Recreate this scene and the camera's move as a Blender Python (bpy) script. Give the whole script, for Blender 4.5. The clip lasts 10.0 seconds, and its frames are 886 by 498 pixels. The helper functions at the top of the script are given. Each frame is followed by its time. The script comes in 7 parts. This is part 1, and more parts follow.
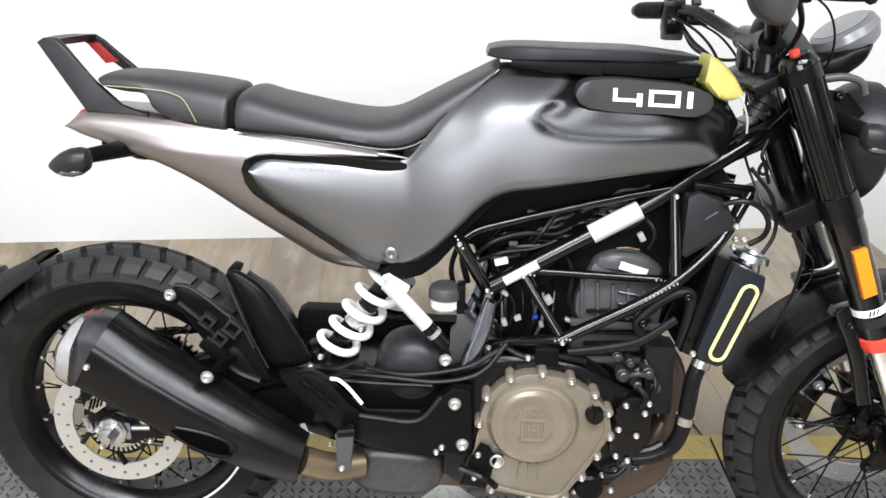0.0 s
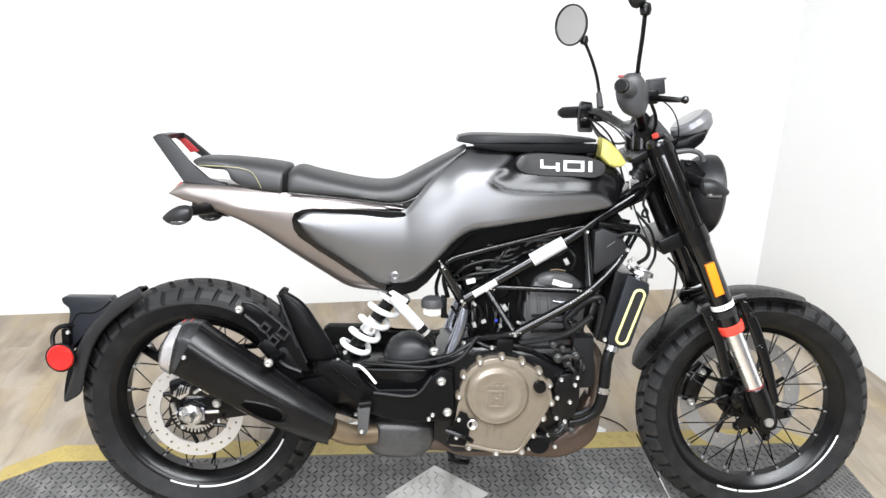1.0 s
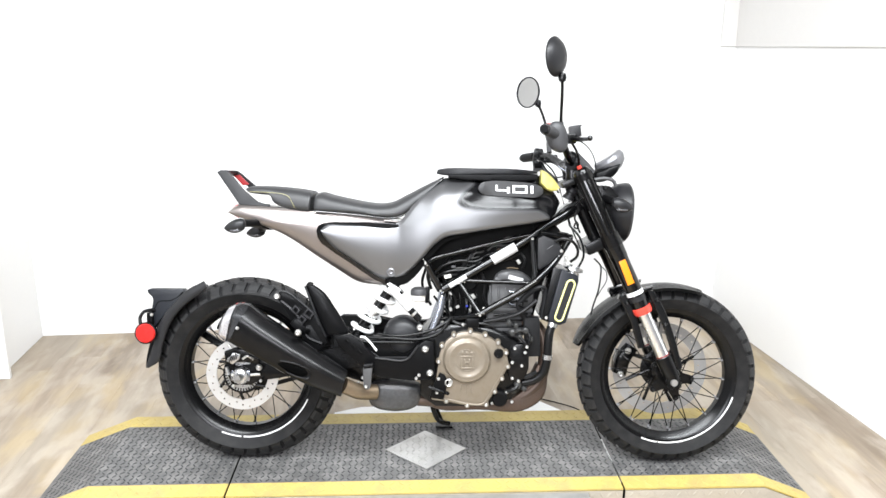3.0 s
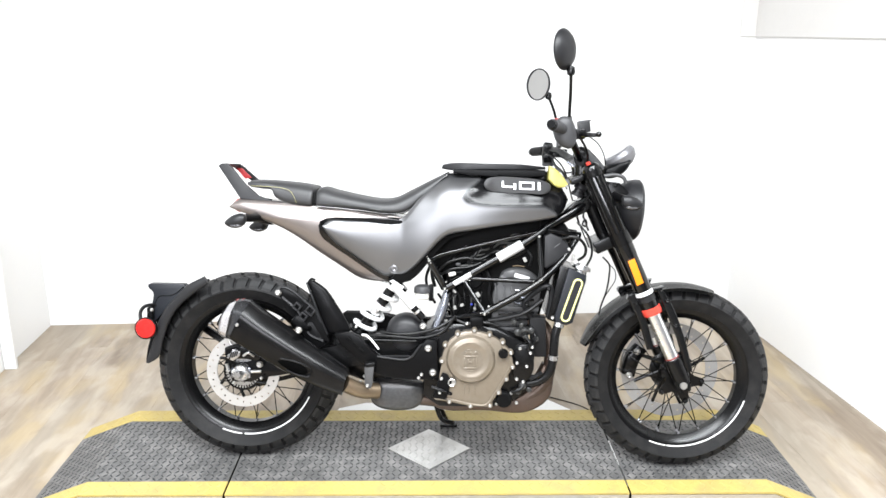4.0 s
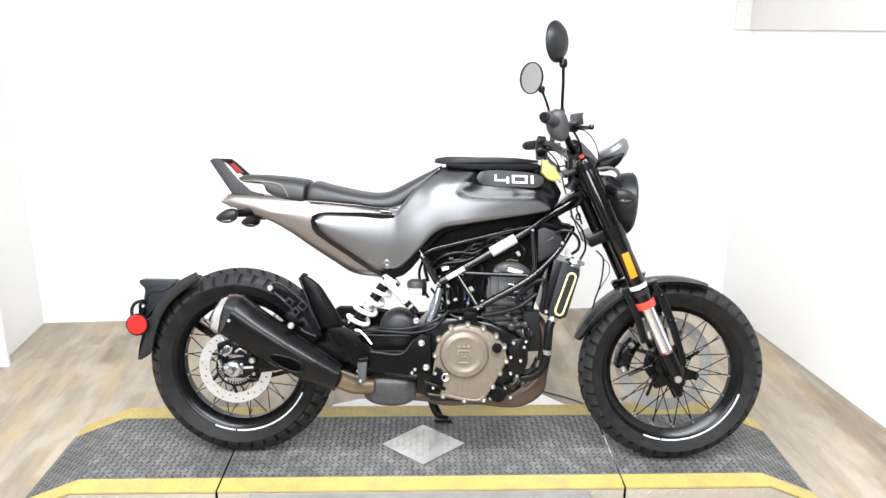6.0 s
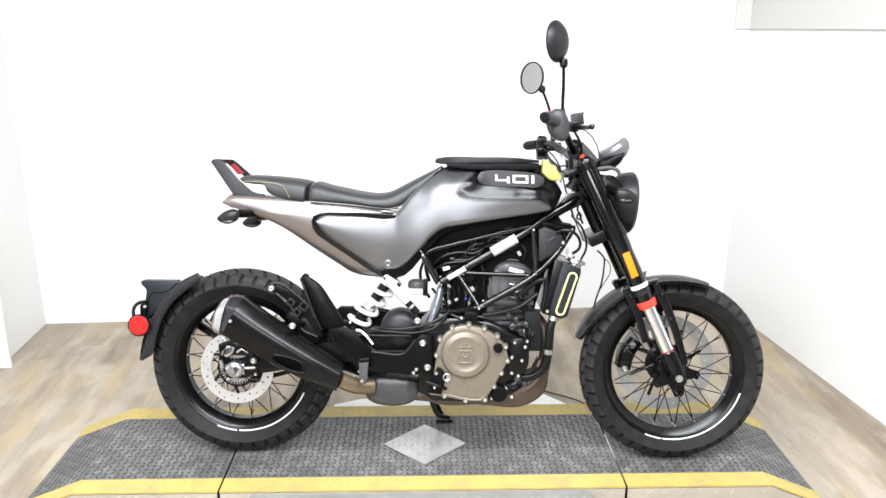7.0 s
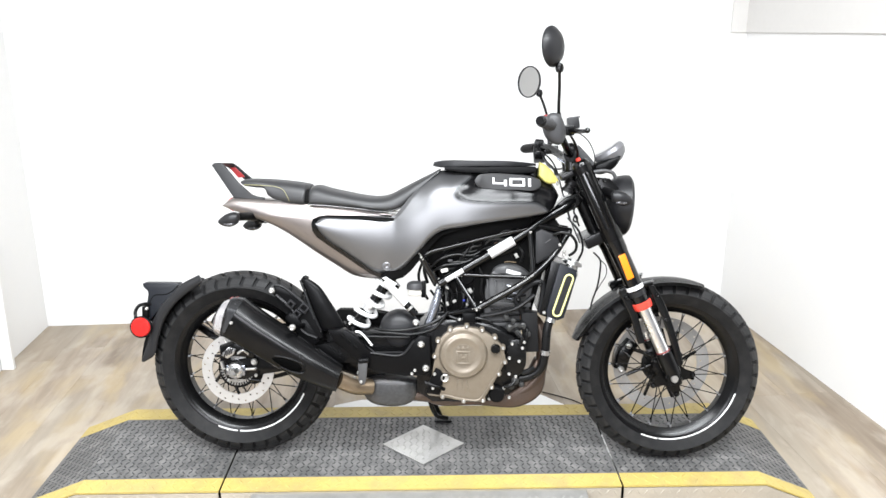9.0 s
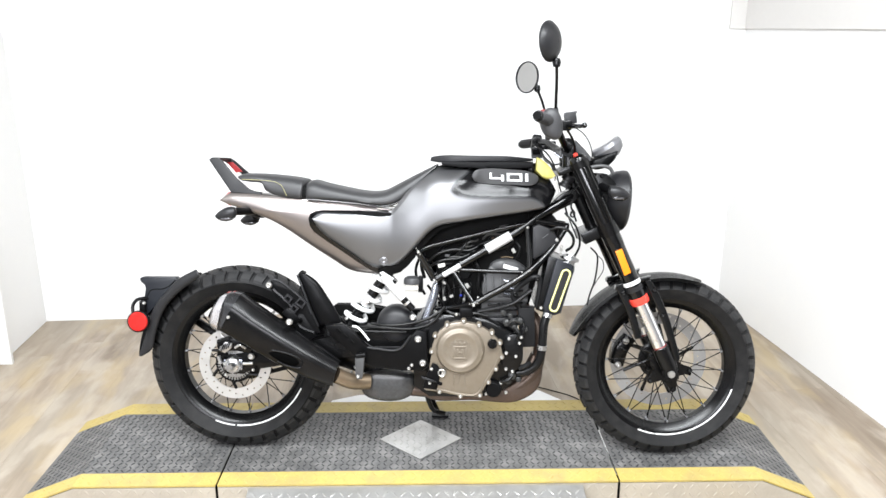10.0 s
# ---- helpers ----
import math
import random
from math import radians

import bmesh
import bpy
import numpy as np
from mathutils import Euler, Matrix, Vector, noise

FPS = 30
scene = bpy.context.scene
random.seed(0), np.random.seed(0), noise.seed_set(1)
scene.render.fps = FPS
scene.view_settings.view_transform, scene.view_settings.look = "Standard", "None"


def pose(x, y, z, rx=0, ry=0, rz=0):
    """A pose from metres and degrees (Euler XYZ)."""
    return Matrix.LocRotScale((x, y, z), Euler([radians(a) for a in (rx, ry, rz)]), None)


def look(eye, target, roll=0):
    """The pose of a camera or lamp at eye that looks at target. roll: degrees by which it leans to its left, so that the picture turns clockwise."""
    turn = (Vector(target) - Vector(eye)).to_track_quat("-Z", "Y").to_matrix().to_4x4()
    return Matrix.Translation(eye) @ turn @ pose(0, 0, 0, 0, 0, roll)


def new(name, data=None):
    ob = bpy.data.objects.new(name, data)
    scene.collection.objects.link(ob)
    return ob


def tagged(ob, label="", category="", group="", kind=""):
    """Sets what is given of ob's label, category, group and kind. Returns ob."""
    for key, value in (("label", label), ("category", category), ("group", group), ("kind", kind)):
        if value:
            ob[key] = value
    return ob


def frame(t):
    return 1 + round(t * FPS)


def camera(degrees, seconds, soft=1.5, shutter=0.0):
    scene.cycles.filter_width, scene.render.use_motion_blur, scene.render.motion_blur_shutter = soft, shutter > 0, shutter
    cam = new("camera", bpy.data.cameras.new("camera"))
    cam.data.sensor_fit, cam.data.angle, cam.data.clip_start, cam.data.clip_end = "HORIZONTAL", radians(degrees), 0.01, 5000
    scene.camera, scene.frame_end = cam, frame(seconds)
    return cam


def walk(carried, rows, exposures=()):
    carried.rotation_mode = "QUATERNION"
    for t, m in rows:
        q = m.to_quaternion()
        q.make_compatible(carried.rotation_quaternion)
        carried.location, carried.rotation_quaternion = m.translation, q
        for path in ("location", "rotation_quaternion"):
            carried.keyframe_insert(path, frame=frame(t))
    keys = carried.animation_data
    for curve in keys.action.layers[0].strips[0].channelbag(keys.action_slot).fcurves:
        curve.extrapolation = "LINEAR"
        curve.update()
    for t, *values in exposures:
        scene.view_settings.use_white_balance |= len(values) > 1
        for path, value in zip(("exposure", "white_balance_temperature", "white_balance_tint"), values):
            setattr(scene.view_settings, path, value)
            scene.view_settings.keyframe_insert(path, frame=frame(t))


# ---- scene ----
cam = camera(58.6, 10.0)
PATH = [
    (0, (0.531, -1.106, 1.253), (0.578, 0.647, 0.291), 1.3),
    (0.1, (0.526, -1.168, 1.258), (0.583, 0.596, 0.317), 1.0),
    (0.2, (0.52, -1.229, 1.264), (0.583, 0.556, 0.364), 0.8),
    (0.3, (0.514, -1.289, 1.272), (0.579, 0.517, 0.417), 1.9),
    (0.4, (0.507, -1.349, 1.281), (0.581, 0.461, 0.436), 1.6),
    (0.5, (0.499, -1.408, 1.293), (0.557, 0.404, 0.449), 0.7),
    (0.6, (0.49, -1.466, 1.308), (0.575, 0.35, 0.474), 1.2),
    (0.7, (0.481, -1.522, 1.323), (0.586, 0.295, 0.494), 1.2),
    (0.8, (0.474, -1.578, 1.337), (0.6, 0.241, 0.515), 1.3),
    (0.9, (0.468, -1.634, 1.347), (0.609, 0.21, 0.584), 1.2),
    (1, (0.466, -1.689, 1.351), (0.601, 0.174, 0.636), 1.0),
    (1.1, (0.471, -1.745, 1.351), (0.587, 0.129, 0.661), 1.0),
    (1.2, (0.482, -1.8, 1.351), (0.572, 0.077, 0.665), 1.0),
    (1.3, (0.498, -1.854, 1.351), (0.563, 0.02, 0.655), 1.1),
    (1.4, (0.515, -1.907, 1.351), (0.559, -0.034, 0.651), 1.5),
    (1.5, (0.53, -1.957, 1.351), (0.576, -0.078, 0.666), 2.0),
    (1.6, (0.54, -2.004, 1.351), (0.574, -0.12, 0.679), 1.6),
    (1.7, (0.547, -2.049, 1.35), (0.592, -0.151, 0.721), 1.3),
    (1.8, (0.55, -2.093, 1.35), (0.595, -0.189, 0.737), 0.8),
    (1.9, (0.552, -2.135, 1.349), (0.597, -0.23, 0.74), 0.5),
    (2, (0.552, -2.178, 1.349), (0.611, -0.273, 0.743), 0.8),
    (2.1, (0.552, -2.221, 1.352), (0.619, -0.318, 0.741), 0.5),
    (2.2, (0.552, -2.264, 1.358), (0.624, -0.36, 0.75), 0.3),
    (2.3, (0.551, -2.303, 1.365), (0.635, -0.39, 0.788), 0.1),
    (2.4, (0.549, -2.339, 1.371), (0.64, -0.426, 0.795), 0.0),
    (2.5, (0.547, -2.368, 1.374), (0.633, -0.456, 0.793), -0.1),
    (2.6, (0.539, -2.389, 1.367), (0.619, -0.472, 0.802), -0.0),
    (2.7, (0.533, -2.397, 1.36), (0.62, -0.469, 0.833), 0.2),
    (3.8, (0.576, -2.332, 1.38), (0.618, -0.409, 0.828), 0.4),
    (3.9, (0.58, -2.328, 1.381), (0.617, -0.407, 0.819), 0.4),
    (4, (0.583, -2.325, 1.381), (0.62, -0.406, 0.819), 0.4),
    (4.1, (0.585, -2.324, 1.38), (0.634, -0.403, 0.825), 0.6),
    (4.2, (0.586, -2.323, 1.378), (0.632, -0.403, 0.818), 0.6),
    (4.5, (0.587, -2.322, 1.372), (0.628, -0.406, 0.801), 0.8),
    (5, (0.588, -2.317, 1.374), (0.63, -0.401, 0.805), 0.4),
    (5.5, (0.595, -2.316, 1.368), (0.643, -0.4, 0.797), 0.3),
    (5.7, (0.596, -2.316, 1.368), (0.638, -0.399, 0.799), 0.2),
    (6.8, (0.597, -2.317, 1.369), (0.649, -0.4, 0.802), 0.1),
    (6.9, (0.597, -2.318, 1.37), (0.646, -0.4, 0.803), 0.1),
    (7, (0.597, -2.318, 1.37), (0.638, -0.401, 0.801), 0.0),
    (7.5, (0.602, -2.322, 1.375), (0.646, -0.405, 0.806), -0.1),
    (8, (0.615, -2.332, 1.373), (0.655, -0.416, 0.801), -0.1),
    (8.2, (0.614, -2.337, 1.371), (0.647, -0.421, 0.799), -0.1),
    (8.5, (0.611, -2.343, 1.37), (0.652, -0.427, 0.799), 0.1),
    (9, (0.605, -2.347, 1.379), (0.644, -0.428, 0.815), -0.1),
    (9.2, (0.61, -2.347, 1.378), (0.652, -0.43, 0.809), -0.1),
    (9.5, (0.619, -2.348, 1.374), (0.651, -0.429, 0.812), -0.2),
    (10, (0.615, -2.35, 1.372), (0.653, -0.434, 0.802), -0.0),
]
EXPOSED = [(0, -0.28), (0.5, -0.15), (1, -0.05), (2, 0.11), (2.7, 0.14), (4, 0.16), (5, 0.12), (7, 0.04), (9, 0.04), (10, 0.05)]
walk(cam, [(t, look(eye, target, roll)) for t, eye, target, roll in PATH], EXPOSED)

# ---- light ----
scene.view_settings.exposure = 0.0
world = bpy.data.worlds.new("world")
scene.world = world
world.use_nodes = True
world.node_tree.nodes["Background"].inputs["Color"].default_value = (0.9, 0.95, 1.0, 1)
world.node_tree.nodes["Background"].inputs["Strength"].default_value = 0.05


def ceiling_lamp(name, x, y, w, d, watts, colour=(0.93, 0.968, 1.0)):
    data = bpy.data.lights.new(name, "AREA")
    data.shape, data.size, data.size_y, data.energy, data.color = "RECTANGLE", w, d, watts, colour
    ob = new(name, data)
    ob.matrix_world = pose(x, y, 2.74)
    return ob


ceiling_lamp("lamp_front", 0.6, -1.25, 2.9, 0.4, 175)
ceiling_lamp("lamp_rear", 0.6, -2.05, 2.9, 0.4, 105)
# unseen area lamp behind the camera: inferred window daylight, set to brighten the tank
front_fill = bpy.data.lights.new("daylight_fill", "AREA")
front_fill.shape, front_fill.size, front_fill.size_y, front_fill.energy, front_fill.color = "RECTANGLE", 2.6, 0.9, 140, (0.92, 0.94, 1.0)
new("daylight_fill", front_fill).matrix_world = pose(-0.5, -3.92, 2.2, 90, 0, 3.6)


# ---- materials ----
def material(name, base, rough=0.5, metal=0.0, var=0.12, size=0.02, bump=0.05, coat=0.0, each=0.0, dirt=None, dirt_amount=0.35, gloss=0.5):
    """A surface with grain at one scale and stains at a larger one. size: the grain in metres; each: how much pieces differ."""
    m = bpy.data.materials.new(name)
    m.use_nodes = True
    n, l = m.node_tree.nodes, m.node_tree.links
    b = n["Principled BSDF"]
    b.inputs["Metallic"].default_value = metal
    b.inputs["Coat Weight"].default_value = coat
    b.inputs["Coat Roughness"].default_value = 0.12
    b.inputs["Specular IOR Level"].default_value = gloss
    co = n.new("ShaderNodeTexCoord")
    fine, broad = n.new("ShaderNodeTexNoise"), n.new("ShaderNodeTexNoise")
    fine.inputs["Scale"].default_value, fine.inputs["Detail"].default_value = 1 / size, 4
    broad.inputs["Scale"].default_value, broad.inputs["Detail"].default_value = 1 / (size * 9), 3
    l.new(co.outputs["Object"], fine.inputs["Vector"])
    l.new(co.outputs["Object"], broad.inputs["Vector"])
    mix = n.new("ShaderNodeMix")
    mix.data_type = "RGBA"
    dark = [c * (1 - var) for c in base]
    light = [min(1, c * (1 + var)) for c in base]
    mix.inputs["A"].default_value, mix.inputs["B"].default_value = (*dark, 1), (*light, 1)
    l.new(fine.outputs["Fac"], mix.inputs["Factor"])
    out = mix.outputs["Result"]
    if dirt:
        ramp = n.new("ShaderNodeMapRange")
        ramp.inputs["From Min"].default_value, ramp.inputs["From Max"].default_value = 0.45, 0.75
        ramp.inputs["To Max"].default_value = dirt_amount
        l.new(broad.outputs["Fac"], ramp.inputs["Value"])
        stain = n.new("ShaderNodeMix")
        stain.data_type = "RGBA"
        stain.inputs["B"].default_value = (*dirt, 1)
        l.new(ramp.outputs["Result"], stain.inputs["Factor"])
        l.new(out, stain.inputs["A"])
        out = stain.outputs["Result"]
    if each:
        info, hsv, span = n.new("ShaderNodeObjectInfo"), n.new("ShaderNodeHueSaturation"), n.new("ShaderNodeMapRange")
        span.inputs["To Min"].default_value, span.inputs["To Max"].default_value = 1 - each, 1 + each
        l.new(info.outputs["Random"], span.inputs["Value"])
        l.new(span.outputs["Result"], hsv.inputs["Value"])
        l.new(out, hsv.inputs["Color"])
        out = hsv.outputs["Color"]
    l.new(out, b.inputs["Base Color"])
    r = n.new("ShaderNodeMapRange")
    r.inputs["To Min"].default_value, r.inputs["To Max"].default_value = max(0.02, rough - 0.07), min(1, rough + 0.07)
    l.new(broad.outputs["Fac"], r.inputs["Value"])
    l.new(r.outputs["Result"], b.inputs["Roughness"])
    if bump:
        bp = n.new("ShaderNodeBump")
        bp.inputs["Strength"].default_value, bp.inputs["Distance"].default_value = bump, size * 0.15
        l.new(fine.outputs["Fac"], bp.inputs["Height"])
        l.new(bp.outputs["Normal"], b.inputs["Normal"])
    return m


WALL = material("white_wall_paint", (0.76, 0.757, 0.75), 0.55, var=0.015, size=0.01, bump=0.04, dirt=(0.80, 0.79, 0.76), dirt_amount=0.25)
# dimmer light on the upper wall is put into this darker tone
UPPER = material("dimmed_wall_tone", (0.62, 0.605, 0.585), 0.6, var=0.02, size=0.02, bump=0.04)
CEIL = material("dark_ceiling_tone", (0.22, 0.22, 0.22), 0.7, var=0.02, size=0.03)
RUBBER = material("tyre_rubber", (0.0115, 0.0115, 0.0119), 0.55, gloss=0.13, var=0.3, size=0.004, bump=0.25, dirt=(0.030, 0.0288, 0.028), dirt_amount=0.5)
TREAD = material("dusty_tread_rubber", (0.0150, 0.0150, 0.0154), 0.52, gloss=0.28, var=0.35, size=0.004, bump=0.25, dirt=(0.042, 0.039, 0.0375), dirt_amount=0.6, each=0.15)
NAVY = material("blue_black_plastic", (0.010, 0.0115, 0.015), 0.36, gloss=0.3, var=0.12, size=0.002, bump=0.15)
BLACK = material("black_satin_paint", (0.0026, 0.0026, 0.0028), 0.25, gloss=0.3, var=0.2, size=0.006, bump=0.03)
GLOSS = material("black_gloss_paint", (0.0020, 0.0020, 0.0022), 0.16, gloss=0.4, var=0.2, size=0.01, bump=0.0, coat=0.2)
PLASTIC = material("black_moulded_plastic", (0.0034, 0.0034, 0.0037), 0.34, gloss=0.11, var=0.15, size=0.0015, bump=0.25)
GREYPLASTIC = material("worn_grey_black_plastic", (0.014, 0.014, 0.0152), 0.40, gloss=0.3, var=0.15, size=0.002, bump=0.2)
HOUSING = material("grey_switch_housing", (0.033, 0.033, 0.035), 0.5, var=0.12, size=0.002, bump=0.15)
VINYL = material("black_seat_vinyl", (0.025, 0.025, 0.026), 0.48, var=0.25, size=0.0012, bump=0.5)
BRONZE = material("bronze_metallic_paint", (0.288, 0.258, 0.244), 0.36, metal=0.85, var=0.05, size=0.001, bump=0.02, coat=0.15)
CASE = material("bronze_engine_paint", (0.205, 0.174, 0.134), 0.33, metal=0.4, coat=0.5, var=0.08, size=0.002, bump=0.06, dirt=(0.16, 0.12, 0.08), dirt_amount=0.4)
STEEL = material("brushed_steel", (0.62, 0.62, 0.62), 0.28, metal=1.0, var=0.06, size=0.002, bump=0.04)
DISC_GREY = material("grey_brake_disc_steel", (0.42, 0.41, 0.40), 0.45, metal=0.6, var=0.08, size=0.003, bump=0.05)
DISC = material("brake_disc_steel", (0.62, 0.61, 0.595), 0.38, metal=0.75, var=0.06, size=0.003, bump=0.05)
CHROME = material("chrome", (0.90, 0.90, 0.91), 0.27, metal=1.0, var=0.02, size=0.01, bump=0.0)
ZINC = material("zinc_plated_bolt", (0.52, 0.51, 0.49), 0.34, metal=0.8, var=0.06, size=0.003)
ALU = material("cast_aluminium", (0.36, 0.38, 0.43), 0.24, metal=1.0, var=0.12, size=0.004, bump=0.12)
RUSTY = material("heat_stained_pipe", (0.088, 0.064, 0.051), 0.42, metal=0.6, var=0.2, size=0.006, bump=0.1, dirt=(0.10, 0.055, 0.035), dirt_amount=0.6)
BRASSY = material("straw_stained_pipe", (0.20, 0.155, 0.105), 0.40, metal=0.7, var=0.15, size=0.008, dirt=(0.20, 0.13, 0.08), dirt_amount=0.5)
CATBOX = material("blued_steel_box", (0.075, 0.076, 0.078), 0.40, metal=0.7, var=0.4, size=0.010, dirt=(0.12, 0.09, 0.07), dirt_amount=0.4)
DARKCAP = material("burnished_dark_steel", (0.075, 0.076, 0.080), 0.24, metal=0.85, var=0.15, size=0.004)
ENDCAP = material("end_cap_highlight", (0.62, 0.61, 0.63), 0.26, metal=0.9, var=0.06, size=0.004)
WHITE = material("white_powder_coat", (0.86, 0.86, 0.85), 0.35, var=0.03, size=0.004)
CONNECT = material("aged_white_connector", (0.40, 0.39, 0.37), 0.5, var=0.1, size=0.003)
DULLBOLT = material("dull_grey_bolt", (0.22, 0.22, 0.23), 0.36, metal=0.7, var=0.1, size=0.003)
VOID = material("slot_shade_black", (0.0012, 0.0012, 0.0012), 0.8, gloss=0.02, var=0.2, size=0.004)
CLIP = material("dusty_grey_connector", (0.27, 0.265, 0.25), 0.5, var=0.15, size=0.003)
HEADCAST = material("dark_grey_casting", (0.052, 0.052, 0.053), 0.42, var=0.15, size=0.003, bump=0.15)
TAPE = material("white_wrap_tape", (0.54, 0.54, 0.535), 0.5, var=0.03, size=0.003)
ORANGE = material("amber_reflector", (0.76, 0.225, 0.008), 0.25, var=0.08, size=0.003, coat=0.6)
RED = material("red_reflector", (0.44, 0.016, 0.013), 0.22, var=0.3, size=0.006, coat=0.6)
INSET = material("crimson_inset", (0.27, 0.014, 0.016), 0.35, var=0.35, size=0.006)
DULLRED = material("dull_red_mark", (0.20, 0.016, 0.014), 0.5, var=0.15, size=0.003)
REDPAINT = material("red_anodised", (0.70, 0.055, 0.035), 0.35, var=0.08, size=0.004)
YELLOW = material("yellow_paint", (0.60, 0.54, 0.15), 0.45, var=0.05, size=0.004)
STITCH = material("yellow_thread", (0.32, 0.30, 0.15), 0.6, var=0.1, size=0.002)
HIVIS = material("yellow_outline", (0.68, 0.68, 0.27), 0.4, var=0.04, size=0.004)
NUMBER = material("white_print", (0.82, 0.82, 0.82), 0.4, var=0.02, size=0.004)
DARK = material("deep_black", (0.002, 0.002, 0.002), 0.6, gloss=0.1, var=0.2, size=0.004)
BLUE = material("blue_connector", (0.02, 0.04, 0.45), 0.4, var=0.1, size=0.004)
HOSE = material("black_rubber_hose", (0.005, 0.005, 0.0052), 0.30, gloss=0.24, var=0.2, size=0.003, bump=0.05)
SMOKE = material("translucent_bottle", (0.62, 0.60, 0.55), 0.3, var=0.05, size=0.004)
GLASS = material("smoked_lens", (0.06, 0.06, 0.065), 0.08, var=0.05, size=0.01, bump=0.0, coat=1.0)
MIRROR = material("mirror_glass", (0.58, 0.58, 0.58), 0.02, metal=1.0, var=0.0, size=0.05, bump=0.0)
MAT_TOP = material("grey_black_tread_mat", (0.084, 0.083, 0.081), 0.46, var=0.32, size=0.006, bump=0.15, dirt=(0.25, 0.24, 0.23), dirt_amount=0.6)
# bars darker than the mat: the shadow on their sides is in the colour
MAT_BAR = material("shaded_tread_bar", (0.026, 0.026, 0.028), 0.38, var=0.2, size=0.004, bump=0.1)
EDGE = material("yellow_safety_edge", (0.44, 0.338, 0.100), 0.5, var=0.14, size=0.01, bump=0.1, dirt=(0.30, 0.23, 0.11), dirt_amount=0.6)
PLATE = material("aluminium_tread_plate", (0.48, 0.475, 0.46), 0.36, metal=0.7, var=0.06, size=0.006, bump=0.06, dirt=(0.32, 0.31, 0.29), dirt_amount=0.6)
PLATE_WARM = material("dull_tread_plate", (0.55, 0.51, 0.44), 0.42, metal=0.5, var=0.08, size=0.006, bump=0.06, dirt=(0.40, 0.36, 0.30), dirt_amount=0.4)


def plank_material():
    m = material("oak_vinyl_plank", (0.308, 0.251, 0.190), 0.42, var=0.30, size=0.012, bump=0.03, each=0.15, dirt=(0.175, 0.130, 0.088), dirt_amount=0.85)
    n, l = m.node_tree.nodes, m.node_tree.links
    co = [x for x in n if x.type == "TEX_COORD"][0]
    info, add, stretch = n.new("ShaderNodeObjectInfo"), n.new("ShaderNodeVectorMath"), n.new("ShaderNodeVectorMath")
    scale = n.new("ShaderNodeVectorMath")
    scale.operation, stretch.operation = "SCALE", "MULTIPLY"
    stretch.inputs[1].default_value = (1.0, 0.10, 1.0)
    l.new(info.outputs["Random"], scale.inputs["Scale"])
    scale.inputs[0].default_value = (37.0, 21.0, 5.0)
    l.new(co.outputs["Object"], stretch.inputs[0])
    l.new(stretch.outputs["Vector"], add.inputs[0])
    l.new(scale.outputs["Vector"], add.inputs[1])
    for t in [x for x in n if x.type == "TEX_NOISE"]:
        l.new(add.outputs["Vector"], t.inputs["Vector"])
        t.inputs["Distortion"].default_value = 0.6
    stain = [x for x in n if x.type == "MAP_RANGE" and abs(x.inputs["From Min"].default_value - 0.45) < 1e-4][0]
    stain.inputs["From Min"].default_value, stain.inputs["From Max"].default_value = 0.40, 0.64
    # walked-on patches that run across the planks: greyish ones and a few yellowed ones
    b = n["Principled BSDF"]
    out = b.inputs["Base Color"].links[0].from_socket
    place, long = n.new("ShaderNodeNewGeometry"), n.new("ShaderNodeVectorMath")
    long.operation = "MULTIPLY"
    long.inputs[1].default_value = (2.0, 0.7, 1.0)
    l.new(place.outputs["Position"], long.inputs[0])
    for colour, scale, low, high, most in (((0.305, 0.272, 0.218), 1.5, 0.44, 0.68, 0.6), ((0.40, 0.305, 0.165), 3.4, 0.52, 0.68, 0.55), ((0.43, 0.375, 0.31), 6.0, 0.50, 0.66, 0.5), ((0.19, 0.15, 0.11), 9.0, 0.58, 0.72, 0.35)):
        patch, span, mix = n.new("ShaderNodeTexNoise"), n.new("ShaderNodeMapRange"), n.new("ShaderNodeMix")
        patch.inputs["Scale"].default_value, patch.inputs["Detail"].default_value, patch.inputs["Distortion"].default_value = scale, 5, 0.3
        l.new(long.outputs["Vector"], patch.inputs["Vector"])
        span.inputs["From Min"].default_value, span.inputs["From Max"].default_value, span.inputs["To Max"].default_value = low, high, most
        l.new(patch.outputs["Fac"], span.inputs["Value"])
        mix.data_type = "RGBA"
        mix.inputs["B"].default_value = (*colour, 1)
        l.new(span.outputs["Result"], mix.inputs["Factor"])
        l.new(out, mix.inputs["A"])
        out = mix.outputs["Result"]
    l.new(out, b.inputs["Base Color"])
    return m


PLANK = plank_material()


# ---- building blocks ----
def part(name, bm, mat, parent=None, label="", at=(0, 0, 0), smooth=True, angle=35):
    """Links a bmesh as one mesh object. Edges sharper than the angle stay sharp."""
    bmesh.ops.recalc_face_normals(bm, faces=bm.faces)
    if smooth:
        for f in bm.faces:
            f.smooth = True
        for e in bm.edges:
            if len(e.link_faces) == 2 and e.calc_face_angle(0) > radians(angle):
                e.smooth = False
    me = bpy.data.meshes.new(name)
    bm.to_mesh(me)
    bm.free()
    for m in mat if isinstance(mat, (list, tuple)) else [mat]:
        me.materials.append(m)
    ob = new(name, me)
    ob.parent = parent
    ob.location = at
    if label:
        tagged(ob, label)
    return ob


def piece(name, mesh, parent, m):
    ob = new(name, mesh)
    ob.parent = parent
    ob.matrix_basis = m
    return ob


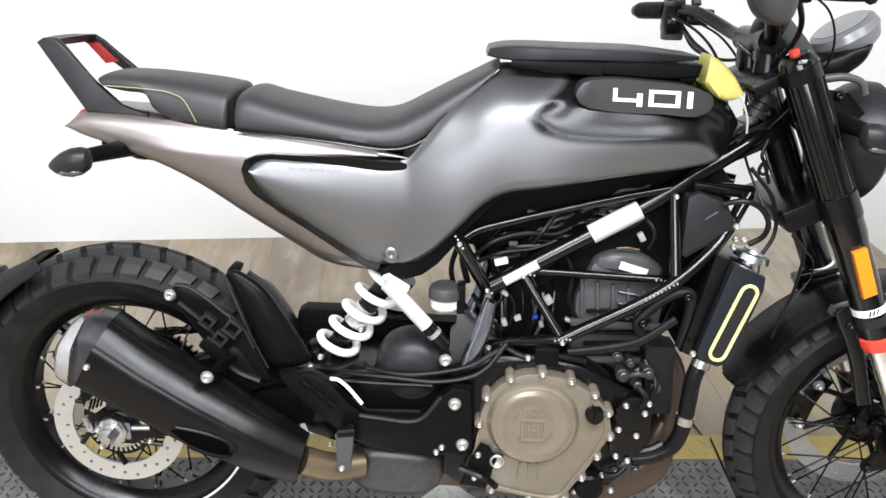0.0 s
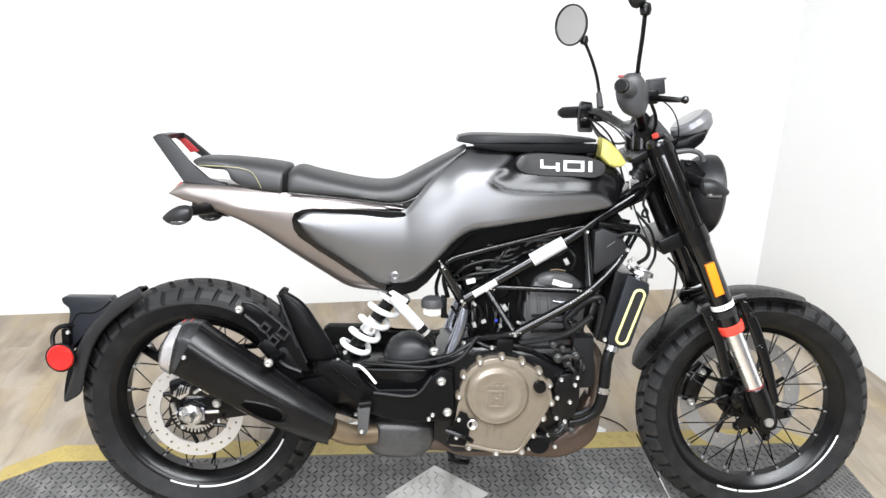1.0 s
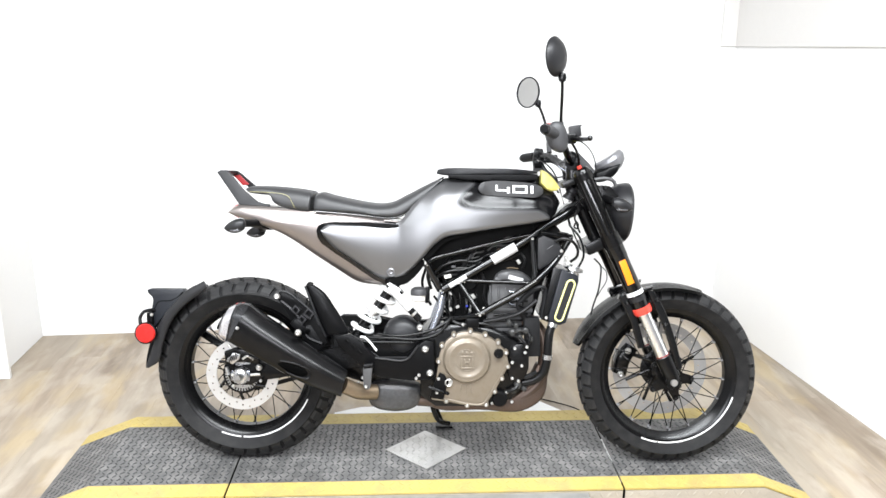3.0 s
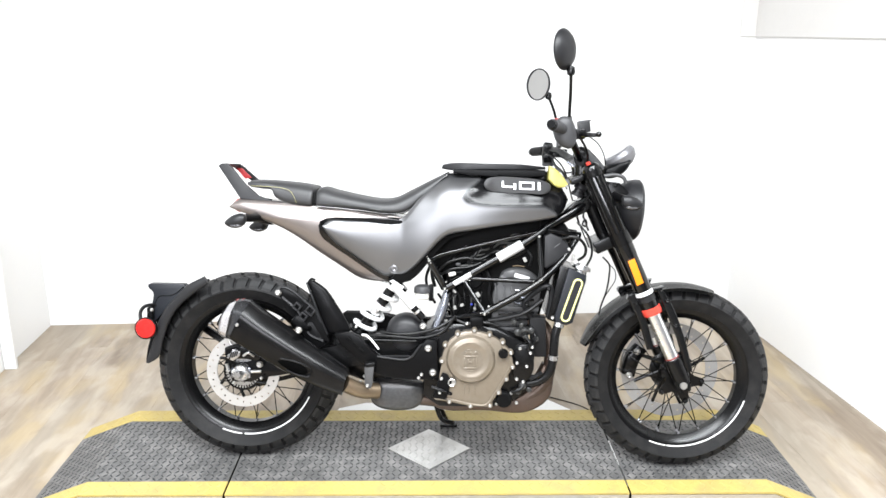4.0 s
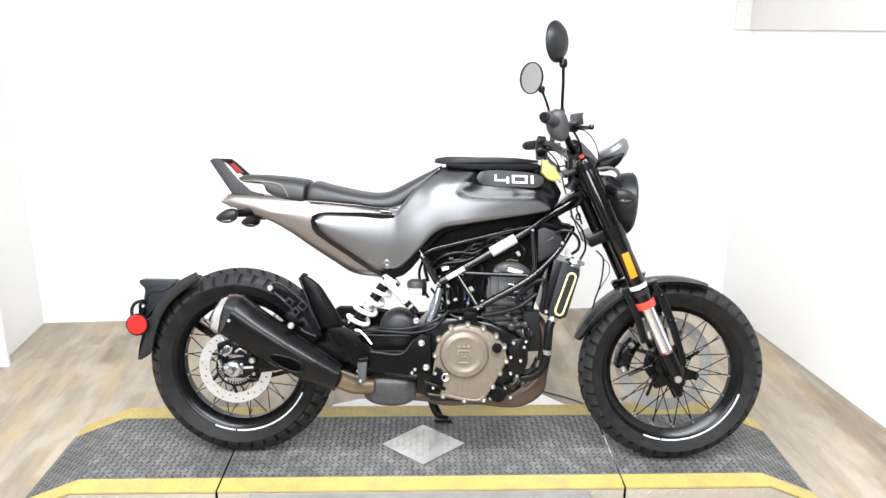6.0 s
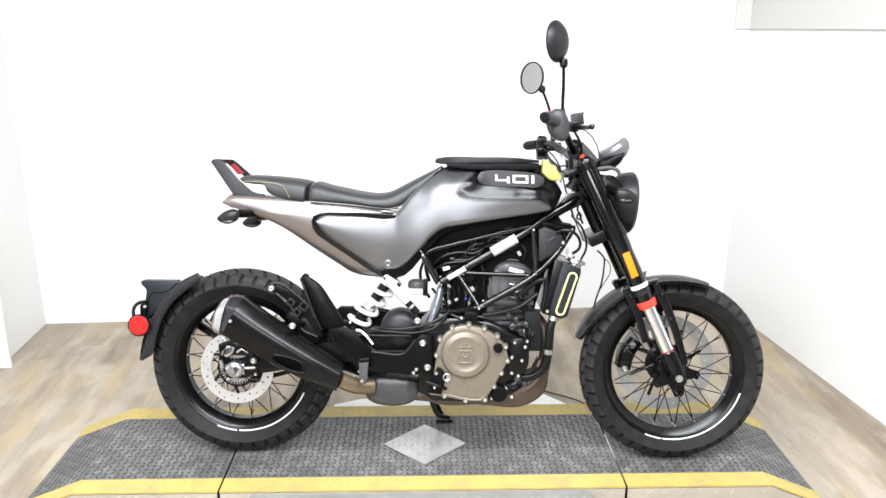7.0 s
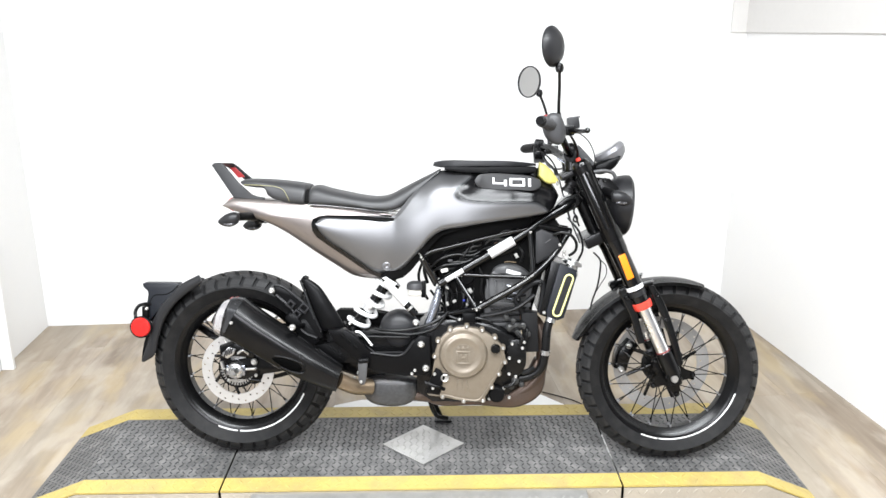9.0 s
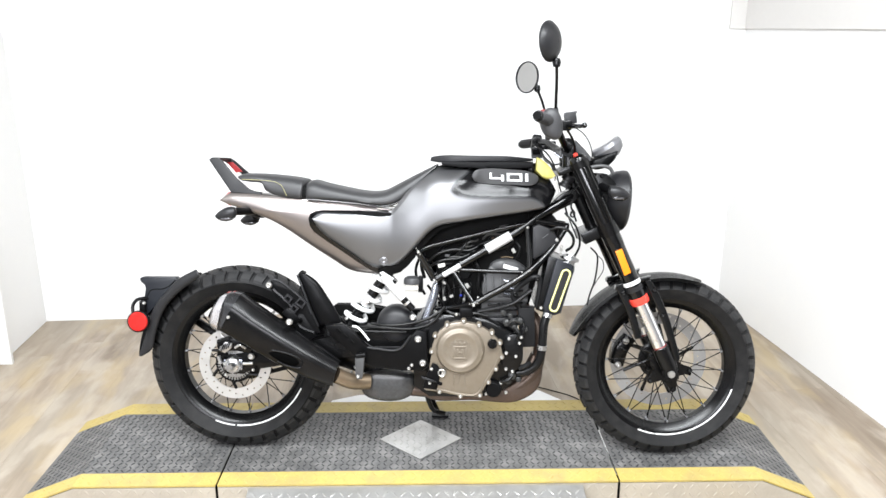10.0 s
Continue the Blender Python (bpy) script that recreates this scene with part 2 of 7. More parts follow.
def spline(pts, n):
    """n points along a smooth curve through pts, evenly by chord."""
    p = np.array(pts, float)
    if len(p) == 2:
        return [p[0] + (p[1] - p[0]) * t for t in np.linspace(0, 1, n)]
    d = np.r_[0, np.cumsum(np.linalg.norm(np.diff(p, axis=0), axis=1) ** 0.75)]
    slope = np.gradient(p, d, axis=0)
    out = []
    for s in np.linspace(0, d[-1], n):
        k = min(np.searchsorted(d, s, "right") - 1, len(p) - 2)
        h = d[k + 1] - d[k]
        u = (s - d[k]) / h
        out.append((2 * u**3 - 3 * u**2 + 1) * p[k] + (u**3 - 2 * u**2 + u) * h * slope[k] + (3 * u**2 - 2 * u**3) * p[k + 1] + (u**3 - u**2) * h * slope[k + 1])
    return out


def skin(bm, rings, cap=True, closed=False):
    vs = [[bm.verts.new(p) for p in ring] for ring in rings]
    m = len(vs[0])
    for a, b in zip(vs, vs[1:] + vs[:1] if closed else vs[1:]):
        for i in range(m):
            bm.faces.new((a[i], a[(i + 1) % m], b[(i + 1) % m], b[i]))
    if cap and not closed:
        bm.faces.new(vs[0][::-1])
        bm.faces.new(vs[-1])
    return vs


def tube(pts, r, n=None, seg=10, bm=None, smooth=True):
    """A round bar along points; r: one radius, or one for each end."""
    bm = bm or bmesh.new()
    p = [Vector(q) for q in (spline(pts, n or 6 * len(pts)) if smooth and len(pts) > 2 else pts)]
    ra, rb = r if isinstance(r, tuple) else (r, r)
    rings, side = [], None
    for i, q in enumerate(p):
        t = (p[min(i + 1, len(p) - 1)] - p[max(i - 1, 0)]).normalized()
        if side is None:
            side = t.orthogonal().normalized()
        side = (side - t * side.dot(t)).normalized()
        up = t.cross(side)
        rr = ra + (rb - ra) * i / max(1, len(p) - 1)
        rings.append([q + rr * (math.cos(a) * side + math.sin(a) * up) for a in np.linspace(0, 2 * math.pi, seg, endpoint=False)])
    skin(bm, rings)
    return bm


def lathe(profile, axis="y", seg=48, centre=(0, 0, 0), bm=None, closed=True):
    """Turns a profile of (radius, along) about an axis through the centre."""
    bm = bm or bmesh.new()
    rings = []
    for a in np.linspace(0, 2 * math.pi, seg, endpoint=False):
        c, s = math.cos(a), math.sin(a)
        ring = []
        for r, h in profile:
            v = {"y": (r * c, h, r * s), "z": (r * c, r * s, h), "x": (h, r * c, r * s)}[axis]
            ring.append(Vector(v) + Vector(centre))
        rings.append(ring)
    vs = [[bm.verts.new(p) for p in ring] for ring in rings]
    m = len(profile)
    for a, b in zip(vs, vs[1:] + vs[:1]):
        for i in range(m if closed else m - 1):
            bm.faces.new((a[i], a[(i + 1) % m], b[(i + 1) % m], b[i]))
    bmesh.ops.remove_doubles(bm, verts=bm.verts, dist=1e-6)
    return bm


def plate(outline, y0, y1, bevel=0.003, bm=None, rounded=0, segments=2):
    """A slab with an outline in x and z between two y; rounded: smooth the outline to that many points."""
    bm = bm or bmesh.new()
    pts = [Vector(p) for p in (spline(list(outline) + [outline[0]], rounded + 1)[:-1] if rounded else outline)]
    start = len(bm.verts)
    a = [bm.verts.new((p[0], y0, p[1])) for p in pts]
    b = [bm.verts.new((p[0], y1, p[1])) for p in pts]
    fa = bm.faces.new(a)
    fb = bm.faces.new(b[::-1])
    side = []
    for i in range(len(a)):
        side.append(bm.faces.new((a[i], b[i], b[(i + 1) % len(a)], a[(i + 1) % len(a)])))
    if bevel:
        edges = list({e for f in (fa, fb) for e in f.edges})
        bmesh.ops.bevel(bm, geom=edges, offset=bevel, segments=segments, affect="EDGES", profile=0.6)
    return bm


def loft(lo, hi, w, n=24, power=2.6, seg=28, y=0.0, bm=None, round_ends=0.0):
    """A body between a lower and an upper curve in x and z, w wide to each side of y, with rounded section."""
    bm = bm or bmesh.new()
    lows, highs = spline(lo, n), spline(hi, n)
    ws = np.interp(np.linspace(0, 1, n), np.linspace(0, 1, len(w)), w) if isinstance(w, (list, tuple)) else [w] * n
    rings = []
    for i, (a, b, wi) in enumerate(zip(lows, highs, ws)):
        e = min(i, n - 1 - i) / (n - 1)
        k = 1.0
        if round_ends and e < round_ends:
            k = max(0.25, math.sqrt(1 - (1 - e / round_ends) ** 2))
        mid, half = (a + b) / 2, (b - a) / 2 * k
        ring = []
        for t in np.linspace(0, 2 * math.pi, seg, endpoint=False):
            c, s = math.cos(t), math.sin(t)
            c, s = math.copysign(abs(c) ** (2 / power), c), math.copysign(abs(s) ** (2 / power), s)
            ring.append((mid[0] + half[0] * c, y + wi * k * s, mid[1] + half[1] * c))
        rings.append(ring)
    skin(bm, rings)
    return bm


def box(size, centre=(0, 0, 0), bevel=0.002, m=None, bm=None, segments=2):
    bm = bm or bmesh.new()
    g = bmesh.ops.create_cube(bm, size=1.0)
    vs = g["verts"]
    bmesh.ops.scale(bm, vec=size, verts=vs)
    if bevel:
        es = list({e for v in vs for e in v.link_edges})
        r = bmesh.ops.bevel(bm, geom=es, offset=bevel, segments=segments, affect="EDGES", profile=0.6)
        vs = list({v for f in r["faces"] for v in f.verts} | {v for v in vs if v.is_valid})
    bmesh.ops.transform(bm, matrix=Matrix.Translation(centre) @ (m or Matrix()), verts=vs)
    return bm


def bolt_mesh(name, r, h, mat, hexed=True):
    """A flanged bolt head that looks towards minus y."""
    bm = lathe([(0.0001, 0), (r * 1.25, 0), (r * 1.3, -h * 0.25), (r * 1.05, -h * 0.4), (r, -h * 0.9), (r * 0.8, -h), (r * 0.45, -h), (r * 0.4, -h * 0.6), (0.0001, -h * 0.6)], seg=12, closed=False)
    for f in bm.faces:
        f.smooth = True
    me = bpy.data.meshes.new(name)
    bm.to_mesh(me)
    bm.free()
    me.materials.append(mat)
    return me


BOLT = bolt_mesh("bolt", 0.0042, 0.006, ZINC)
BIGBOLT = bolt_mesh("large_bolt", 0.0085, 0.009, ZINC)
BLACKBOLT = bolt_mesh("black_bolt", 0.006, 0.006, BLACK)


def bolts(parent, places, mesh=None):
    for p in places:
        piece("bolt", mesh or BOLT, parent, Matrix.Translation(p))


# ---- the booth ----
ROOM = pose(-1.262, 1.308, 0, 0, 0, 3.6)
FLOOR_Z, WIDE, DEEP, TALL = -0.075, 3.42, 5.4, 2.85


def setting(name, bm, mat, label, category):
    ob = part(name, bm, mat, None, "", smooth=False)
    ob.matrix_basis = ROOM
    return tagged(ob, label, category, "", "structure")


BOOTH = 2.2
floor = setting("floor", box((WIDE + 0.6, DEEP + 0.6, 0.05), (WIDE / 2, -DEEP / 2, FLOOR_Z - 0.031), 0), DARK, "light oak vinyl plank floor with faint grain", "floor")
setting("wall_north", box((WIDE + 0.24, 0.12, TALL), (WIDE / 2, 0.06, FLOOR_Z - 0.01 + TALL / 2), 0.002), WALL, "plain bright white painted back wall", "wall")
setting("wall_west", box((0.12, BOOTH, TALL), (-0.06, -BOOTH / 2, FLOOR_Z - 0.01 + TALL / 2), 0.002), WALL, "plain white painted side wall", "wall")
# the side wall on the east opens outwards a little, and its upper part rises towards the open side
SPLAY = ROOM @ Matrix.Translation((WIDE, -0.34, 0)) @ Matrix.Rotation(radians(2.6), 4, "Z") @ Matrix.Translation((-WIDE, 0.34, 0))
RISE = SPLAY @ Matrix.Translation((WIDE, 0, FLOOR_Z + 1.382)) @ Matrix.Rotation(radians(-0.8), 4, "X") @ Matrix.Translation((-WIDE, 0, -FLOOR_Z - 1.382))
setting("wall_east", box((0.12, BOOTH, 1.45), (WIDE + 0.06, -BOOTH / 2, FLOOR_Z - 0.01 + 1.45 / 2), 0.002), WALL, "plain white painted side wall under a soffit", "wall").matrix_basis = SPLAY
setting("wall_east_upper", box((0.14, BOOTH - 0.012, TALL - 1.382), (WIDE + 0.058, -BOOTH / 2 - 0.006, FLOOR_Z + 1.382 + (TALL - 1.382) / 2 - 0.001), 0.002), UPPER, "upper part of the side wall, toned darker for its dimmer light", "wall").matrix_basis = RISE
# added thin strip that carries the darkened tone round the corner
setting("wall_north_upper", box((0.10, 0.030, TALL - 1.382), (WIDE - 0.050, 0.003, FLOOR_Z + 1.382 + (TALL - 1.382) / 2 - 0.001), 0.002), UPPER, "added strip in the upper corner, toned darker for dimmer light", "wall")
# unseen ceiling, darkened so that surfaces facing up reflect less
setting("ceiling", box((WIDE + 0.6, BOOTH + 0.3, 0.1), (WIDE / 2, -BOOTH / 2 + 0.1, FLOOR_Z + TALL + 0.045), 0), CEIL, "unseen ceiling, darkened to dim reflections", "ceiling")
# unseen dark surfaces on the open side, behind the camera, to keep reflections low
SHOW = material("dark_surround_paint", (0.30, 0.30, 0.305), 0.6, var=0.05, size=0.05)
setting("wall_south", box((8.0, 0.12, TALL + 0.1), (WIDE / 2, -DEEP - 0.10, FLOOR_Z + TALL / 2), 0), SHOW, "added unseen dark wall", "wall")
for k, u in (("wall_southwest", -2.2), ("wall_southeast", WIDE + 2.2)):
    setting(k, box((0.12, DEEP - BOOTH + 0.1, TALL + 0.1), (u, -(DEEP + BOOTH) / 2, FLOOR_Z + TALL / 2), 0), SHOW, "added unseen dark wall", "wall")
for k, u in (("wall_return_west", -1.16), ("wall_return_east", WIDE + 1.16)):
    setting(k, box((2.06, 0.1, TALL + 0.1), (u, -BOOTH - 0.052, FLOOR_Z + TALL / 2), 0), SHOW, "added unseen dark wall", "wall")
setting("ceiling_south", box((8.0, DEEP - BOOTH + 0.2, 0.1), (WIDE / 2, -(DEEP + BOOTH) / 2 - 0.156, FLOOR_Z + TALL + 0.11), 0), SHOW, "added unseen dark ceiling", "ceiling")
setting("floor_south", box((8.0, DEEP - BOOTH + 0.2, 0.05), (WIDE / 2, -(DEEP + BOOTH) / 2 - 0.06, FLOOR_Z - 0.0605), 0), SHOW, "added unseen dark floor", "floor")

# added closed frame on the unseen far wall, just behind the daylight lamp
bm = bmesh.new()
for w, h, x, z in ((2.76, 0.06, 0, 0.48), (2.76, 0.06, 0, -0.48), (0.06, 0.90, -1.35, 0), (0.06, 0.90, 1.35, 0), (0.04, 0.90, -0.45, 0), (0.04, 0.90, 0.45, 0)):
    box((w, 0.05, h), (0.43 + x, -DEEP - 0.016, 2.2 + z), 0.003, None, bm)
setting("lamp_frame_1", bm, WALL, "added white frame behind the unseen daylight lamp", "window")

# a white board that stands against the side wall
board = part("white_board", box((0.05, 0.02, 0.62), (0, 0, 0.31), 0.003), WALL)
board.matrix_basis = ROOM @ pose(0.028, -0.50, FLOOR_Z + 0.0005)
tagged(board, "narrow white board standing against the side wall", "board")


# ---- the platform ----
def tread(rows, pitch, length, width, high):
    """Raised bars of a tread plate, turned by turns to either side. rows: x0, x1, y0, y1, height(x)."""
    verts, faces = [], []
    for x0, x1, y0, y1, level in rows:
        nx, ny = int((x1 - x0) / pitch), int((y1 - y0) / pitch)
        for i in range(nx):
            for j in range(ny):
                x, y = x0 + (i + 0.5) * (x1 - x0) / nx, y0 + (j + 0.5) * (y1 - y0) / ny
                a = radians(52 if (i + j) % 2 else -52)
                c, s, k = math.cos(a), math.sin(a), len(verts)
                for u, v, w in ((-1, 0, 0), (-0.5, -1, 0), (0.5, -1, 0), (1, 0, 0), (0.5, 1, 0), (-0.5, 1, 0), (-0.55, 0, 1), (0.55, 0, 1)):
                    px, py = u * length / 2, v * width / 2
                    wx = x + px * c - py * s
                    verts.append((wx, y + px * s + py * c, level(wx) + w * high))
                faces += [[k + q for q in f] for f in ((0, 1, 6), (1, 2, 7, 6), (2, 3, 7), (3, 4, 7), (4, 5, 6, 7), (5, 0, 6))]
    return verts, faces


def tread_part(name, rows, mat, parent, label, pitch=0.030, length=0.027, width=0.0075, high=0.0020, m=None):
    me = bpy.data.meshes.new(name)
    v, f = tread(rows, pitch, length, width, high)
    me.from_pydata(v, [], f)
    me.materials.append(mat)
    ob = new(name, me)
    ob.parent = parent
    if m:
        ob.matrix_basis = m
    return tagged(ob, label, "", "", "stuff")


X0, X1, XL, XR = -0.467, 1.643, -0.648, 1.815
SEAM_L, SEAM_R = -0.0325, 1.198
YF, YFI, YBI, YB = -0.243, -0.172, 0.209, 0.287


def deck_level(x):
    return 0.0 if X0 <= x <= X1 else (FLOOR_Z + 0.004) * ((X0 - x) / (X0 - XL) if x < X0 else (x - X1) / (XR - X1))


platform = tagged(new("display_platform"), "low black tread-plate platform with yellow edges and ramped ends", "platform")


def deck_profile(x0, x1):
    xs = [x for x in (XL, X0, X1, XR) if x0 < x < x1]
    return [x0, *xs, x1]


def deck(name, x0, x1, y0, y1, mat, top, label, thick=None):
    xs = deck_profile(x0, x1)
    up = [(x, deck_level(x) + top) for x in xs]
    down = [(x, max(deck_level(x) + top - thick, FLOOR_Z) if thick else FLOOR_Z) for x in reversed(xs)]
    down = [p for p in down if not any(abs(p[0] - q[0]) < 1e-6 and abs(p[1] - q[1]) < 1e-4 for q in up)]
    bm = bmesh.new()
    a = [bm.verts.new((x, y0, z)) for x, z in up + down]
    b = [bm.verts.new((x, y1, z)) for x, z in up + down]
    bm.faces.new(a), bm.faces.new(b[::-1])
    for i in range(len(a)):
        bm.faces.new((a[i], b[i], b[(i + 1) % len(a)], a[(i + 1) % len(a)]))
    return part(name, bm, mat, platform, label, smooth=False)


GAP = 0.003
for x0, x1 in ((XL, SEAM_L - GAP), (SEAM_L + GAP, SEAM_R - GAP), (SEAM_R + GAP, XR)):
    deck("deck", x0, x1, YF + 0.004, YB - 0.004, DARK, -0.004, "black platform base")
    deck("tread_mat", x0, x1, YFI, YBI, MAT_TOP, 0.0, "worn grey-black tread mat", 0.004)
    deck("yellow_edge", x0, x1, YF, YFI - 0.0005, EDGE, 0.0005, "yellow safety edge", 0.006)
    deck("yellow_edge", x0, x1, YBI + 0.0005, YB, EDGE, 0.0005, "yellow safety edge", 0.006)
    worn = -0.02 if x0 > SEAM_L and x1 < SEAM_R else YFI + 0.004
    tread_part("tread_pattern", [(max(x0, XL + 0.01) + 0.004, x1 - 0.006, worn, YBI - 0.004, deck_level)], MAT_BAR, platform, "raised rubber tread bars, darkened for their shadowed sides", 0.0195, 0.0195, 0.0052, 0.0020)
    if worn > YFI + 0.01:
        tread_part("worn_tread_pattern", [(x0 + 0.004, x1 - 0.006, YFI + 0.004, worn, deck_level)], MAT_BAR, platform, "tread bars worn low", 0.0195, 0.0195, 0.0046, 0.0014)
    tread_part("edge_tread_pattern", [(max(x0, XL + 0.02) + 0.004, x1 - 0.006, a, b, lambda x: deck_level(x) + 0.0005) for a, b in ((YF + 0.005, YFI - 0.005), (YBI + 0.006, YB - 0.006))], EDGE, platform, "yellow raised tread bars", high=0.0016)


def face_plate(name, x0, x1, proud, mat, label):
    """A tread plate on the front of the platform."""
    pts = [(x, deck_level(x) - 0.008) for x in deck_profile(x0, x1)]
    low = [(x1, FLOOR_Z + 0.001), (x0, FLOOR_Z + 0.001)]
    low = [p for p in low if all(abs(p[0] - q[0]) > 1e-6 or p[1] < q[1] - 0.002 for q in pts)]
    pl = part(name, plate(pts + low, YF + 0.003 - proud, YF + 0.004, 0.001), mat, platform, label, smooth=False)
    x0, x1 = max(x0, X0 + 0.0), min(x1, X1)
    tread_part("plate_tread_pattern", [(x0 + 0.006, x1 - 0.006, 0.012, 0.070, lambda x: 0.0)], mat, platform, "raised bars of the tread plate", 0.024, 0.022, 0.006, 0.0012, Matrix.Translation((0, YF + 0.003 - proud, 0)) @ pose(0, 0, FLOOR_Z - 0.002, 90))
    return pl


face_plate("front_plate", XL + 0.012, SEAM_L - 0.004, 0.004, PLATE_WARM, "dull aluminium tread plate")
face_plate("front_plate", SEAM_L + 0.004, SEAM_R - 0.004, 0.004, PLATE_WARM, "dull aluminium tread plate")
face_plate("front_plate", SEAM_R + 0.004, XR - 0.012, 0.004, PLATE_WARM, "dull aluminium tread plate")

# bright plates: the inlaid diamond and the long one in front
cx, cy, hw, hd = 0.586, 0.016, 0.137, 0.128
bm = bmesh.new()
dia = [bm.verts.new(p) for p in ((cx - hw, cy, 0.0005), (cx, cy - hd, 0.0005), (cx + hw, cy, 0.0005), (cx, cy + hd, 0.0005))]
f = bm.faces.new(dia)
r = bmesh.ops.extrude_face_region(bm, geom=[f])
bmesh.ops.translate(bm, verts=[v for v in r["geom"] if isinstance(v, bmesh.types.BMVert)], vec=(0, 0, 0.0026))
part("diamond_plate", bm, PLATE, platform, "bright aluminium diamond-shaped tread plate", smooth=False)
me = bpy.data.meshes.new("diamond_tread_pattern")
v, fc = tread([(cx - hw, cx + hw, cy - hd, cy + hd, lambda x: 0.0030)], 0.021, 0.020, 0.006, 0.0014)
keep = [k for k in range(0, len(v), 8) if abs(v[k + 3][0] - cx) / hw + abs(v[k + 3][1] - cy) / hd < 0.93 and abs(v[k][0] - cx) / hw + abs(v[k][1] - cy) / hd < 0.93]
nv, nf = [], []
for k in keep:
    nf += [[len(nv) + q for q in g] for g in ((0, 1, 6), (1, 2, 7, 6), (2, 3, 7), (3, 4, 7), (4, 5, 6, 7), (5, 0, 6))]
    nv += v[k : k + 8]
me.from_pydata(nv, [], nf)
me.materials.append(PLATE)
ob = tagged(new("diamond_tread_pattern", me), "raised bars of the bright plate", "", "", "stuff")
ob.parent = platform

# a bright ramp plate on the floor in front and a flat one behind
ramp = plate([(-0.560, FLOOR_Z + 0.0005), (-0.560, FLOOR_Z + 0.006), (-0.252, -0.008), (-0.247, -0.008), (-0.247, -0.016), (-0.262, -0.018), (-0.50, FLOOR_Z + 0.0005)], 0.065, 1.085, 0.001)
bmesh.ops.transform(ramp, matrix=Matrix(((0, 1, 0, 0), (1, 0, 0, 0), (0, 0, 1, 0), (0, 0, 0, 1))), verts=ramp.verts)
ramp_ob = tagged(part("loading_ramp", ramp, PLATE, None, "", smooth=False), "bright aluminium ramp plate leaning against the platform front", "ramp")
slope = math.atan2(-0.008 - (FLOOR_Z + 0.006), 0.308)
tread_part("ramp_tread_pattern", [(0.075, 1.075, 0.004, 0.300, lambda x: 0.0)], PLATE, ramp_ob, "raised bars of the ramp plate", 0.026, 0.024, 0.006, 0.0014, pose(0, -0.560, FLOOR_Z + 0.006) @ Matrix.Rotation(slope, 4, "X"))
sheet = bmesh.new()
a = [sheet.verts.new((x, y, FLOOR_Z + 0.0006)) for x, y in ((0.20, 0.300), (1.10, 0.300), (1.145, 0.400), (1.054, 0.501), (0.34, 0.474), (0.24, 0.430))]
r = bmesh.ops.extrude_face_region(sheet, geom=[sheet.faces.new(a)])
bmesh.ops.translate(sheet, verts=[v for v in r["geom"] if isinstance(v, bmesh.types.BMVert)], vec=(0, 0, 0.008))
tagged(part("floor_plate", sheet, WHITE, None, "", smooth=False), "flat white plate lying on the floor behind the platform", "plate")
cord = tagged(part("floor_cable", tube([(1.00, 0.575, FLOOR_Z + 0.003), (1.064, 0.536, FLOOR_Z + 0.003), (1.194, 0.441, FLOOR_Z + 0.003), (1.228, 0.310, FLOOR_Z + 0.02), (1.235, 0.280, 0.006), (1.25, 0.22, 0.006), (1.265, 0.12, 0.006)], 0.0021, 50, 8), HOSE), "thin black cable trailing from the floor onto the platform", "cable")

bar = part("seam_strip", box((0.004, 0.27, 0.006), (SEAM_R - 0.001, -0.075, 0.0016), 0.001), STEEL, platform, "bare steel strip in the seam")


# ---- the motorcycle: x from the rear axle forwards, y away from its right side, z up in its own leaning frame ----
bike = new("motorcycle")
bike.matrix_basis = pose(0, 0.0106, 0, -10.5, 0, -3.22)
tagged(bike, "matte grey and bronze motorcycle leaning on its side stand", "motorcycle")
REAR, FRONT = (0.0, 0.0, 0.294), (1.376, 0.0, 0.287)


def two_tone_paint():
    """Satin grey metallic with a black knee recess; the recess is a painted area of the mesh."""
    m = material("satin_grey_metallic_paint", (0.185, 0.186, 0.191), 0.42, metal=0.85, var=0.05, size=0.0008, bump=0.02)
    n, l = m.node_tree.nodes, m.node_tree.links
    b = n["Principled BSDF"]
    at = n.new("ShaderNodeAttribute")
    at.attribute_name = "recess"
    mix = n.new("ShaderNodeMix")
    mix.data_type = "RGBA"
    old = b.inputs["Base Color"].links[0].from_socket
    l.new(at.outputs["Fac"], mix.inputs["Factor"])
    l.new(old, mix.inputs["A"])
    mix.inputs["B"].default_value = (0.0045, 0.0045, 0.0050, 1)
    l.new(mix.outputs["Result"], b.inputs["Base Color"])
    inv = n.new("ShaderNodeMapRange")
    inv.inputs["To Min"].default_value, inv.inputs["To Max"].default_value = 0.85, 0.0
    l.new(at.outputs["Fac"], inv.inputs["Value"])
    l.new(inv.outputs["Result"], b.inputs["Metallic"])
    dull = n.new("ShaderNodeMapRange")
    dull.inputs["To Min"].default_value, dull.inputs["To Max"].default_value = 0.5, 0.20
    l.new(at.outputs["Fac"], dull.inputs["Value"])
    l.new(dull.outputs["Result"], b.inputs["Specular IOR Level"])
    shine = n.new("ShaderNodeMapRange")
    shine.inputs["To Min"].default_value, shine.inputs["To Max"].default_value = 0.42, 0.19
    l.new(at.outputs["Fac"], shine.inputs["Value"])
    l.new(shine.outputs["Result"], b.inputs["Roughness"])
    return m


PAINT = two_tone_paint()


def smooth_step(a, b, x):
    t = min(1.0, max(0.0, (x - a) / (b - a)))
    return t * t * (3 - 2 * t)


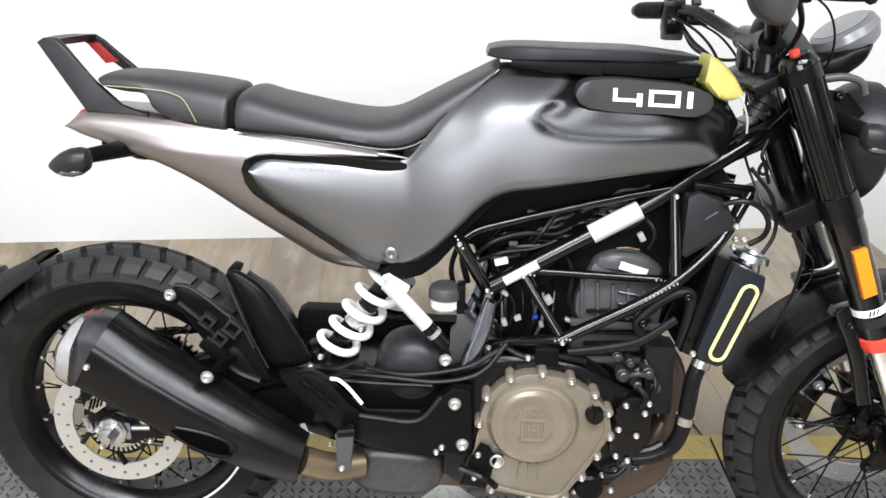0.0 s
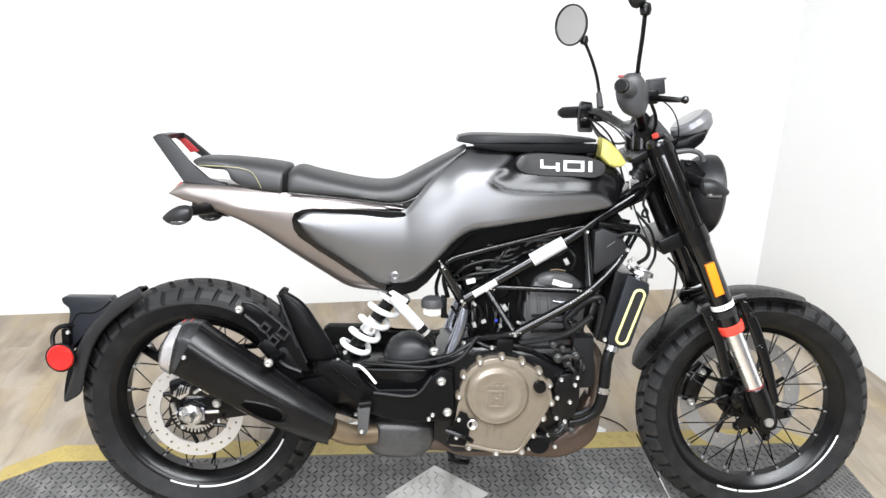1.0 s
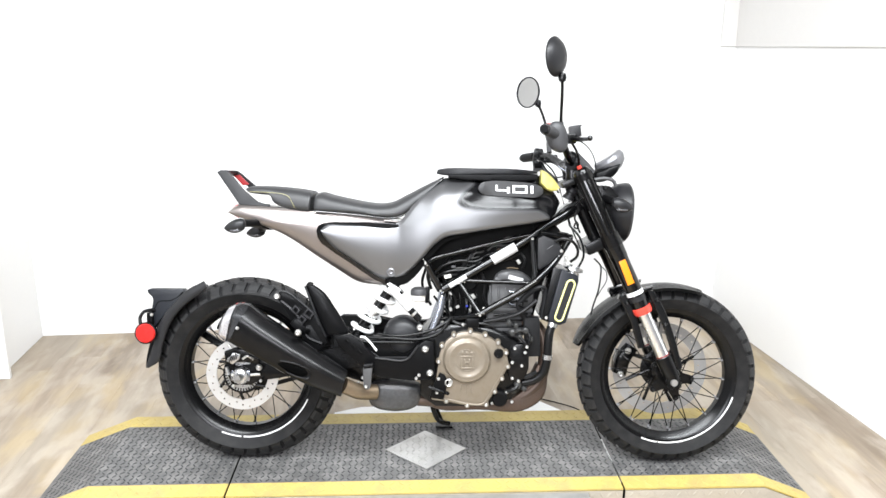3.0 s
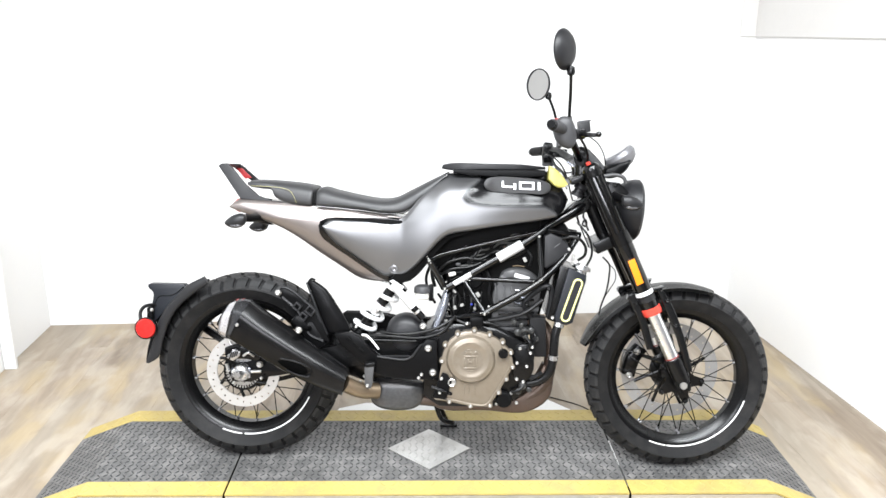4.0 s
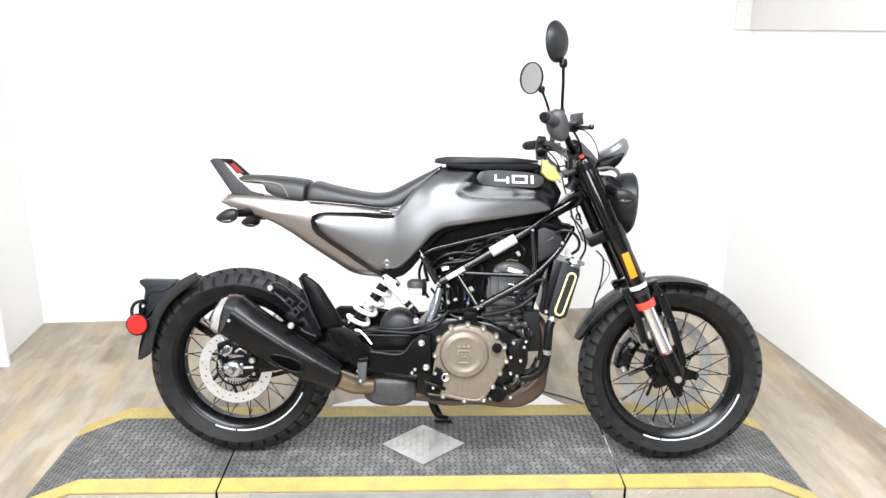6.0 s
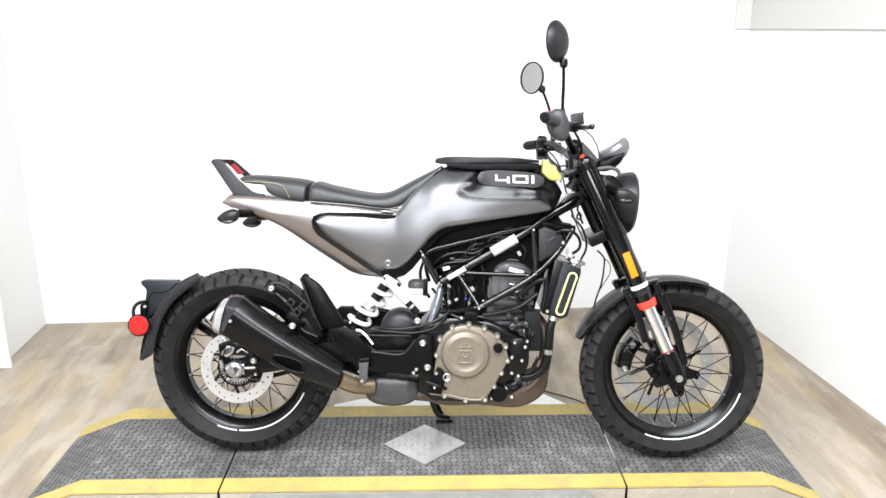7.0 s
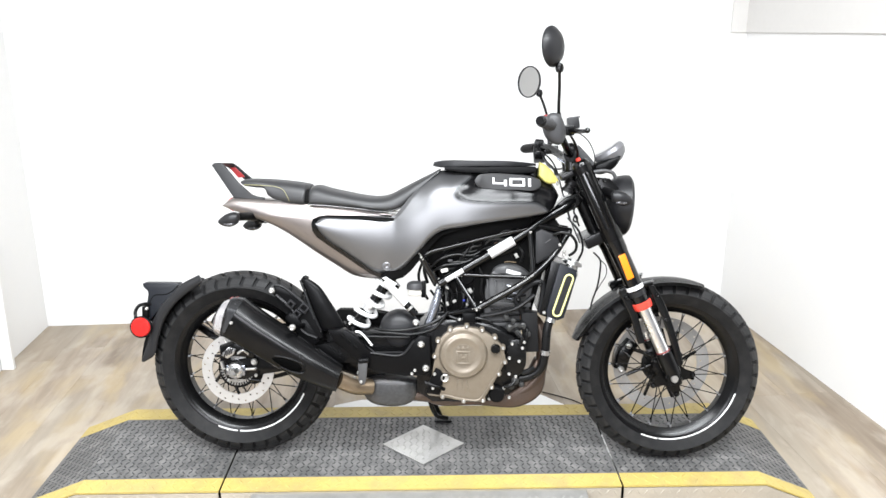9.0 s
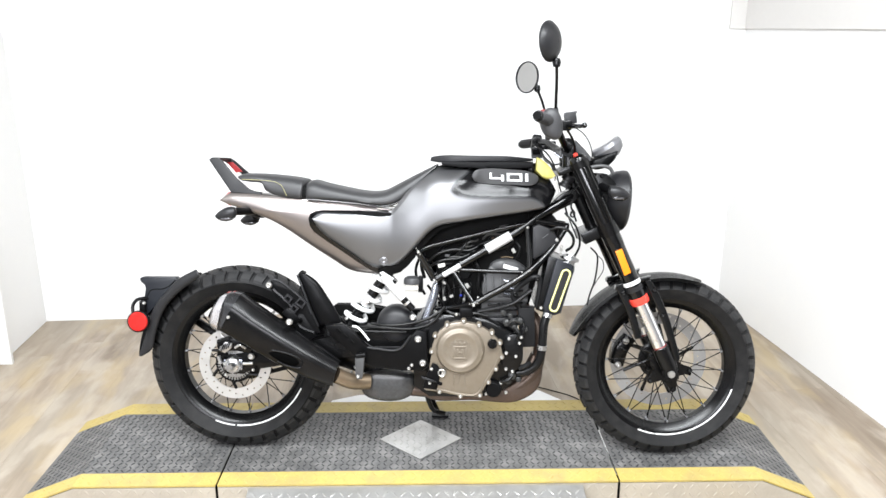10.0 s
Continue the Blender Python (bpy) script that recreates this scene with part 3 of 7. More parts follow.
def curve_of(pts):
    p = np.array(spline(pts, 160))
    return lambda x: float(np.interp(x, p[:, 0], p[:, 1]))


def flank_body(name, bottom, top, wide, x0, x1, closes, parent, mat, label, recess=None, nx=130, nv=40, tuck=0.012, rim=0.004, barrel=0.016, lean=0.0):
    """A body symmetrical about y = 0 between two curves; closes(x): how far its top curves over to the middle."""
    lo, hi, w = curve_of(bottom), curve_of(top), curve_of(wide)
    rings, mask = [], []
    for x in np.linspace(x0, x1, nx):
        a, b, W, k = lo(x), hi(x), w(x), closes(x)
        b = max(b, a + 0.004)
        right = []
        for v in np.linspace(0, 1, nv):
            z = a + (b - a) * (1 - (1 - v) ** 1.35)
            vv = (z - a) / (b - a)
            y = W * (1 - k * (1 - max(0.0, 1 - max(0.0, (vv - 0.54) / 0.46) ** 2.4) ** 0.55))
            fore = smooth_step(0.50, 0.80, x) if recess else 0.0
            y -= barrel * (1 - fore) * (2 * vv - 0.85 + 0.28 * smooth_step(0.48, 0.60, x)) ** 2 * (W / 0.13) + 0.006 * fore * smooth_step(0.0, 0.66, vv)
            y -= lean * max(0.0, 0.779 - z) * (1 - smooth_step(0.46, 0.60, x))
            y -= tuck * (1 - 0.5 * fore) * (1 - smooth_step(0.0, 0.07 - 0.02 * fore, vv)) + (1 - k) * rim * smooth_step(0.90, 1.0, vv)
            y -= 0.010 * smooth_step(0.68, 0.86, x) * (1 - smooth_step(0.0, 0.38, vv)) if recess else 0.0
            r = recess(x, z) if recess else 0.0
            y -= 0.015 * r * min(1, y / 0.05)
            right.append((x, -max(y, 0.0), z, black_area(x, z) if recess else 0.0))
        ring = right + [(x, -y, z, r) for x, y, z, r in reversed(right)]
        rings.append([p[:3] for p in ring])
        mask += [p[3] for p in ring]
    bm = bmesh.new()
    layer = bm.verts.layers.float.new("recess")
    vs = skin(bm, rings)
    for v, r in zip([v for ring in vs for v in ring], mask):
        v[layer] = r
    bmesh.ops.remove_doubles(bm, verts=bm.verts, dist=0.0003)
    return part(name, bm, mat, parent, label, angle=50)


ZB = curve_of([(0.660, 0.885), (0.676, 0.857), (0.692, 0.838), (0.730, 0.826), (0.809, 0.821), (0.90, 0.822), (0.940, 0.819), (0.962, 0.806), (0.980, 0.790), (1.01, 0.776)])


def knee_recess(x, z):
    return smooth_step(-0.004, 0.050, z - ZB(x)) * smooth_step(0.668, 0.730, x - 0.05 * smooth_step(0.857, 0.917, z))


def black_area(x, z):
    return smooth_step(-0.007, 0.010, z - ZB(x)) * smooth_step(0.668, 0.700, x - 0.05 * smooth_step(0.857, 0.917, z))


tank = flank_body(
    "fuel_tank",
    [(0.257, 0.757), (0.259, 0.752), (0.265, 0.737), (0.293, 0.703), (0.338, 0.671), (0.383, 0.639), (0.430, 0.609), (0.466, 0.600), (0.492, 0.601), (0.516, 0.613), (0.542, 0.635), (0.566, 0.661), (0.590, 0.689), (0.614, 0.716), (0.645, 0.739), (0.72, 0.755), (0.82, 0.773), (0.930, 0.788), (0.976, 0.799), (0.998, 0.818), (1.010, 0.846)],
    [(0.257, 0.760), (0.259, 0.764), (0.265, 0.771), (0.279, 0.778), (0.34, 0.7795), (0.398, 0.7795), (0.476, 0.7785), (0.502, 0.785), (0.523, 0.809), (0.568, 0.868), (0.600, 0.898), (0.620, 0.9135), (0.642, 0.9235), (0.68, 0.9255), (0.76, 0.924), (0.892, 0.921), (0.945, 0.912), (0.985, 0.893), (1.002, 0.875), (1.010, 0.852)],
    [(0.257, 0.117), (0.30, 0.122), (0.40, 0.128), (0.50, 0.132), (0.56, 0.136), (0.64, 0.141), (0.75, 0.145), (0.87, 0.140), (0.95, 0.124), (0.99, 0.105), (1.010, 0.080)],
    0.257, 1.010, lambda x: smooth_step(0.53, 0.70, x), bike, PAINT, "satin grey tank and side cover with a black knee recess", knee_recess, nx=150, lean=0.19)

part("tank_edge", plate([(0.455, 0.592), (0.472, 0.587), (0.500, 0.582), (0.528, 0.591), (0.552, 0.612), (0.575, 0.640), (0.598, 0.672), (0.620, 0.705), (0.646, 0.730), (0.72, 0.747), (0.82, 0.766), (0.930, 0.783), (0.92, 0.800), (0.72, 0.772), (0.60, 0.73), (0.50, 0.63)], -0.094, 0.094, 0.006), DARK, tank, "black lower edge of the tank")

# dark gap round the side cover, and the bronze tail
seal = plate([(0.466, 0.577), (0.421, 0.600), (0.383, 0.626), (0.339, 0.657), (0.295, 0.686), (0.255, 0.715), (0.243, 0.734), (0.240, 0.757), (0.247, 0.773), (0.265, 0.7815), (0.292, 0.7850), (0.398, 0.7848), (0.485, 0.7825), (0.502, 0.778), (0.512, 0.740), (0.505, 0.600)], -0.10, 0.10, 0.004)
for v in seal.verts:
    v.co.y *= 1.015 + 0.58 * (v.co.x - 0.24) - 2.25 * (0.785 - v.co.z)
part("side_cover_seal", seal, GLOSS, bike, "glossy black seal round the side cover")
flank_body(
    "tail_fairing",
    [(-0.047, 0.809), (-0.020, 0.797), (0.017, 0.786), (0.069, 0.768), (0.121, 0.746), (0.163, 0.722), (0.236, 0.672), (0.312, 0.622), (0.358, 0.593), (0.384, 0.585), (0.421, 0.581), (0.466, 0.577)],
    [(-0.047, 0.813), (-0.030, 0.827), (-0.015, 0.8345), (0.022, 0.8345), (0.093, 0.8290), (0.171, 0.8205), (0.235, 0.8155), (0.301, 0.8105), (0.396, 0.802), (0.466, 0.794)],
    [(-0.047, 0.066), (-0.015, 0.074), (0.05, 0.081), (0.10, 0.086), (0.171, 0.090), (0.235, 0.0945), (0.308, 0.098), (0.396, 0.101), (0.466, 0.105)],
    -0.047, 0.466, lambda x: 0.0, bike, BRONZE, "bronze metallic tail fairing", nx=80, nv=24, tuck=0.010, rim=0.001, barrel=0.020, lean=0.20)
for s in (-1, 1):
    part("fairing_tip", loft([(0.456, 0.7860), (0.482, 0.7850), (0.506, 0.7835)], [(0.456, 0.7940), (0.482, 0.7905), (0.506, 0.7855)], [0.0050, 0.005, 0.003], 14, 2.4, 18, y=s * 0.0990), BRONZE, bike)
part("tail_light", plate([(-0.0495, 0.8110), (-0.024, 0.8355), (-0.014, 0.8365), (-0.023, 0.8325), (-0.0445, 0.8110), (-0.014, 0.7945), (-0.018, 0.7925)], -0.050, 0.050, 0.0012), RED, bike, "thin red tail light strip")

# seats
def cushion(name, bottom, top, half, label, crown=0.55, n=60, lip=0.006):
    """A seat: nearly upright sides that start at its bottom curve, a rolled shoulder and a slightly crowned top."""
    lo, hi = np.array(spline(bottom, n)), np.array(spline(top, n))
    w = np.interp(np.linspace(0, 1, n), np.linspace(0, 1, len(half)), half)
    rings = []
    for k, (a, b, W) in enumerate(zip(lo, hi, w)):
        e = min(k, n - 1 - k) / (n - 1) / 0.035
        q = 1.0 if e >= 1 else 0.80 + 0.20 * math.sqrt(1 - (1 - e) ** 2)
        mid = (a + b) / 2
        a, b = mid + (a - mid) * q, mid + (b - mid) * q
        side = [(0.93, 0.0), (0.985, lip / max(0.02, b[1] - a[1])), (1.0, 0.18), (0.995, 0.34), (0.975, 0.50), (0.93, 0.66), (0.85, 0.80), (0.72, 0.90), (0.52, 0.96), (0.27, 0.99)]
        ring = [(a[0] + (b[0] - a[0]) * v, -W * q * u, a[1] + (b[1] - a[1]) * v) for u, v in side]
        ring += [(b[0], 0.0, b[1])] + [(x, -y, z) for x, y, z in reversed(ring)]
        rings.append(ring)
    bm = bmesh.new()
    skin(bm, rings)
    return part(name, bm, VINYL, bike, label, angle=50)


seat = cushion("rider_seat",
    [(0.226, 0.8175), (0.254, 0.8155), (0.300, 0.8130), (0.354, 0.8095), (0.416, 0.803), (0.467, 0.798), (0.497, 0.801), (0.521, 0.811), (0.568, 0.853), (0.618, 0.900), (0.638, 0.921)],
    [(0.227, 0.868), (0.246, 0.877), (0.285, 0.868), (0.339, 0.856), (0.392, 0.846), (0.440, 0.842), (0.475, 0.847), (0.522, 0.870), (0.572, 0.896), (0.610, 0.915), (0.640, 0.930)],
    [0.088, 0.094, 0.100, 0.105, 0.107, 0.106, 0.101, 0.090, 0.076], "black grained vinyl rider seat")
pillion = cushion("pillion_seat",
    [(0.020, 0.873), (0.058, 0.8685), (0.090, 0.864), (0.099, 0.846), (0.120, 0.833), (0.168, 0.8235), (0.220, 0.8180)],
    [(0.002, 0.886), (0.016, 0.893), (0.072, 0.8955), (0.115, 0.8935), (0.152, 0.8905), (0.190, 0.8860), (0.226, 0.8795)],
    [0.062, 0.070, 0.074, 0.078, 0.083, 0.087], "black vinyl pillion seat with yellow stitching")
part("seat_strap", plate([(0.216, 0.822), (0.231, 0.820), (0.231, 0.858), (0.221, 0.860)], -0.080, 0.080, 0.003), DARK, bike)
for s in (-1, 1):
    part("stitching", tube([(0.026, s * 0.0705, 0.8770), (0.088, s * 0.0760, 0.8750), (0.132, s * 0.0800, 0.8705), (0.152, s * 0.0830, 0.862), (0.162, s * 0.0845, 0.847), (0.171, s * 0.0835, 0.8265)], 0.0008, 40, 6), STITCH, pillion, "yellow stitching")
    part("seat_piping", tube([(0.230, s * 0.0850, 0.8170), (0.300, s * 0.094, 0.8125), (0.397, s * 0.1015, 0.8045), (0.470, s * 0.1010, 0.7975), (0.497, s * 0.100, 0.8005), (0.521, s * 0.099, 0.810), (0.568, s * 0.093, 0.852), (0.637, s * 0.074, 0.920)], 0.0022, 60, 8), GLOSS, seat)

# grab rail: two struts that close in towards a rounded bar across their tops
OUT = [(-0.084, 0.938), (-0.074, 0.945), (-0.054, 0.945), (-0.042, 0.936), (0.006, 0.880), (0.045, 0.842), (0.088, 0.837), (0.088, 0.829), (-0.010, 0.835)]


FAR = [(-0.084, 0.938), (-0.074, 0.944), (-0.054, 0.944), (-0.040, 0.934), (0.016, 0.884), (-0.004, 0.878)]


def strut(s):
    bm = plate(OUT if s < 0 else FAR, s * 0.066, s * 0.055, 0.004, segments=3)
    for v in bm.verts:
        v.co.y -= s * 0.016 * (v.co.z - 0.83) / 0.11
    return bm


rail = part("grab_rail", strut(-1), GREYPLASTIC, bike, "black grab rail with a red inset")
part("grab_rail_side", strut(1), GREYPLASTIC, bike).location = (0, 0.046, 0)
part("grab_rail_bar", loft([(-0.083, 0.932), (-0.055, 0.933)], [(-0.076, 0.946), (-0.049, 0.945)], 0.068, 6, 3.0, 24, y=0.022), GREYPLASTIC, bike)
part("red_inset", plate([(-0.066, 0.930), (-0.046, 0.931), (-0.014, 0.900), (-0.036, 0.896)], 0.0785, 0.0825, 0.001), INSET, rail, "red inset of the grab rail")


def indicator(x, y, z, s, stalk, name="rear_indicator", way=-1):
    """A turn signal with its stalk: a rounded pod that runs out to a point; way: where along x the point lies."""
    bm = bmesh.new()
    rings = []
    for k, r in ((-1, 0.35), (-0.88, 0.72), (-0.55, 0.96), (-0.1, 1.0), (0.35, 0.82), (0.7, 0.52), (0.92, 0.24), (1, 0.05)):
        rings.append([(x + way * k * 0.033, y + s * 0.020 * r * math.sin(a), z + (0.0235 if math.cos(a) < 0 else 0.0205) * r * math.cos(a) - 0.007 * (k + 0.2)) for a in np.linspace(0, 2 * math.pi, 20, endpoint=False)])
    skin(bm, rings)
    pod = part(name, bm, GREYPLASTIC, bike, "black turn signal pod with a smoked lens")
    part("stalk", tube([(x - way * 0.016, y, z + 0.006), stalk], (0.011, 0.015), seg=14), PLASTIC, pod)
    part("lens", loft([(x - way * 0.024, z - 0.0205), (x + way * 0.014, z - 0.0215)], [(x - way * 0.026, z - 0.006), (x + way * 0.020, z - 0.011)], 0.0165, 8, 3.0, 18, y=y, round_ends=0.3), GLASS, pod, "smoked lens")
    return pod


indicator(-0.001, -0.152, 0.774, -1, (0.056, -0.045, 0.778))
indicator(-0.008, 0.136, 0.740, 1, (0.056, 0.045, 0.768))
part("tail_bracket", loft([(0.00, 0.765), (0.08, 0.752)], [(0.00, 0.796), (0.08, 0.780)], 0.045, 6, 5), PLASTIC, bike)

PRINT = material("faint_grey_print", (0.42, 0.42, 0.42), 0.42, metal=0.5, var=0.03, size=0.004)
BADGE = material("dark_grey_panel_paint", (0.030, 0.030, 0.031), 0.38, gloss=0.4, var=0.12, size=0.001, bump=0.08)
# badge and number in the recess
badge = part("badge_panel", plate([(0.748, 0.893), (0.757, 0.909), (0.78, 0.915), (0.86, 0.914), (0.925, 0.906), (0.948, 0.894), (0.949, 0.880), (0.940, 0.870), (0.87, 0.868), (0.79, 0.871), (0.756, 0.879)], -0.124, -0.080, 0.004, rounded=60), BADGE, bike, "dark satin number panel")
for name, bars in (("digit_four", ((0.803, 0.888, 0.809, 0.904), (0.803, 0.885, 0.840, 0.890), (0.838, 0.879, 0.846, 0.898))),
                   ("digit_zero", ((0.855, 0.880, 0.862, 0.904), (0.894, 0.880, 0.901, 0.904), (0.8622, 0.880, 0.8938, 0.885), (0.8622, 0.899, 0.8938, 0.904))),
                   ("digit_one", ((0.911, 0.880, 0.919, 0.904),))):
    bm = bmesh.new()
    for x0, z0, x1, z1 in bars:
        plate([(x0, z0 - (x0 - 0.80) * 0.02), (x1, z0 - (x1 - 0.80) * 0.02), (x1 - 0.0008, z1 - (x1 - 0.80) * 0.02), (x0 - 0.0008, z1 - (x0 - 0.80) * 0.02)], -0.1252, -0.1230, 0, bm)
    part(name, bm, NUMBER, badge, "white digit", smooth=False)
for k in range(9):
    bm = plate([(0.318 + k * 0.0093, 0.7632), (0.3245 + k * 0.0093, 0.7632), (0.3245 + k * 0.0093, 0.7664), (0.318 + k * 0.0093, 0.7664)], -0.1116 - 0.00015 * k, -0.1060, 0)
    part("print_bar", bm, PRINT, tank, smooth=False)
piece("side_cover_bolt", bolt_mesh("side_cover_bolt", 0.0105, 0.004, DULLBOLT), bike, Matrix.Translation((0.478, -0.1000, 0.629)) @ Matrix.Rotation(radians(11), 4, "X"))
part("bolt_recess", lathe([(0.0001, -0.0995), (0.0150, -0.0995), (0.0170, -0.098), (0.0175, -0.085), (0.0001, -0.085)], seg=28, centre=(0.478, 0, 0.629), closed=False), PAINT, tank)

# carrier plate on the tank
rack = part("tank_rack", loft([(0.618, 0.938), (0.64, 0.934), (0.76, 0.936), (0.86, 0.937), (0.938, 0.940)], [(0.622, 0.951), (0.64, 0.955), (0.76, 0.956), (0.86, 0.955), (0.938, 0.948)], [0.060, 0.085, 0.088, 0.085, 0.060], 20, 7, 24), GREYPLASTIC, bike, "flat black tank rack")
for s in (-1, 1):
    part("rack_rail", loft([(0.655, 0.926), (0.70, 0.920), (0.790, 0.914)], [(0.655, 0.937), (0.72, 0.938), (0.795, 0.938)], 0.010, 8, 4, 12, y=s * 0.080), PLASTIC, rack)
    part("rack_rail", loft([(0.790, 0.918), (0.82, 0.916), (0.88, 0.914), (0.932, 0.918)], [(0.790, 0.938), (0.83, 0.940), (0.88, 0.940), (0.936, 0.938)], 0.014, 8, 4, 12, y=s * 0.078), PLASTIC, rack)
part("lock_cap", lathe([(0.0001, 0.934), (0.028, 0.934), (0.030, 0.920), (0.030, 0.905)], "z", 24, (0.935, 0, 0), closed=False), BLACK, rack)
tag = part("yellow_cover", loft([(0.946, 0.908), (0.962, 0.892), (0.978, 0.884), (0.996, 0.886)], [(0.950, 0.952), (0.966, 0.944), (0.988, 0.924), (1.008, 0.896)], [0.030, 0.036, 0.036, 0.028], 14, 5.0, 24, y=-0.050), YELLOW, bike, "yellow paper tag folded over the tank nose")
part("tag_fold", plate([(0.948, 0.912), (0.962, 0.936), (0.975, 0.922), (0.968, 0.890)], -0.0885, -0.0865, 0.0006), YELLOW, tag)
part("tag_cord", tube([(1.000, -0.078, 0.894), (1.008, -0.086, 0.876), (1.014, -0.088, 0.856), (1.016, -0.086, 0.838)], 0.0016, 20, 7), CONNECT, tag, "thin pale cord of the tag")


# ---- wheels ----
def tyre_mesh(R, hw, rim):
    crown = lambda y: R - 0.007 - 0.060 * (abs(y) / hw) ** 2.0 * (hw / 0.075)
    ys = np.linspace(-hw, hw, 15)
    prof = [(rim - 0.002, -hw * 0.66), (rim + 0.012, -hw * 0.80), (rim + 0.030, -hw * 0.96)] + [(crown(y) - 0.0, y) for y in ys[1:-1]] + [(rim + 0.030, hw * 0.96), (rim + 0.012, hw * 0.80), (rim - 0.002, hw * 0.66)]
    bm = lathe(prof, seg=96)
    return bm


def tread_blocks(parent, R, hw, n_blocks):
    """The knobs of a tyre, each a piece of its own on one of four shared meshes."""
    crown = lambda y: R - 0.007 - 0.060 * (abs(y) / hw) ** 2.0 * (hw / 0.075)
    step = 2 * math.pi / n_blocks

    def block(a0, a1, y0, y1, skew, high=0.0095):
        bm, vs = bmesh.new(), []
        for top in (0, 1):
            for y in (y0, (y0 + y1) / 2, y1):
                for a in (a0, a1):
                    t = 0.0012 if top else 0
                    r = crown(y) + (high if top else -0.002)
                    yy = y + (t if y == y0 else -t if y == y1 else 0)
                    q = a + skew * (y - y0) + (t / r if a == a0 else -t / r)
                    vs.append(bm.verts.new((r * math.cos(q), yy, r * math.sin(q))))
        b, u = vs[:6], vs[6:]
        for f in ((u[0], u[1], u[3], u[2]), (u[2], u[3], u[5], u[4]), (b[0], b[2], u[2], u[0]), (b[2], b[4], u[4], u[2]), (b[1], u[1], u[3], b[3]), (b[3], u[3], u[5], b[5]), (b[0], u[0], u[1], b[1]), (b[4], b[5], u[5], u[4])):
            bm.faces.new(f)
        bmesh.ops.recalc_face_normals(bm, faces=bm.faces)
        me = bpy.data.meshes.new("tread_block")
        bm.to_mesh(me)
        bm.free()
        me.materials.append(TREAD)
        return me

    kinds = []
    for s in (-1, 1):
        o = 0.25 * step if s > 0 else 0
        y0, y1 = sorted((s * hw * 0.46, s * hw * 0.80))
        kinds.append(block(o, o + step * 0.76, y0, y1, s * 0.9))
        y0, y1 = sorted((s * hw * 0.05, s * hw * 0.39))
        kinds.append(block(o + step * 0.42, o + step * 1.20, y0, y1, -s * 1.6))
    for i in range(n_blocks):
        for me in kinds:
            piece("tread_block", me, parent, Matrix.Rotation(-i * step, 4, "Y"))


def disc_mesh(r0, r1, y0, thick, n=30):
    """A brake disc ring with a drilled hole in every cell, and a scalloped inner edge."""
    bm = bmesh.new()
    step = 2 * math.pi / n
    for i in range(n):
        a, mid = i * step, r0 + (r1 - r0) * (0.32 if i % 3 == 0 else 0.55 if i % 3 == 1 else 0.74)
        p = lambda r, t: Vector((r * math.cos(t), 0, r * math.sin(t)))
        outer = [p(r0, a), p(r0, a + step / 2), p(r0, a + step), p(mid, a + step), p(r1, a + step), p(r1, a + step / 2), p(r1, a), p(mid, a)]
        c = p(mid, a + step / 2)
        front, back = [], []
        for q in outer:
            d = (q - c).normalized()
            front.append((q, c + 0.0034 * d))
        o = [[bm.verts.new(q + Vector((0, y, 0))) for q, _ in front] for y in (y0, y0 + thick)]
        h = [[bm.verts.new(q + Vector((0, y, 0))) for _, q in front] for y in (y0, y0 + thick)]
        for k in range(8):
            j = (k + 1) % 8
            bm.faces.new((o[0][k], o[0][j], h[0][j], h[0][k]))
            bm.faces.new((o[1][j], o[1][k], h[1][k], h[1][j]))
            bm.faces.new((h[0][k], h[0][j], h[1][j], h[1][k]))
            if k in (0, 1, 4, 5):
                bm.faces.new((o[0][k], o[1][k], o[1][j], o[0][j]))
    bmesh.ops.remove_doubles(bm, verts=bm.verts, dist=1e-5)
    return bm


def spoke_mesh(r0, r1, y0, y1, lean):
    bm = bmesh.new()
    a, b = Vector((r0, y0, -lean * r0 * 0.75)), Vector((r1, y1, lean * 0.018))
    tube([a, b], 0.0017, seg=6, bm=bm)
    k = len(bm.faces)
    tube([b - (b - a).normalized() * 0.014, b], 0.0028, seg=6, bm=bm)
    for i, f in enumerate(bm.faces):
        f.material_index = 1 if i >= k else 0
        f.smooth = True
    me = bpy.data.meshes.new("spoke")
    bm.to_mesh(me)
    bm.free()
    me.materials.append(BLACK)
    me.materials.append(DULLBOLT)
    return me


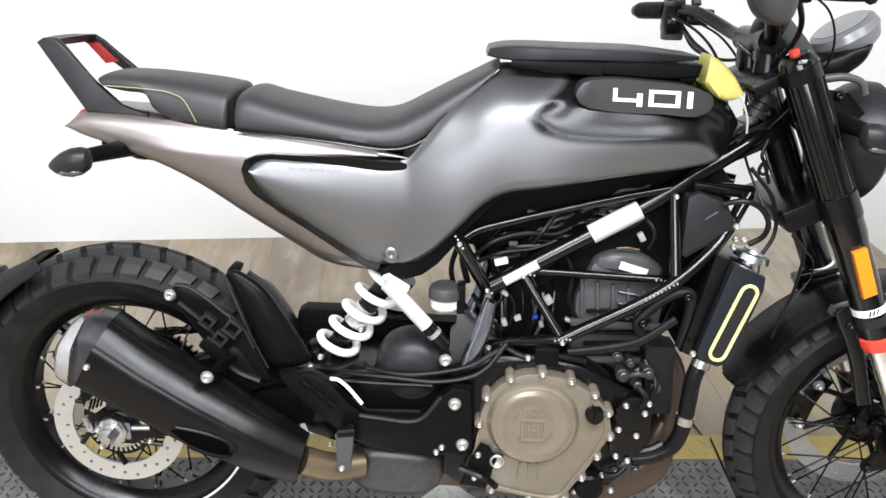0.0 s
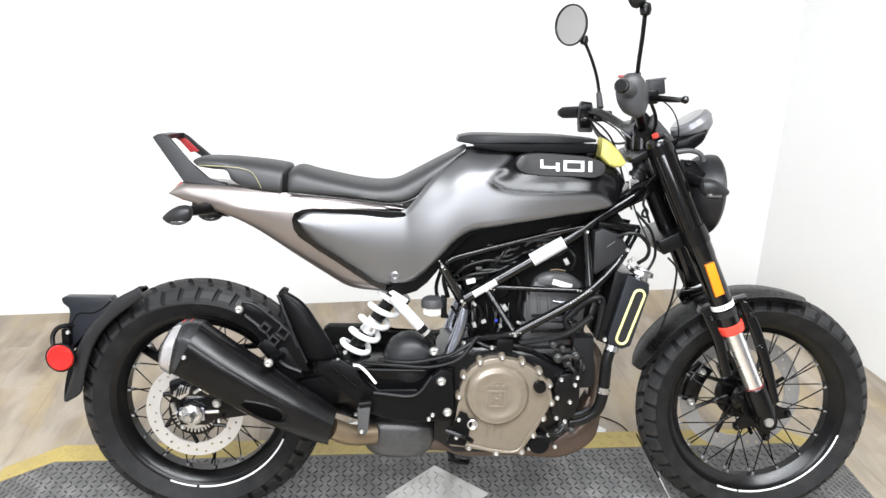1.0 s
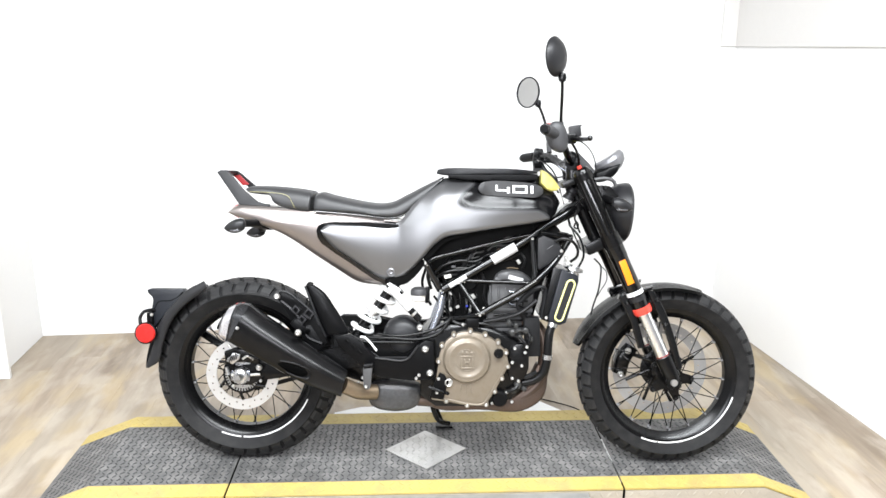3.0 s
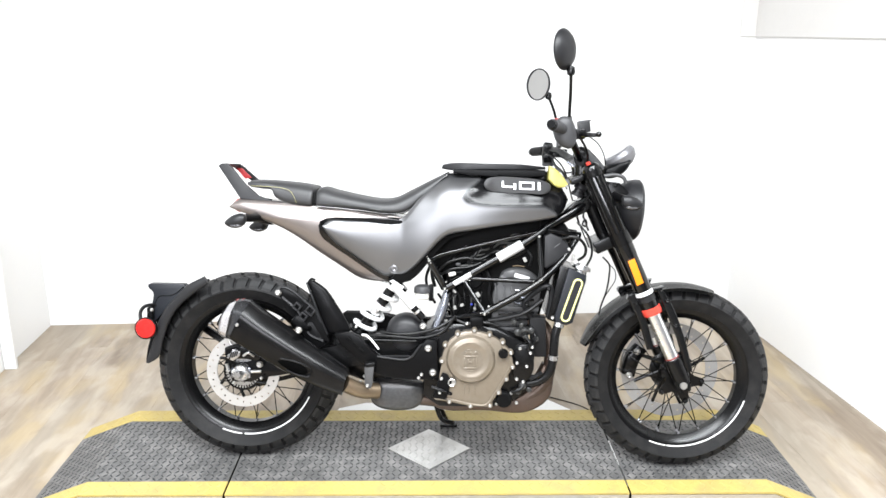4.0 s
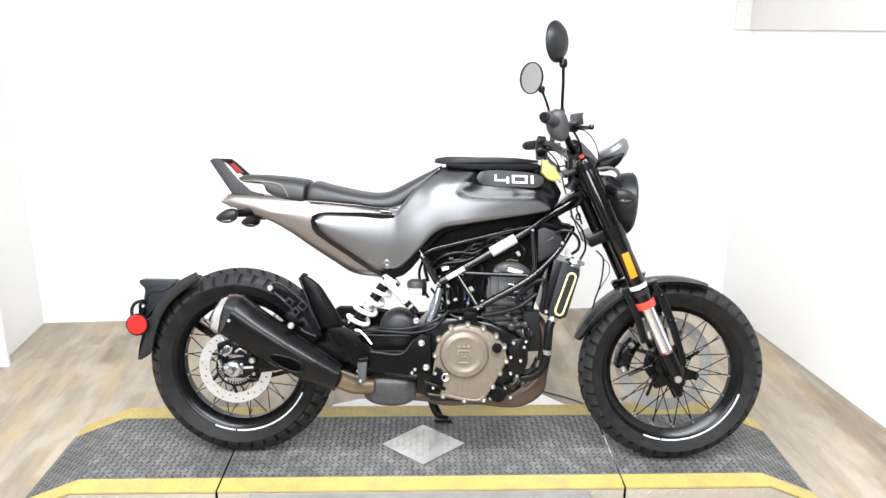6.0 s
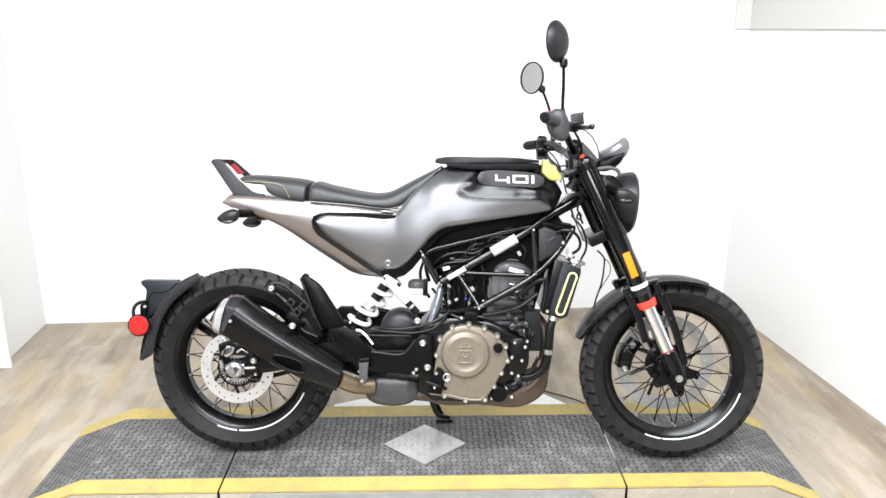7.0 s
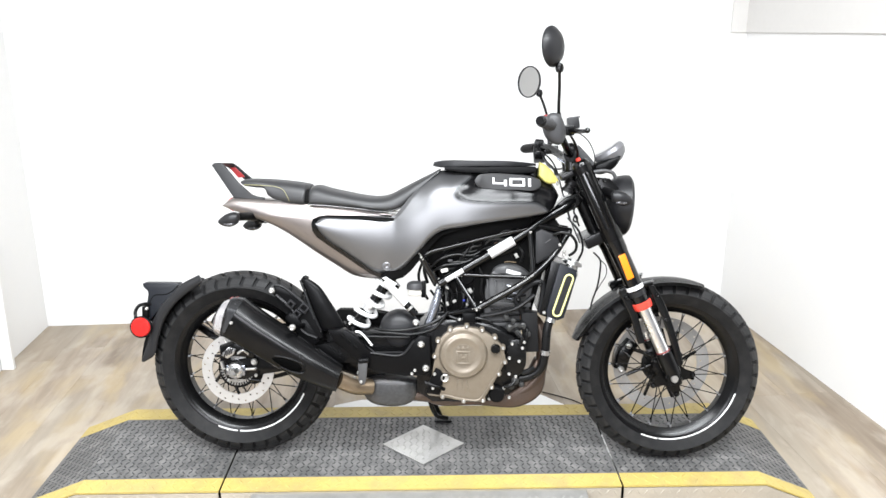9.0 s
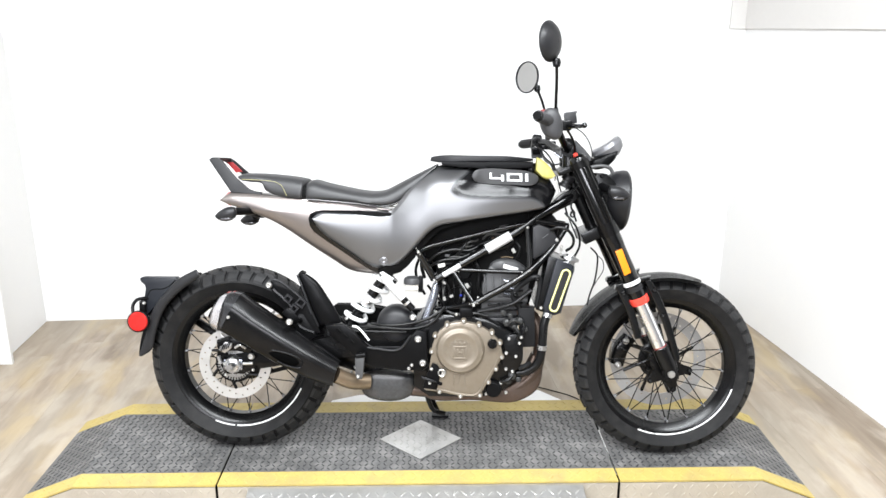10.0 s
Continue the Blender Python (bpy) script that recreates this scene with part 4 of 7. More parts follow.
def wheel(name, at, R, hw, hub_r, hub_w, label, n_blocks, sticker):
    rim_r = 0.2245
    w = hw * 0.66
    prof = [(rim_r + 0.004, -w), (rim_r + 0.004, -w + 0.005), (rim_r - 0.010, -w + 0.010), (rim_r - 0.026, -w * 0.35), (rim_r - 0.026, w * 0.35), (rim_r - 0.010, w - 0.010), (rim_r + 0.004, w - 0.005), (rim_r + 0.004, w), (rim_r - 0.006, w), (rim_r - 0.018, w - 0.008), (rim_r - 0.034, w * 0.35), (rim_r - 0.034, -w * 0.35), (rim_r - 0.018, -w + 0.008), (rim_r - 0.006, -w)]
    ob = part(name, lathe(prof, seg=96), BLACK, bike, label, at)
    part("tyre", tyre_mesh(R, hw, rim_r), RUBBER, ob, "dusty black block-tread tyre")
    tread_blocks(ob, R, hw, n_blocks)
    part("hub", lathe([(0.010, -hub_w), (hub_r * 0.6, -hub_w), (hub_r, -hub_w * 0.85), (hub_r, -hub_w * 0.7), (hub_r * 0.55, -hub_w * 0.55), (hub_r * 0.55, hub_w * 0.55), (hub_r, hub_w * 0.7), (hub_r, hub_w * 0.85), (hub_r * 0.6, hub_w), (0.010, hub_w)], seg=32), BLACK, ob)
    kinds = [spoke_mesh(hub_r * 0.92, rim_r - 0.030, s * hub_w * 0.78, s * 0.010, l) for s in (-1, 1) for l in (-1, 1)]
    for i in range(36):
        piece("spoke", kinds[i % 4], ob, Matrix.Rotation(-2 * math.pi * i / 36, 4, "Y"))
    for a0, a1, r0, r1, mat in sticker:
        bm = bmesh.new()
        rings = []
        for a in np.linspace(radians(a0), radians(a1), max(4, int(abs(a1 - a0) / 3))):
            rings.append([(r * math.cos(a), y, r * math.sin(a)) for r, y in ((r0, -w - 0.0006), (r1, -w - 0.0006), (r1, -w + 0.0005), (r0, -w + 0.0005))])
        skin(bm, rings)
        part("rim_sticker", bm, mat, ob, "white rim tape", smooth=False)
    return ob


rear_wheel = wheel("rear_wheel", REAR, 0.300, 0.069, 0.052, 0.060, "rear wire-spoked wheel with black rim and block-tread tyre", 40, [(-112, -95, 0.2195, 0.2250, NUMBER), (-93, -25, 0.2190, 0.2265, NUMBER)])
front_wheel = wheel("front_wheel", FRONT, 0.290, 0.057, 0.036, 0.052, "front wire-spoked wheel with black rim and block-tread tyre", 40, [(-112, -98, 0.2195, 0.2250, NUMBER), (-97, -18, 0.2190, 0.2265, NUMBER)])

# rear brake
disc = part("brake_disc", disc_mesh(0.083, 0.116, -0.093, 0.004), DISC, rear_wheel, "drilled steel brake disc")
part("disc_carrier", lathe([(0.030, -0.094), (0.062, -0.094), (0.064, -0.088), (0.030, -0.088)], seg=32), BLACK, rear_wheel)
for k in range(6):
    a = k * math.pi / 3 + 0.3
    part("carrier_arm", tube([(0.055 * math.cos(a), -0.091, 0.055 * math.sin(a)), (0.084 * math.cos(a + 0.25), -0.091, 0.084 * math.sin(a + 0.25))], 0.005, seg=8), BLACK, rear_wheel)
bm = bmesh.new()
for k in range(36):
    a = 2 * math.pi * k / 36
    box((0.010, 0.002, 0.0042), (0.049 * math.cos(a), -0.0975, 0.049 * math.sin(a)), 0, Matrix.Rotation(-a, 4, "Y"), bm)
lathe([(0.030, -0.0985), (0.046, -0.0985), (0.046, -0.0965), (0.030, -0.0965)], seg=36, bm=bm)
part("sensor_ring", bm, STEEL, rear_wheel, "toothed steel sensor ring", smooth=False)
axle = part("rear_axle_nut", lathe([(0.0001, -0.150), (0.009, -0.150), (0.011, -0.147), (0.0155, -0.142), (0.0155, -0.128), (0.022, -0.126), (0.022, -0.118), (0.0001, -0.118)], seg=6, closed=False), STEEL, bike, "steel axle nut", REAR)
part("axle_block", box((0.062, 0.016, 0.034), (0.0, -0.112, 0), 0.004), ALU, axle)
part("adjuster_bolt", tube([(0.030, -0.110, 0.002), (0.062, -0.110, 0.004)], 0.005, seg=8), ZINC, axle)
cal = part("rear_caliper", loft([(-0.045, 0.330), (0.0, 0.338), (0.06, 0.330)], [(-0.050, 0.372), (0.0, 0.388), (0.062, 0.372)], [0.016, 0.022, 0.018], 12, 4, 20, y=-0.104), BLACK, bike, "black rear brake caliper")
bolts(cal, [(-0.032, -0.126, 0.350), (0.066, -0.122, 0.280), (-0.022, -0.126, 0.300), (-0.022, -0.118, 0.262)], BOLT)
bolts(cal, [(0.062, -0.124, 0.324)], BIGBOLT)
part("caliper_bracket", plate([(-0.03, 0.262), (0.03, 0.262), (0.075, 0.285), (0.085, 0.345), (0.05, 0.352), (0.022, 0.320), (-0.02, 0.322), (-0.045, 0.345), (-0.055, 0.32)], -0.108, -0.100, 0.002), BLACK, bike)
for k, (x, z) in enumerate(((-0.040, 0.392), (-0.030, 0.380), (-0.020, 0.372))):
    part("caliper_pin", tube([(x, -0.106, z), (x + 0.016, -0.106, z - 0.022)], 0.0035, seg=8), ZINC, cal)

# front brake, on the far side
outline = []
for k in range(5):
    a = radians(-2 + 72 * k)
    outline += [(r * math.cos(a + d), r * math.sin(a + d)) for r, d in ((0.040, -0.42), (0.060, -0.17), (0.073, -0.13), (0.077, 0.0), (0.073, 0.13), (0.060, 0.17), (0.040, 0.42))]
part("hub_star", plate(outline, -0.064, -0.054, 0.002), BLACK, front_wheel, "black five-armed hub carrier")
for k in range(5):
    a = radians(-2 + 72 * k)
    piece("bolt", BLACKBOLT, front_wheel, Matrix.Translation((0.067 * math.cos(a), -0.065, 0.067 * math.sin(a))))
part("brake_disc", disc_mesh(0.119, 0.158, 0.074, 0.0045, 40), DISC_GREY, front_wheel, "drilled steel brake disc")
for k in range(8):
    a = k * math.pi / 4
    part("carrier_arm", tube([(0.035 * math.cos(a), 0.060, 0.035 * math.sin(a)), (0.121 * math.cos(a + 0.35), 0.076, 0.121 * math.sin(a + 0.35))], 0.0055, seg=8), BLACK, front_wheel)
fcal = part("front_caliper", loft([(1.215, 0.275), (1.225, 0.33), (1.26, 0.375)], [(1.262, 0.262), (1.275, 0.312), (1.300, 0.35)], [0.030, 0.036, 0.030], 12, 4, 20, y=0.085), BLACK, bike, "black front brake caliper")
bolts(fcal, [(1.238, 0.045, 0.272), (1.262, 0.045, 0.352)], BIGBOLT)
part("front_axle_end", lathe([(0.0001, -0.126), (0.010, -0.126), (0.0115, -0.122), (0.0115, -0.110), (0.0001, -0.110)], seg=20, closed=False), ZINC, bike, "silver axle end", (1.372, 0, 0.286))


def arc_shell(centre, section, a0, a1, n=36, grow=lambda u: 0.0, narrow=lambda u: 1.0, bm=None):
    """A curved guard: a section of (radius, y) swept round a wheel centre, angles in degrees from straight ahead."""
    bm = bm or bmesh.new()
    rings = []
    for u in np.linspace(0, 1, n):
        a = radians(a0 + (a1 - a0) * u)
        rings.append([(centre[0] + (r + grow(u)) * math.cos(a), y * narrow(u), centre[2] + (r + grow(u)) * math.sin(a)) for r, y in section])
    skin(bm, rings)
    return bm


FENDER = material("dark_bronze_grey_paint", (0.0034, 0.0033, 0.0032), 0.26, gloss=0.075, metal=0.0, var=0.06, size=0.001, bump=0.02)
U = lambda r, w, d, t: [(r - d, -w), (r - d * 0.4, -w * 0.97), (r - 0.006, -w * 0.75), (r, -w * 0.35), (r, w * 0.35), (r - 0.006, w * 0.75), (r - d * 0.4, w * 0.97), (r - d, w), (r - d, w - t), (r - d * 0.4 - t, w * 0.93), (r - 0.006 - t, w * 0.70), (r - t, w * 0.3), (r - t, -w * 0.3), (r - 0.006 - t, -w * 0.70), (r - d * 0.4 - t, -w * 0.93), (r - d, -w + t)]
ff = part("front_fender", arc_shell(FRONT, U(0.2985, 0.068, 0.016, 0.003), 69, 162, 44, lambda u: 0.024 * u * u, lambda u: 0.45 + 0.55 * min(1, min(u, 1 - u) * 9) ** 0.5), FENDER, bike, "satin dark grey front fender")
for s in (-1, 1):
    part("fender_stay", loft([(1.196, 0.552), (1.228, 0.490), (1.262, 0.390)], [(1.222, 0.566), (1.252, 0.498), (1.284, 0.394)], [0.006, 0.008, 0.007], 12, 5, 16, y=s * 0.092), GLOSS, ff)
    part("fender_stay", loft([(1.284, 0.576), (1.310, 0.522), (1.352, 0.425), (1.385, 0.315)], [(1.306, 0.574), (1.334, 0.530), (1.374, 0.432), (1.404, 0.330)], [0.006, 0.008, 0.008, 0.006], 16, 5, 16, y=s * 0.092), GLOSS, ff)
    part("stay_bridge", loft([(1.196, 0.545), (1.30, 0.575)], [(1.20, 0.560), (1.306, 0.590)], 0.012, 6, 5, 14, y=s * 0.080), GLOSS, ff)
    bolts(ff, [(1.222, s * 0.092 - 0.006, 0.535), (1.316, s * 0.092 - 0.006, 0.545), (1.345, s * 0.092 - 0.006, 0.468)], BLACKBOLT)

# rear guards
rf = part("rear_fender", arc_shell(REAR, U(0.322, 0.086, 0.018, 0.004), 120, 177, 36, lambda u: -0.004 + 0.004 * u, lambda u: 0.72 + 0.28 * min(1, u * 5)), PLASTIC, bike, "black rear tyre guard carrying the reflector")
part("fender_side", loft([(-0.109, 0.569), (-0.161, 0.532), (-0.202, 0.495), (-0.233, 0.450), (-0.257, 0.385), (-0.273, 0.330), (-0.304, 0.309)], [(-0.122, 0.592), (-0.182, 0.559), (-0.216, 0.524), (-0.250, 0.486), (-0.273, 0.440), (-0.289, 0.385), (-0.314, 0.311)], [0.006, 0.009, 0.010, 0.010, 0.009, 0.007, 0.004], 40, 2.2, 20, y=-0.084), GREYPLASTIC, rf, "grey-black rolled edge of the guard")
bracket = part("plate_bracket", plate([(-0.308, 0.560), (-0.300, 0.564), (-0.192, 0.564), (-0.185, 0.553), (-0.227, 0.520), (-0.261, 0.481), (-0.286, 0.436), (-0.302, 0.430), (-0.298, 0.480), (-0.289, 0.526), (-0.285, 0.541), (-0.305, 0.548)], -0.074, -0.040, 0.005), NAVY, rf, "grey-black bracket plate")
part("bracket_seam", tube([(-0.192, -0.0735, 0.556), (-0.214, -0.0735, 0.536), (-0.232, -0.0735, 0.527), (-0.272, -0.0735, 0.522), (-0.286, -0.0735, 0.500)], 0.0018, 24, 6), DARK, bracket)
part("bracket_shelf", box((0.028, 0.030, 0.009), (-0.294, -0.056, 0.5555), 0.003), HOUSING, bracket)
part("bracket_arm", tube([(-0.283, -0.07, 0.494), (-0.300, -0.08, 0.496), (-0.317, -0.085, 0.490), (-0.326, -0.09, 0.474), (-0.322, -0.10, 0.455)], 0.0055, 20, 10), PLASTIC, rf)
part("bracket_clip", box((0.018, 0.026, 0.040), (-0.296, -0.080, 0.470), 0.004), PLASTIC, rf)
bolts(rf, [(-0.287, -0.094, 0.484)], BOLT)
refl = part("reflector", lathe([(0.0001, -0.118), (0.028, -0.117), (0.0315, -0.113), (0.0325, -0.104), (0.0001, -0.104)], seg=40, closed=False), RED, rf, "round red reflector", (-0.302, 0, 0.427))
part("reflector_ring", lathe([(0.0318, -0.1130), (0.0345, -0.1120), (0.0345, -0.1020), (0.0318, -0.1020)], seg=40), PLASTIC, refl)
part("rear_stay", tube([(-0.190, 0.09, 0.394), (-0.10, 0.09, 0.340), (0.02, 0.10, 0.30)], 0.014, 14, 10), BLACK, rf)
hug = part("inner_guard", loft(
    [(0.206, 0.578), (0.226, 0.527), (0.246, 0.473), (0.272, 0.412)],
    [(0.216, 0.592), (0.263, 0.560), (0.298, 0.510), (0.328, 0.461), (0.348, 0.420)],
    [0.008, 0.014, 0.018, 0.018, 0.014], 30, 2.3, 28, y=-0.088, round_ends=0.08), PLASTIC, bike, "black inner tyre guard")
part("guard_lip", tube([(0.204, -0.096, 0.580), (0.225, -0.102, 0.528), (0.246, -0.104, 0.473), (0.270, -0.102, 0.418)], 0.0032, 24, 8), GREYPLASTIC, hug)
part("guard_cap", loft([(0.197, 0.566), (0.214, 0.568)], [(0.207, 0.592), (0.228, 0.584)], 0.028, 8, 3.0, 18, y=-0.066, round_ends=0.3), DARK, hug)
part("guard_shell", arc_shell(REAR, U(0.330, 0.062, 0.026, 0.006), 18, 50, 30, lambda u: 0.006 * u, lambda u: 1.0 - 0.5 * smooth_step(0.7, 1.0, u)), PLASTIC, hug)
part("carrier_plate", lathe([(0.030, 0.066), (0.060, 0.066), (0.066, 0.070), (0.066, 0.076), (0.030, 0.076)], seg=32), BLACK, front_wheel)
# more of the rear brake: bright pads, plates and pins in front of the disc
brake = part("brake_pad_plate", plate([(-0.040, 0.345), (-0.018, 0.372), (0.004, 0.366), (0.0, 0.350), (-0.020, 0.335)], -0.134, -0.118, 0.002), STEEL, cal, "bright brake pad plate")
for k in range(4):
    part("pad_fin", box((0.003, 0.004, 0.022), (-0.026 + 0.007 * k, -0.135, 0.352 + 0.003 * k), 0.0006, Matrix.Rotation(radians(18), 4, "Y")), DARK, brake)
part("chain_adjuster", lathe([(0.0001, -0.124), (0.026, -0.124), (0.028, -0.121), (0.028, -0.112), (0.0001, -0.112)], seg=8, centre=REAR, closed=False), STEEL, axle).matrix_basis = Matrix.Translation((-REAR[0], 0, -REAR[2]))
part("pad_pin", tube([(-0.040, -0.130, 0.325), (-0.034, -0.130, 0.300)], 0.006, seg=10), STEEL, cal)
part("sensor_lead", tube([(0.012, -0.132, 0.352), (0.028, -0.134, 0.362), (0.046, -0.130, 0.350)], 0.004, 12, 8), STEEL, cal)


# ---- fork, headlight, bars ----
FD = Vector((0.423, 0.0, -0.906)).normalized()
FTOP = Vector((1.074, 0.0, 0.936))
FA = Vector((0.906, 0.0, 0.423)).normalized()


def fork_at(s, y=0.0):
    return FTOP + FD * s + Vector((0, y, 0))


def fork_turn(profile, y, seg=32):
    """A turned part on a fork leg: radius and distance from the top clamp along the leg."""
    bm = bmesh.new()
    vs = []
    for a in np.linspace(0, 2 * math.pi, seg, endpoint=False):
        d = math.cos(a) * FA + Vector((0, math.sin(a), 0))
        vs.append([fork_at(s, y) + r * d for r, s in profile])
    rows = [[bm.verts.new(p) for p in ring] for ring in vs]
    for a, b in zip(rows, rows[1:] + rows[:1]):
        for i in range(len(profile) - 1):
            bm.faces.new((a[i], a[i + 1], b[i + 1], b[i]))
    return bm


for y in (-0.098, 0.098):
    leg = part("fork_leg", fork_turn([(0.0001, -0.022), (0.020, -0.022), (0.024, -0.018), (0.0275, -0.010), (0.0275, 0.225), (0.0285, 0.235), (0.0285, 0.275), (0.0268, 0.29), (0.0268, 0.440), (0.0262, 0.455), (0.0001, 0.455)], y), GLOSS, bike, "glossy black upper fork tube")
    for k in range(5):
        a = radians(-152 + 31 * k)
        d = math.cos(a) * FA + Vector((0, math.sin(a), 0)) if y < 0 else math.cos(a) * FA - Vector((0, math.sin(a), 0))
        part("fork_fin", tube([fork_at(0.012, y) + d * 0.0272, fork_at(0.205, y) + d * 0.0272], 0.0032, seg=8), GLOSS, leg)
    part("fork_sticker", fork_turn([(0.0271, 0.398), (0.0273, 0.398), (0.0273, 0.411), (0.0271, 0.411)], y), NUMBER, leg, "white sticker band")
    part("fork_print", fork_turn([(0.0271, 0.416), (0.0272, 0.416), (0.0272, 0.432), (0.0271, 0.432)], y), GREYPLASTIC, leg)
    part("dust_ring", fork_turn([(0.0001, 0.452), (0.0265, 0.454), (0.0296, 0.456), (0.0300, 0.468), (0.0278, 0.477), (0.0001, 0.479)], y), REDPAINT, leg, "red anodised dust ring")
    part("inner_tube", fork_turn([(0.0001, 0.478), (0.0205, 0.478), (0.0205, 0.650), (0.0001, 0.650)], y), CHROME, leg, "polished chrome inner tube")
    part("red_seal", fork_turn([(0.0001, 0.6245), (0.0212, 0.6245), (0.0212, 0.628), (0.0001, 0.628)], y), DULLRED, leg)
    part("fork_foot", fork_turn([(0.0001, 0.630), (0.0255, 0.630), (0.0265, 0.640), (0.0265, 0.690), (0.0230, 0.722), (0.0150, 0.742), (0.0001, 0.746)], y), BLACK, leg, "black cast fork foot")
    part("axle_clamp", lathe([(0.0001, y - 0.020), (0.022, y - 0.020), (0.024, y - 0.016), (0.024, y + 0.016), (0.022, y + 0.020), (0.0001, y + 0.020)], seg=24, centre=(1.372, 0, 0.286), closed=False), BLACK, leg)
part("fork_reflector", plate([(1.186, 0.668), (1.206, 0.677), (1.236, 0.604), (1.216, 0.594)], -0.136, -0.122, 0.003), ORANGE, bike, "amber side reflector")
for k in range(3):
    b0 = fork_at(0.400, -0.1253) + FA * (-0.008 + 0.006 * k)
    part("print_mark", tube([b0, b0 + FD * 0.008 - FA * 0.004], 0.0012, seg=5), DARK, bike)


def clamp(name, s, half, high, label):
    """A fork yoke that holds both legs."""
    bm = bmesh.new()
    for y in (-0.098, 0.098):
        rings = []
        for k in (-0.5, 0.5):
            rings.append([fork_at(s + k * high, y) + 0.0305 * (math.cos(a) * FA + Vector((0, math.sin(a), 0))) for a in np.linspace(0, 2 * math.pi, 28, endpoint=False)])
        skin(bm, rings)
    m = Matrix((FA, Vector((0, 1, 0)), -FD)).transposed().to_4x4()
    box((half, 0.19, high * 0.86), fork_at(s) - FA * (half - 0.034) * 0.62, 0.004, m, bm)
    return part(name, bm, BLACK, bike, label)


clamp("upper_yoke", 0.006, 0.080, 0.022, "black upper fork yoke")
clamp("lower_yoke", 0.222, 0.092, 0.042, "black lower fork yoke")
part("steering_lock", lathe([(0.0001, 0.004), (0.018, 0.004), (0.020, 0.0), (0.020, -0.012), (0.015, -0.014), (0.015, -0.024), (0.019, -0.026), (0.019, -0.036), (0.0001, -0.036)], "z", 28, closed=False), GREYPLASTIC, bike, "dark metal steering lock ring").matrix_basis = Matrix.Translation((1.051, -0.046, 0.892)) @ Matrix.Rotation(radians(24), 4, "Y")
head = part("steering_head", tube([fork_at(0.030) - FA * 0.032, fork_at(0.215) - FA * 0.032], 0.021, seg=24), BLACK, bike)
part("head_gusset", plate([(0.968, 0.774), (1.028, 0.838), (1.072, 0.860), (1.090, 0.836), (1.076, 0.812), (1.030, 0.790), (0.990, 0.766)], -0.042, 0.042, 0.006, segments=3), GLOSS, head, "black gusset at the steering head")
part("cable_loop", tube([(1.067, -0.040, 0.822), (1.061, -0.042, 0.795), (1.072, -0.042, 0.778), (1.069, -0.042, 0.766), (1.060, -0.042, 0.770), (1.064, -0.042, 0.784), (1.078, -0.044, 0.752)], 0.0030, 36, 8), HOSE, head)
part("ignition_switch", lathe([(0.0001, 0.975), (0.016, 0.975), (0.018, 0.97), (0.018, 0.945)], "z", 20, (1.055, 0, 0), closed=False), BLACK, bike)
part("preload_cap", fork_turn([(0.0001, -0.032), (0.006, -0.031), (0.0075, -0.029), (0.0075, -0.020), (0.0001, -0.020)], -0.098, 16), REDPAINT, bike, "red fork cap adjuster")
part("preload_cap", fork_turn([(0.0001, -0.032), (0.006, -0.031), (0.0075, -0.029), (0.0075, -0.020), (0.0001, -0.020)], 0.098, 16), REDPAINT, bike, "red fork cap adjuster")

lamp = part("headlight", lathe([(0.0001, 1.158), (0.040, 1.160), (0.072, 1.176), (0.090, 1.202), (0.0955, 1.226), (0.0955, 1.238), (0.090, 1.244), (0.0001, 1.250)], "x", 48, (-0.014, 0, 0.818), closed=False), GREYPLASTIC, bike, "round black headlight with a smoked lens")
lamp.matrix_basis = Matrix.Translation((1.217, 0, 0.818)) @ Matrix.Rotation(radians(4), 4, "Y") @ Matrix.Translation((-1.21, 0, -0.818))
part("lens", lathe([(0.0001, 1.252), (0.060, 1.251), (0.086, 1.247), (0.0885, 1.243)], "x", 40, (-0.014, 0, 0.818), closed=False), GLASS, lamp, "smoked headlight lens")
for s in (-1, 1):
    part("headlight_bracket", plate([(1.118, 0.850), (1.135, 0.905), (1.165, 0.902), (1.215, 0.852), (1.215, 0.795), (1.175, 0.800)], s * 0.066 - 0.004, s * 0.066 + 0.004, 0.002), BLACK, bike)
    piece("bolt", BLACKBOLT, bike, Matrix.Translation((1.150, s * 0.066 - 0.006, 0.897)))
part("lamp_arm", tube([(1.108, -0.088, 0.921), (1.150, -0.090, 0.926), (1.172, -0.090, 0.918), (1.180, -0.088, 0.902)], (0.0065, 0.0055), 18, 12), HEADCAST, bike, "grey headlight arm")
pod = indicator(1.192, -0.142, 0.846, -1, (1.150, -0.075, 0.862), "front_indicator", 1)
indicator(1.192, 0.142, 0.846, 1, (1.150, 0.075, 0.862), "front_indicator", 1)

DASH = material("silver_grey_display_rim", (0.16, 0.16, 0.168), 0.30, metal=0.3, var=0.06, size=0.003)
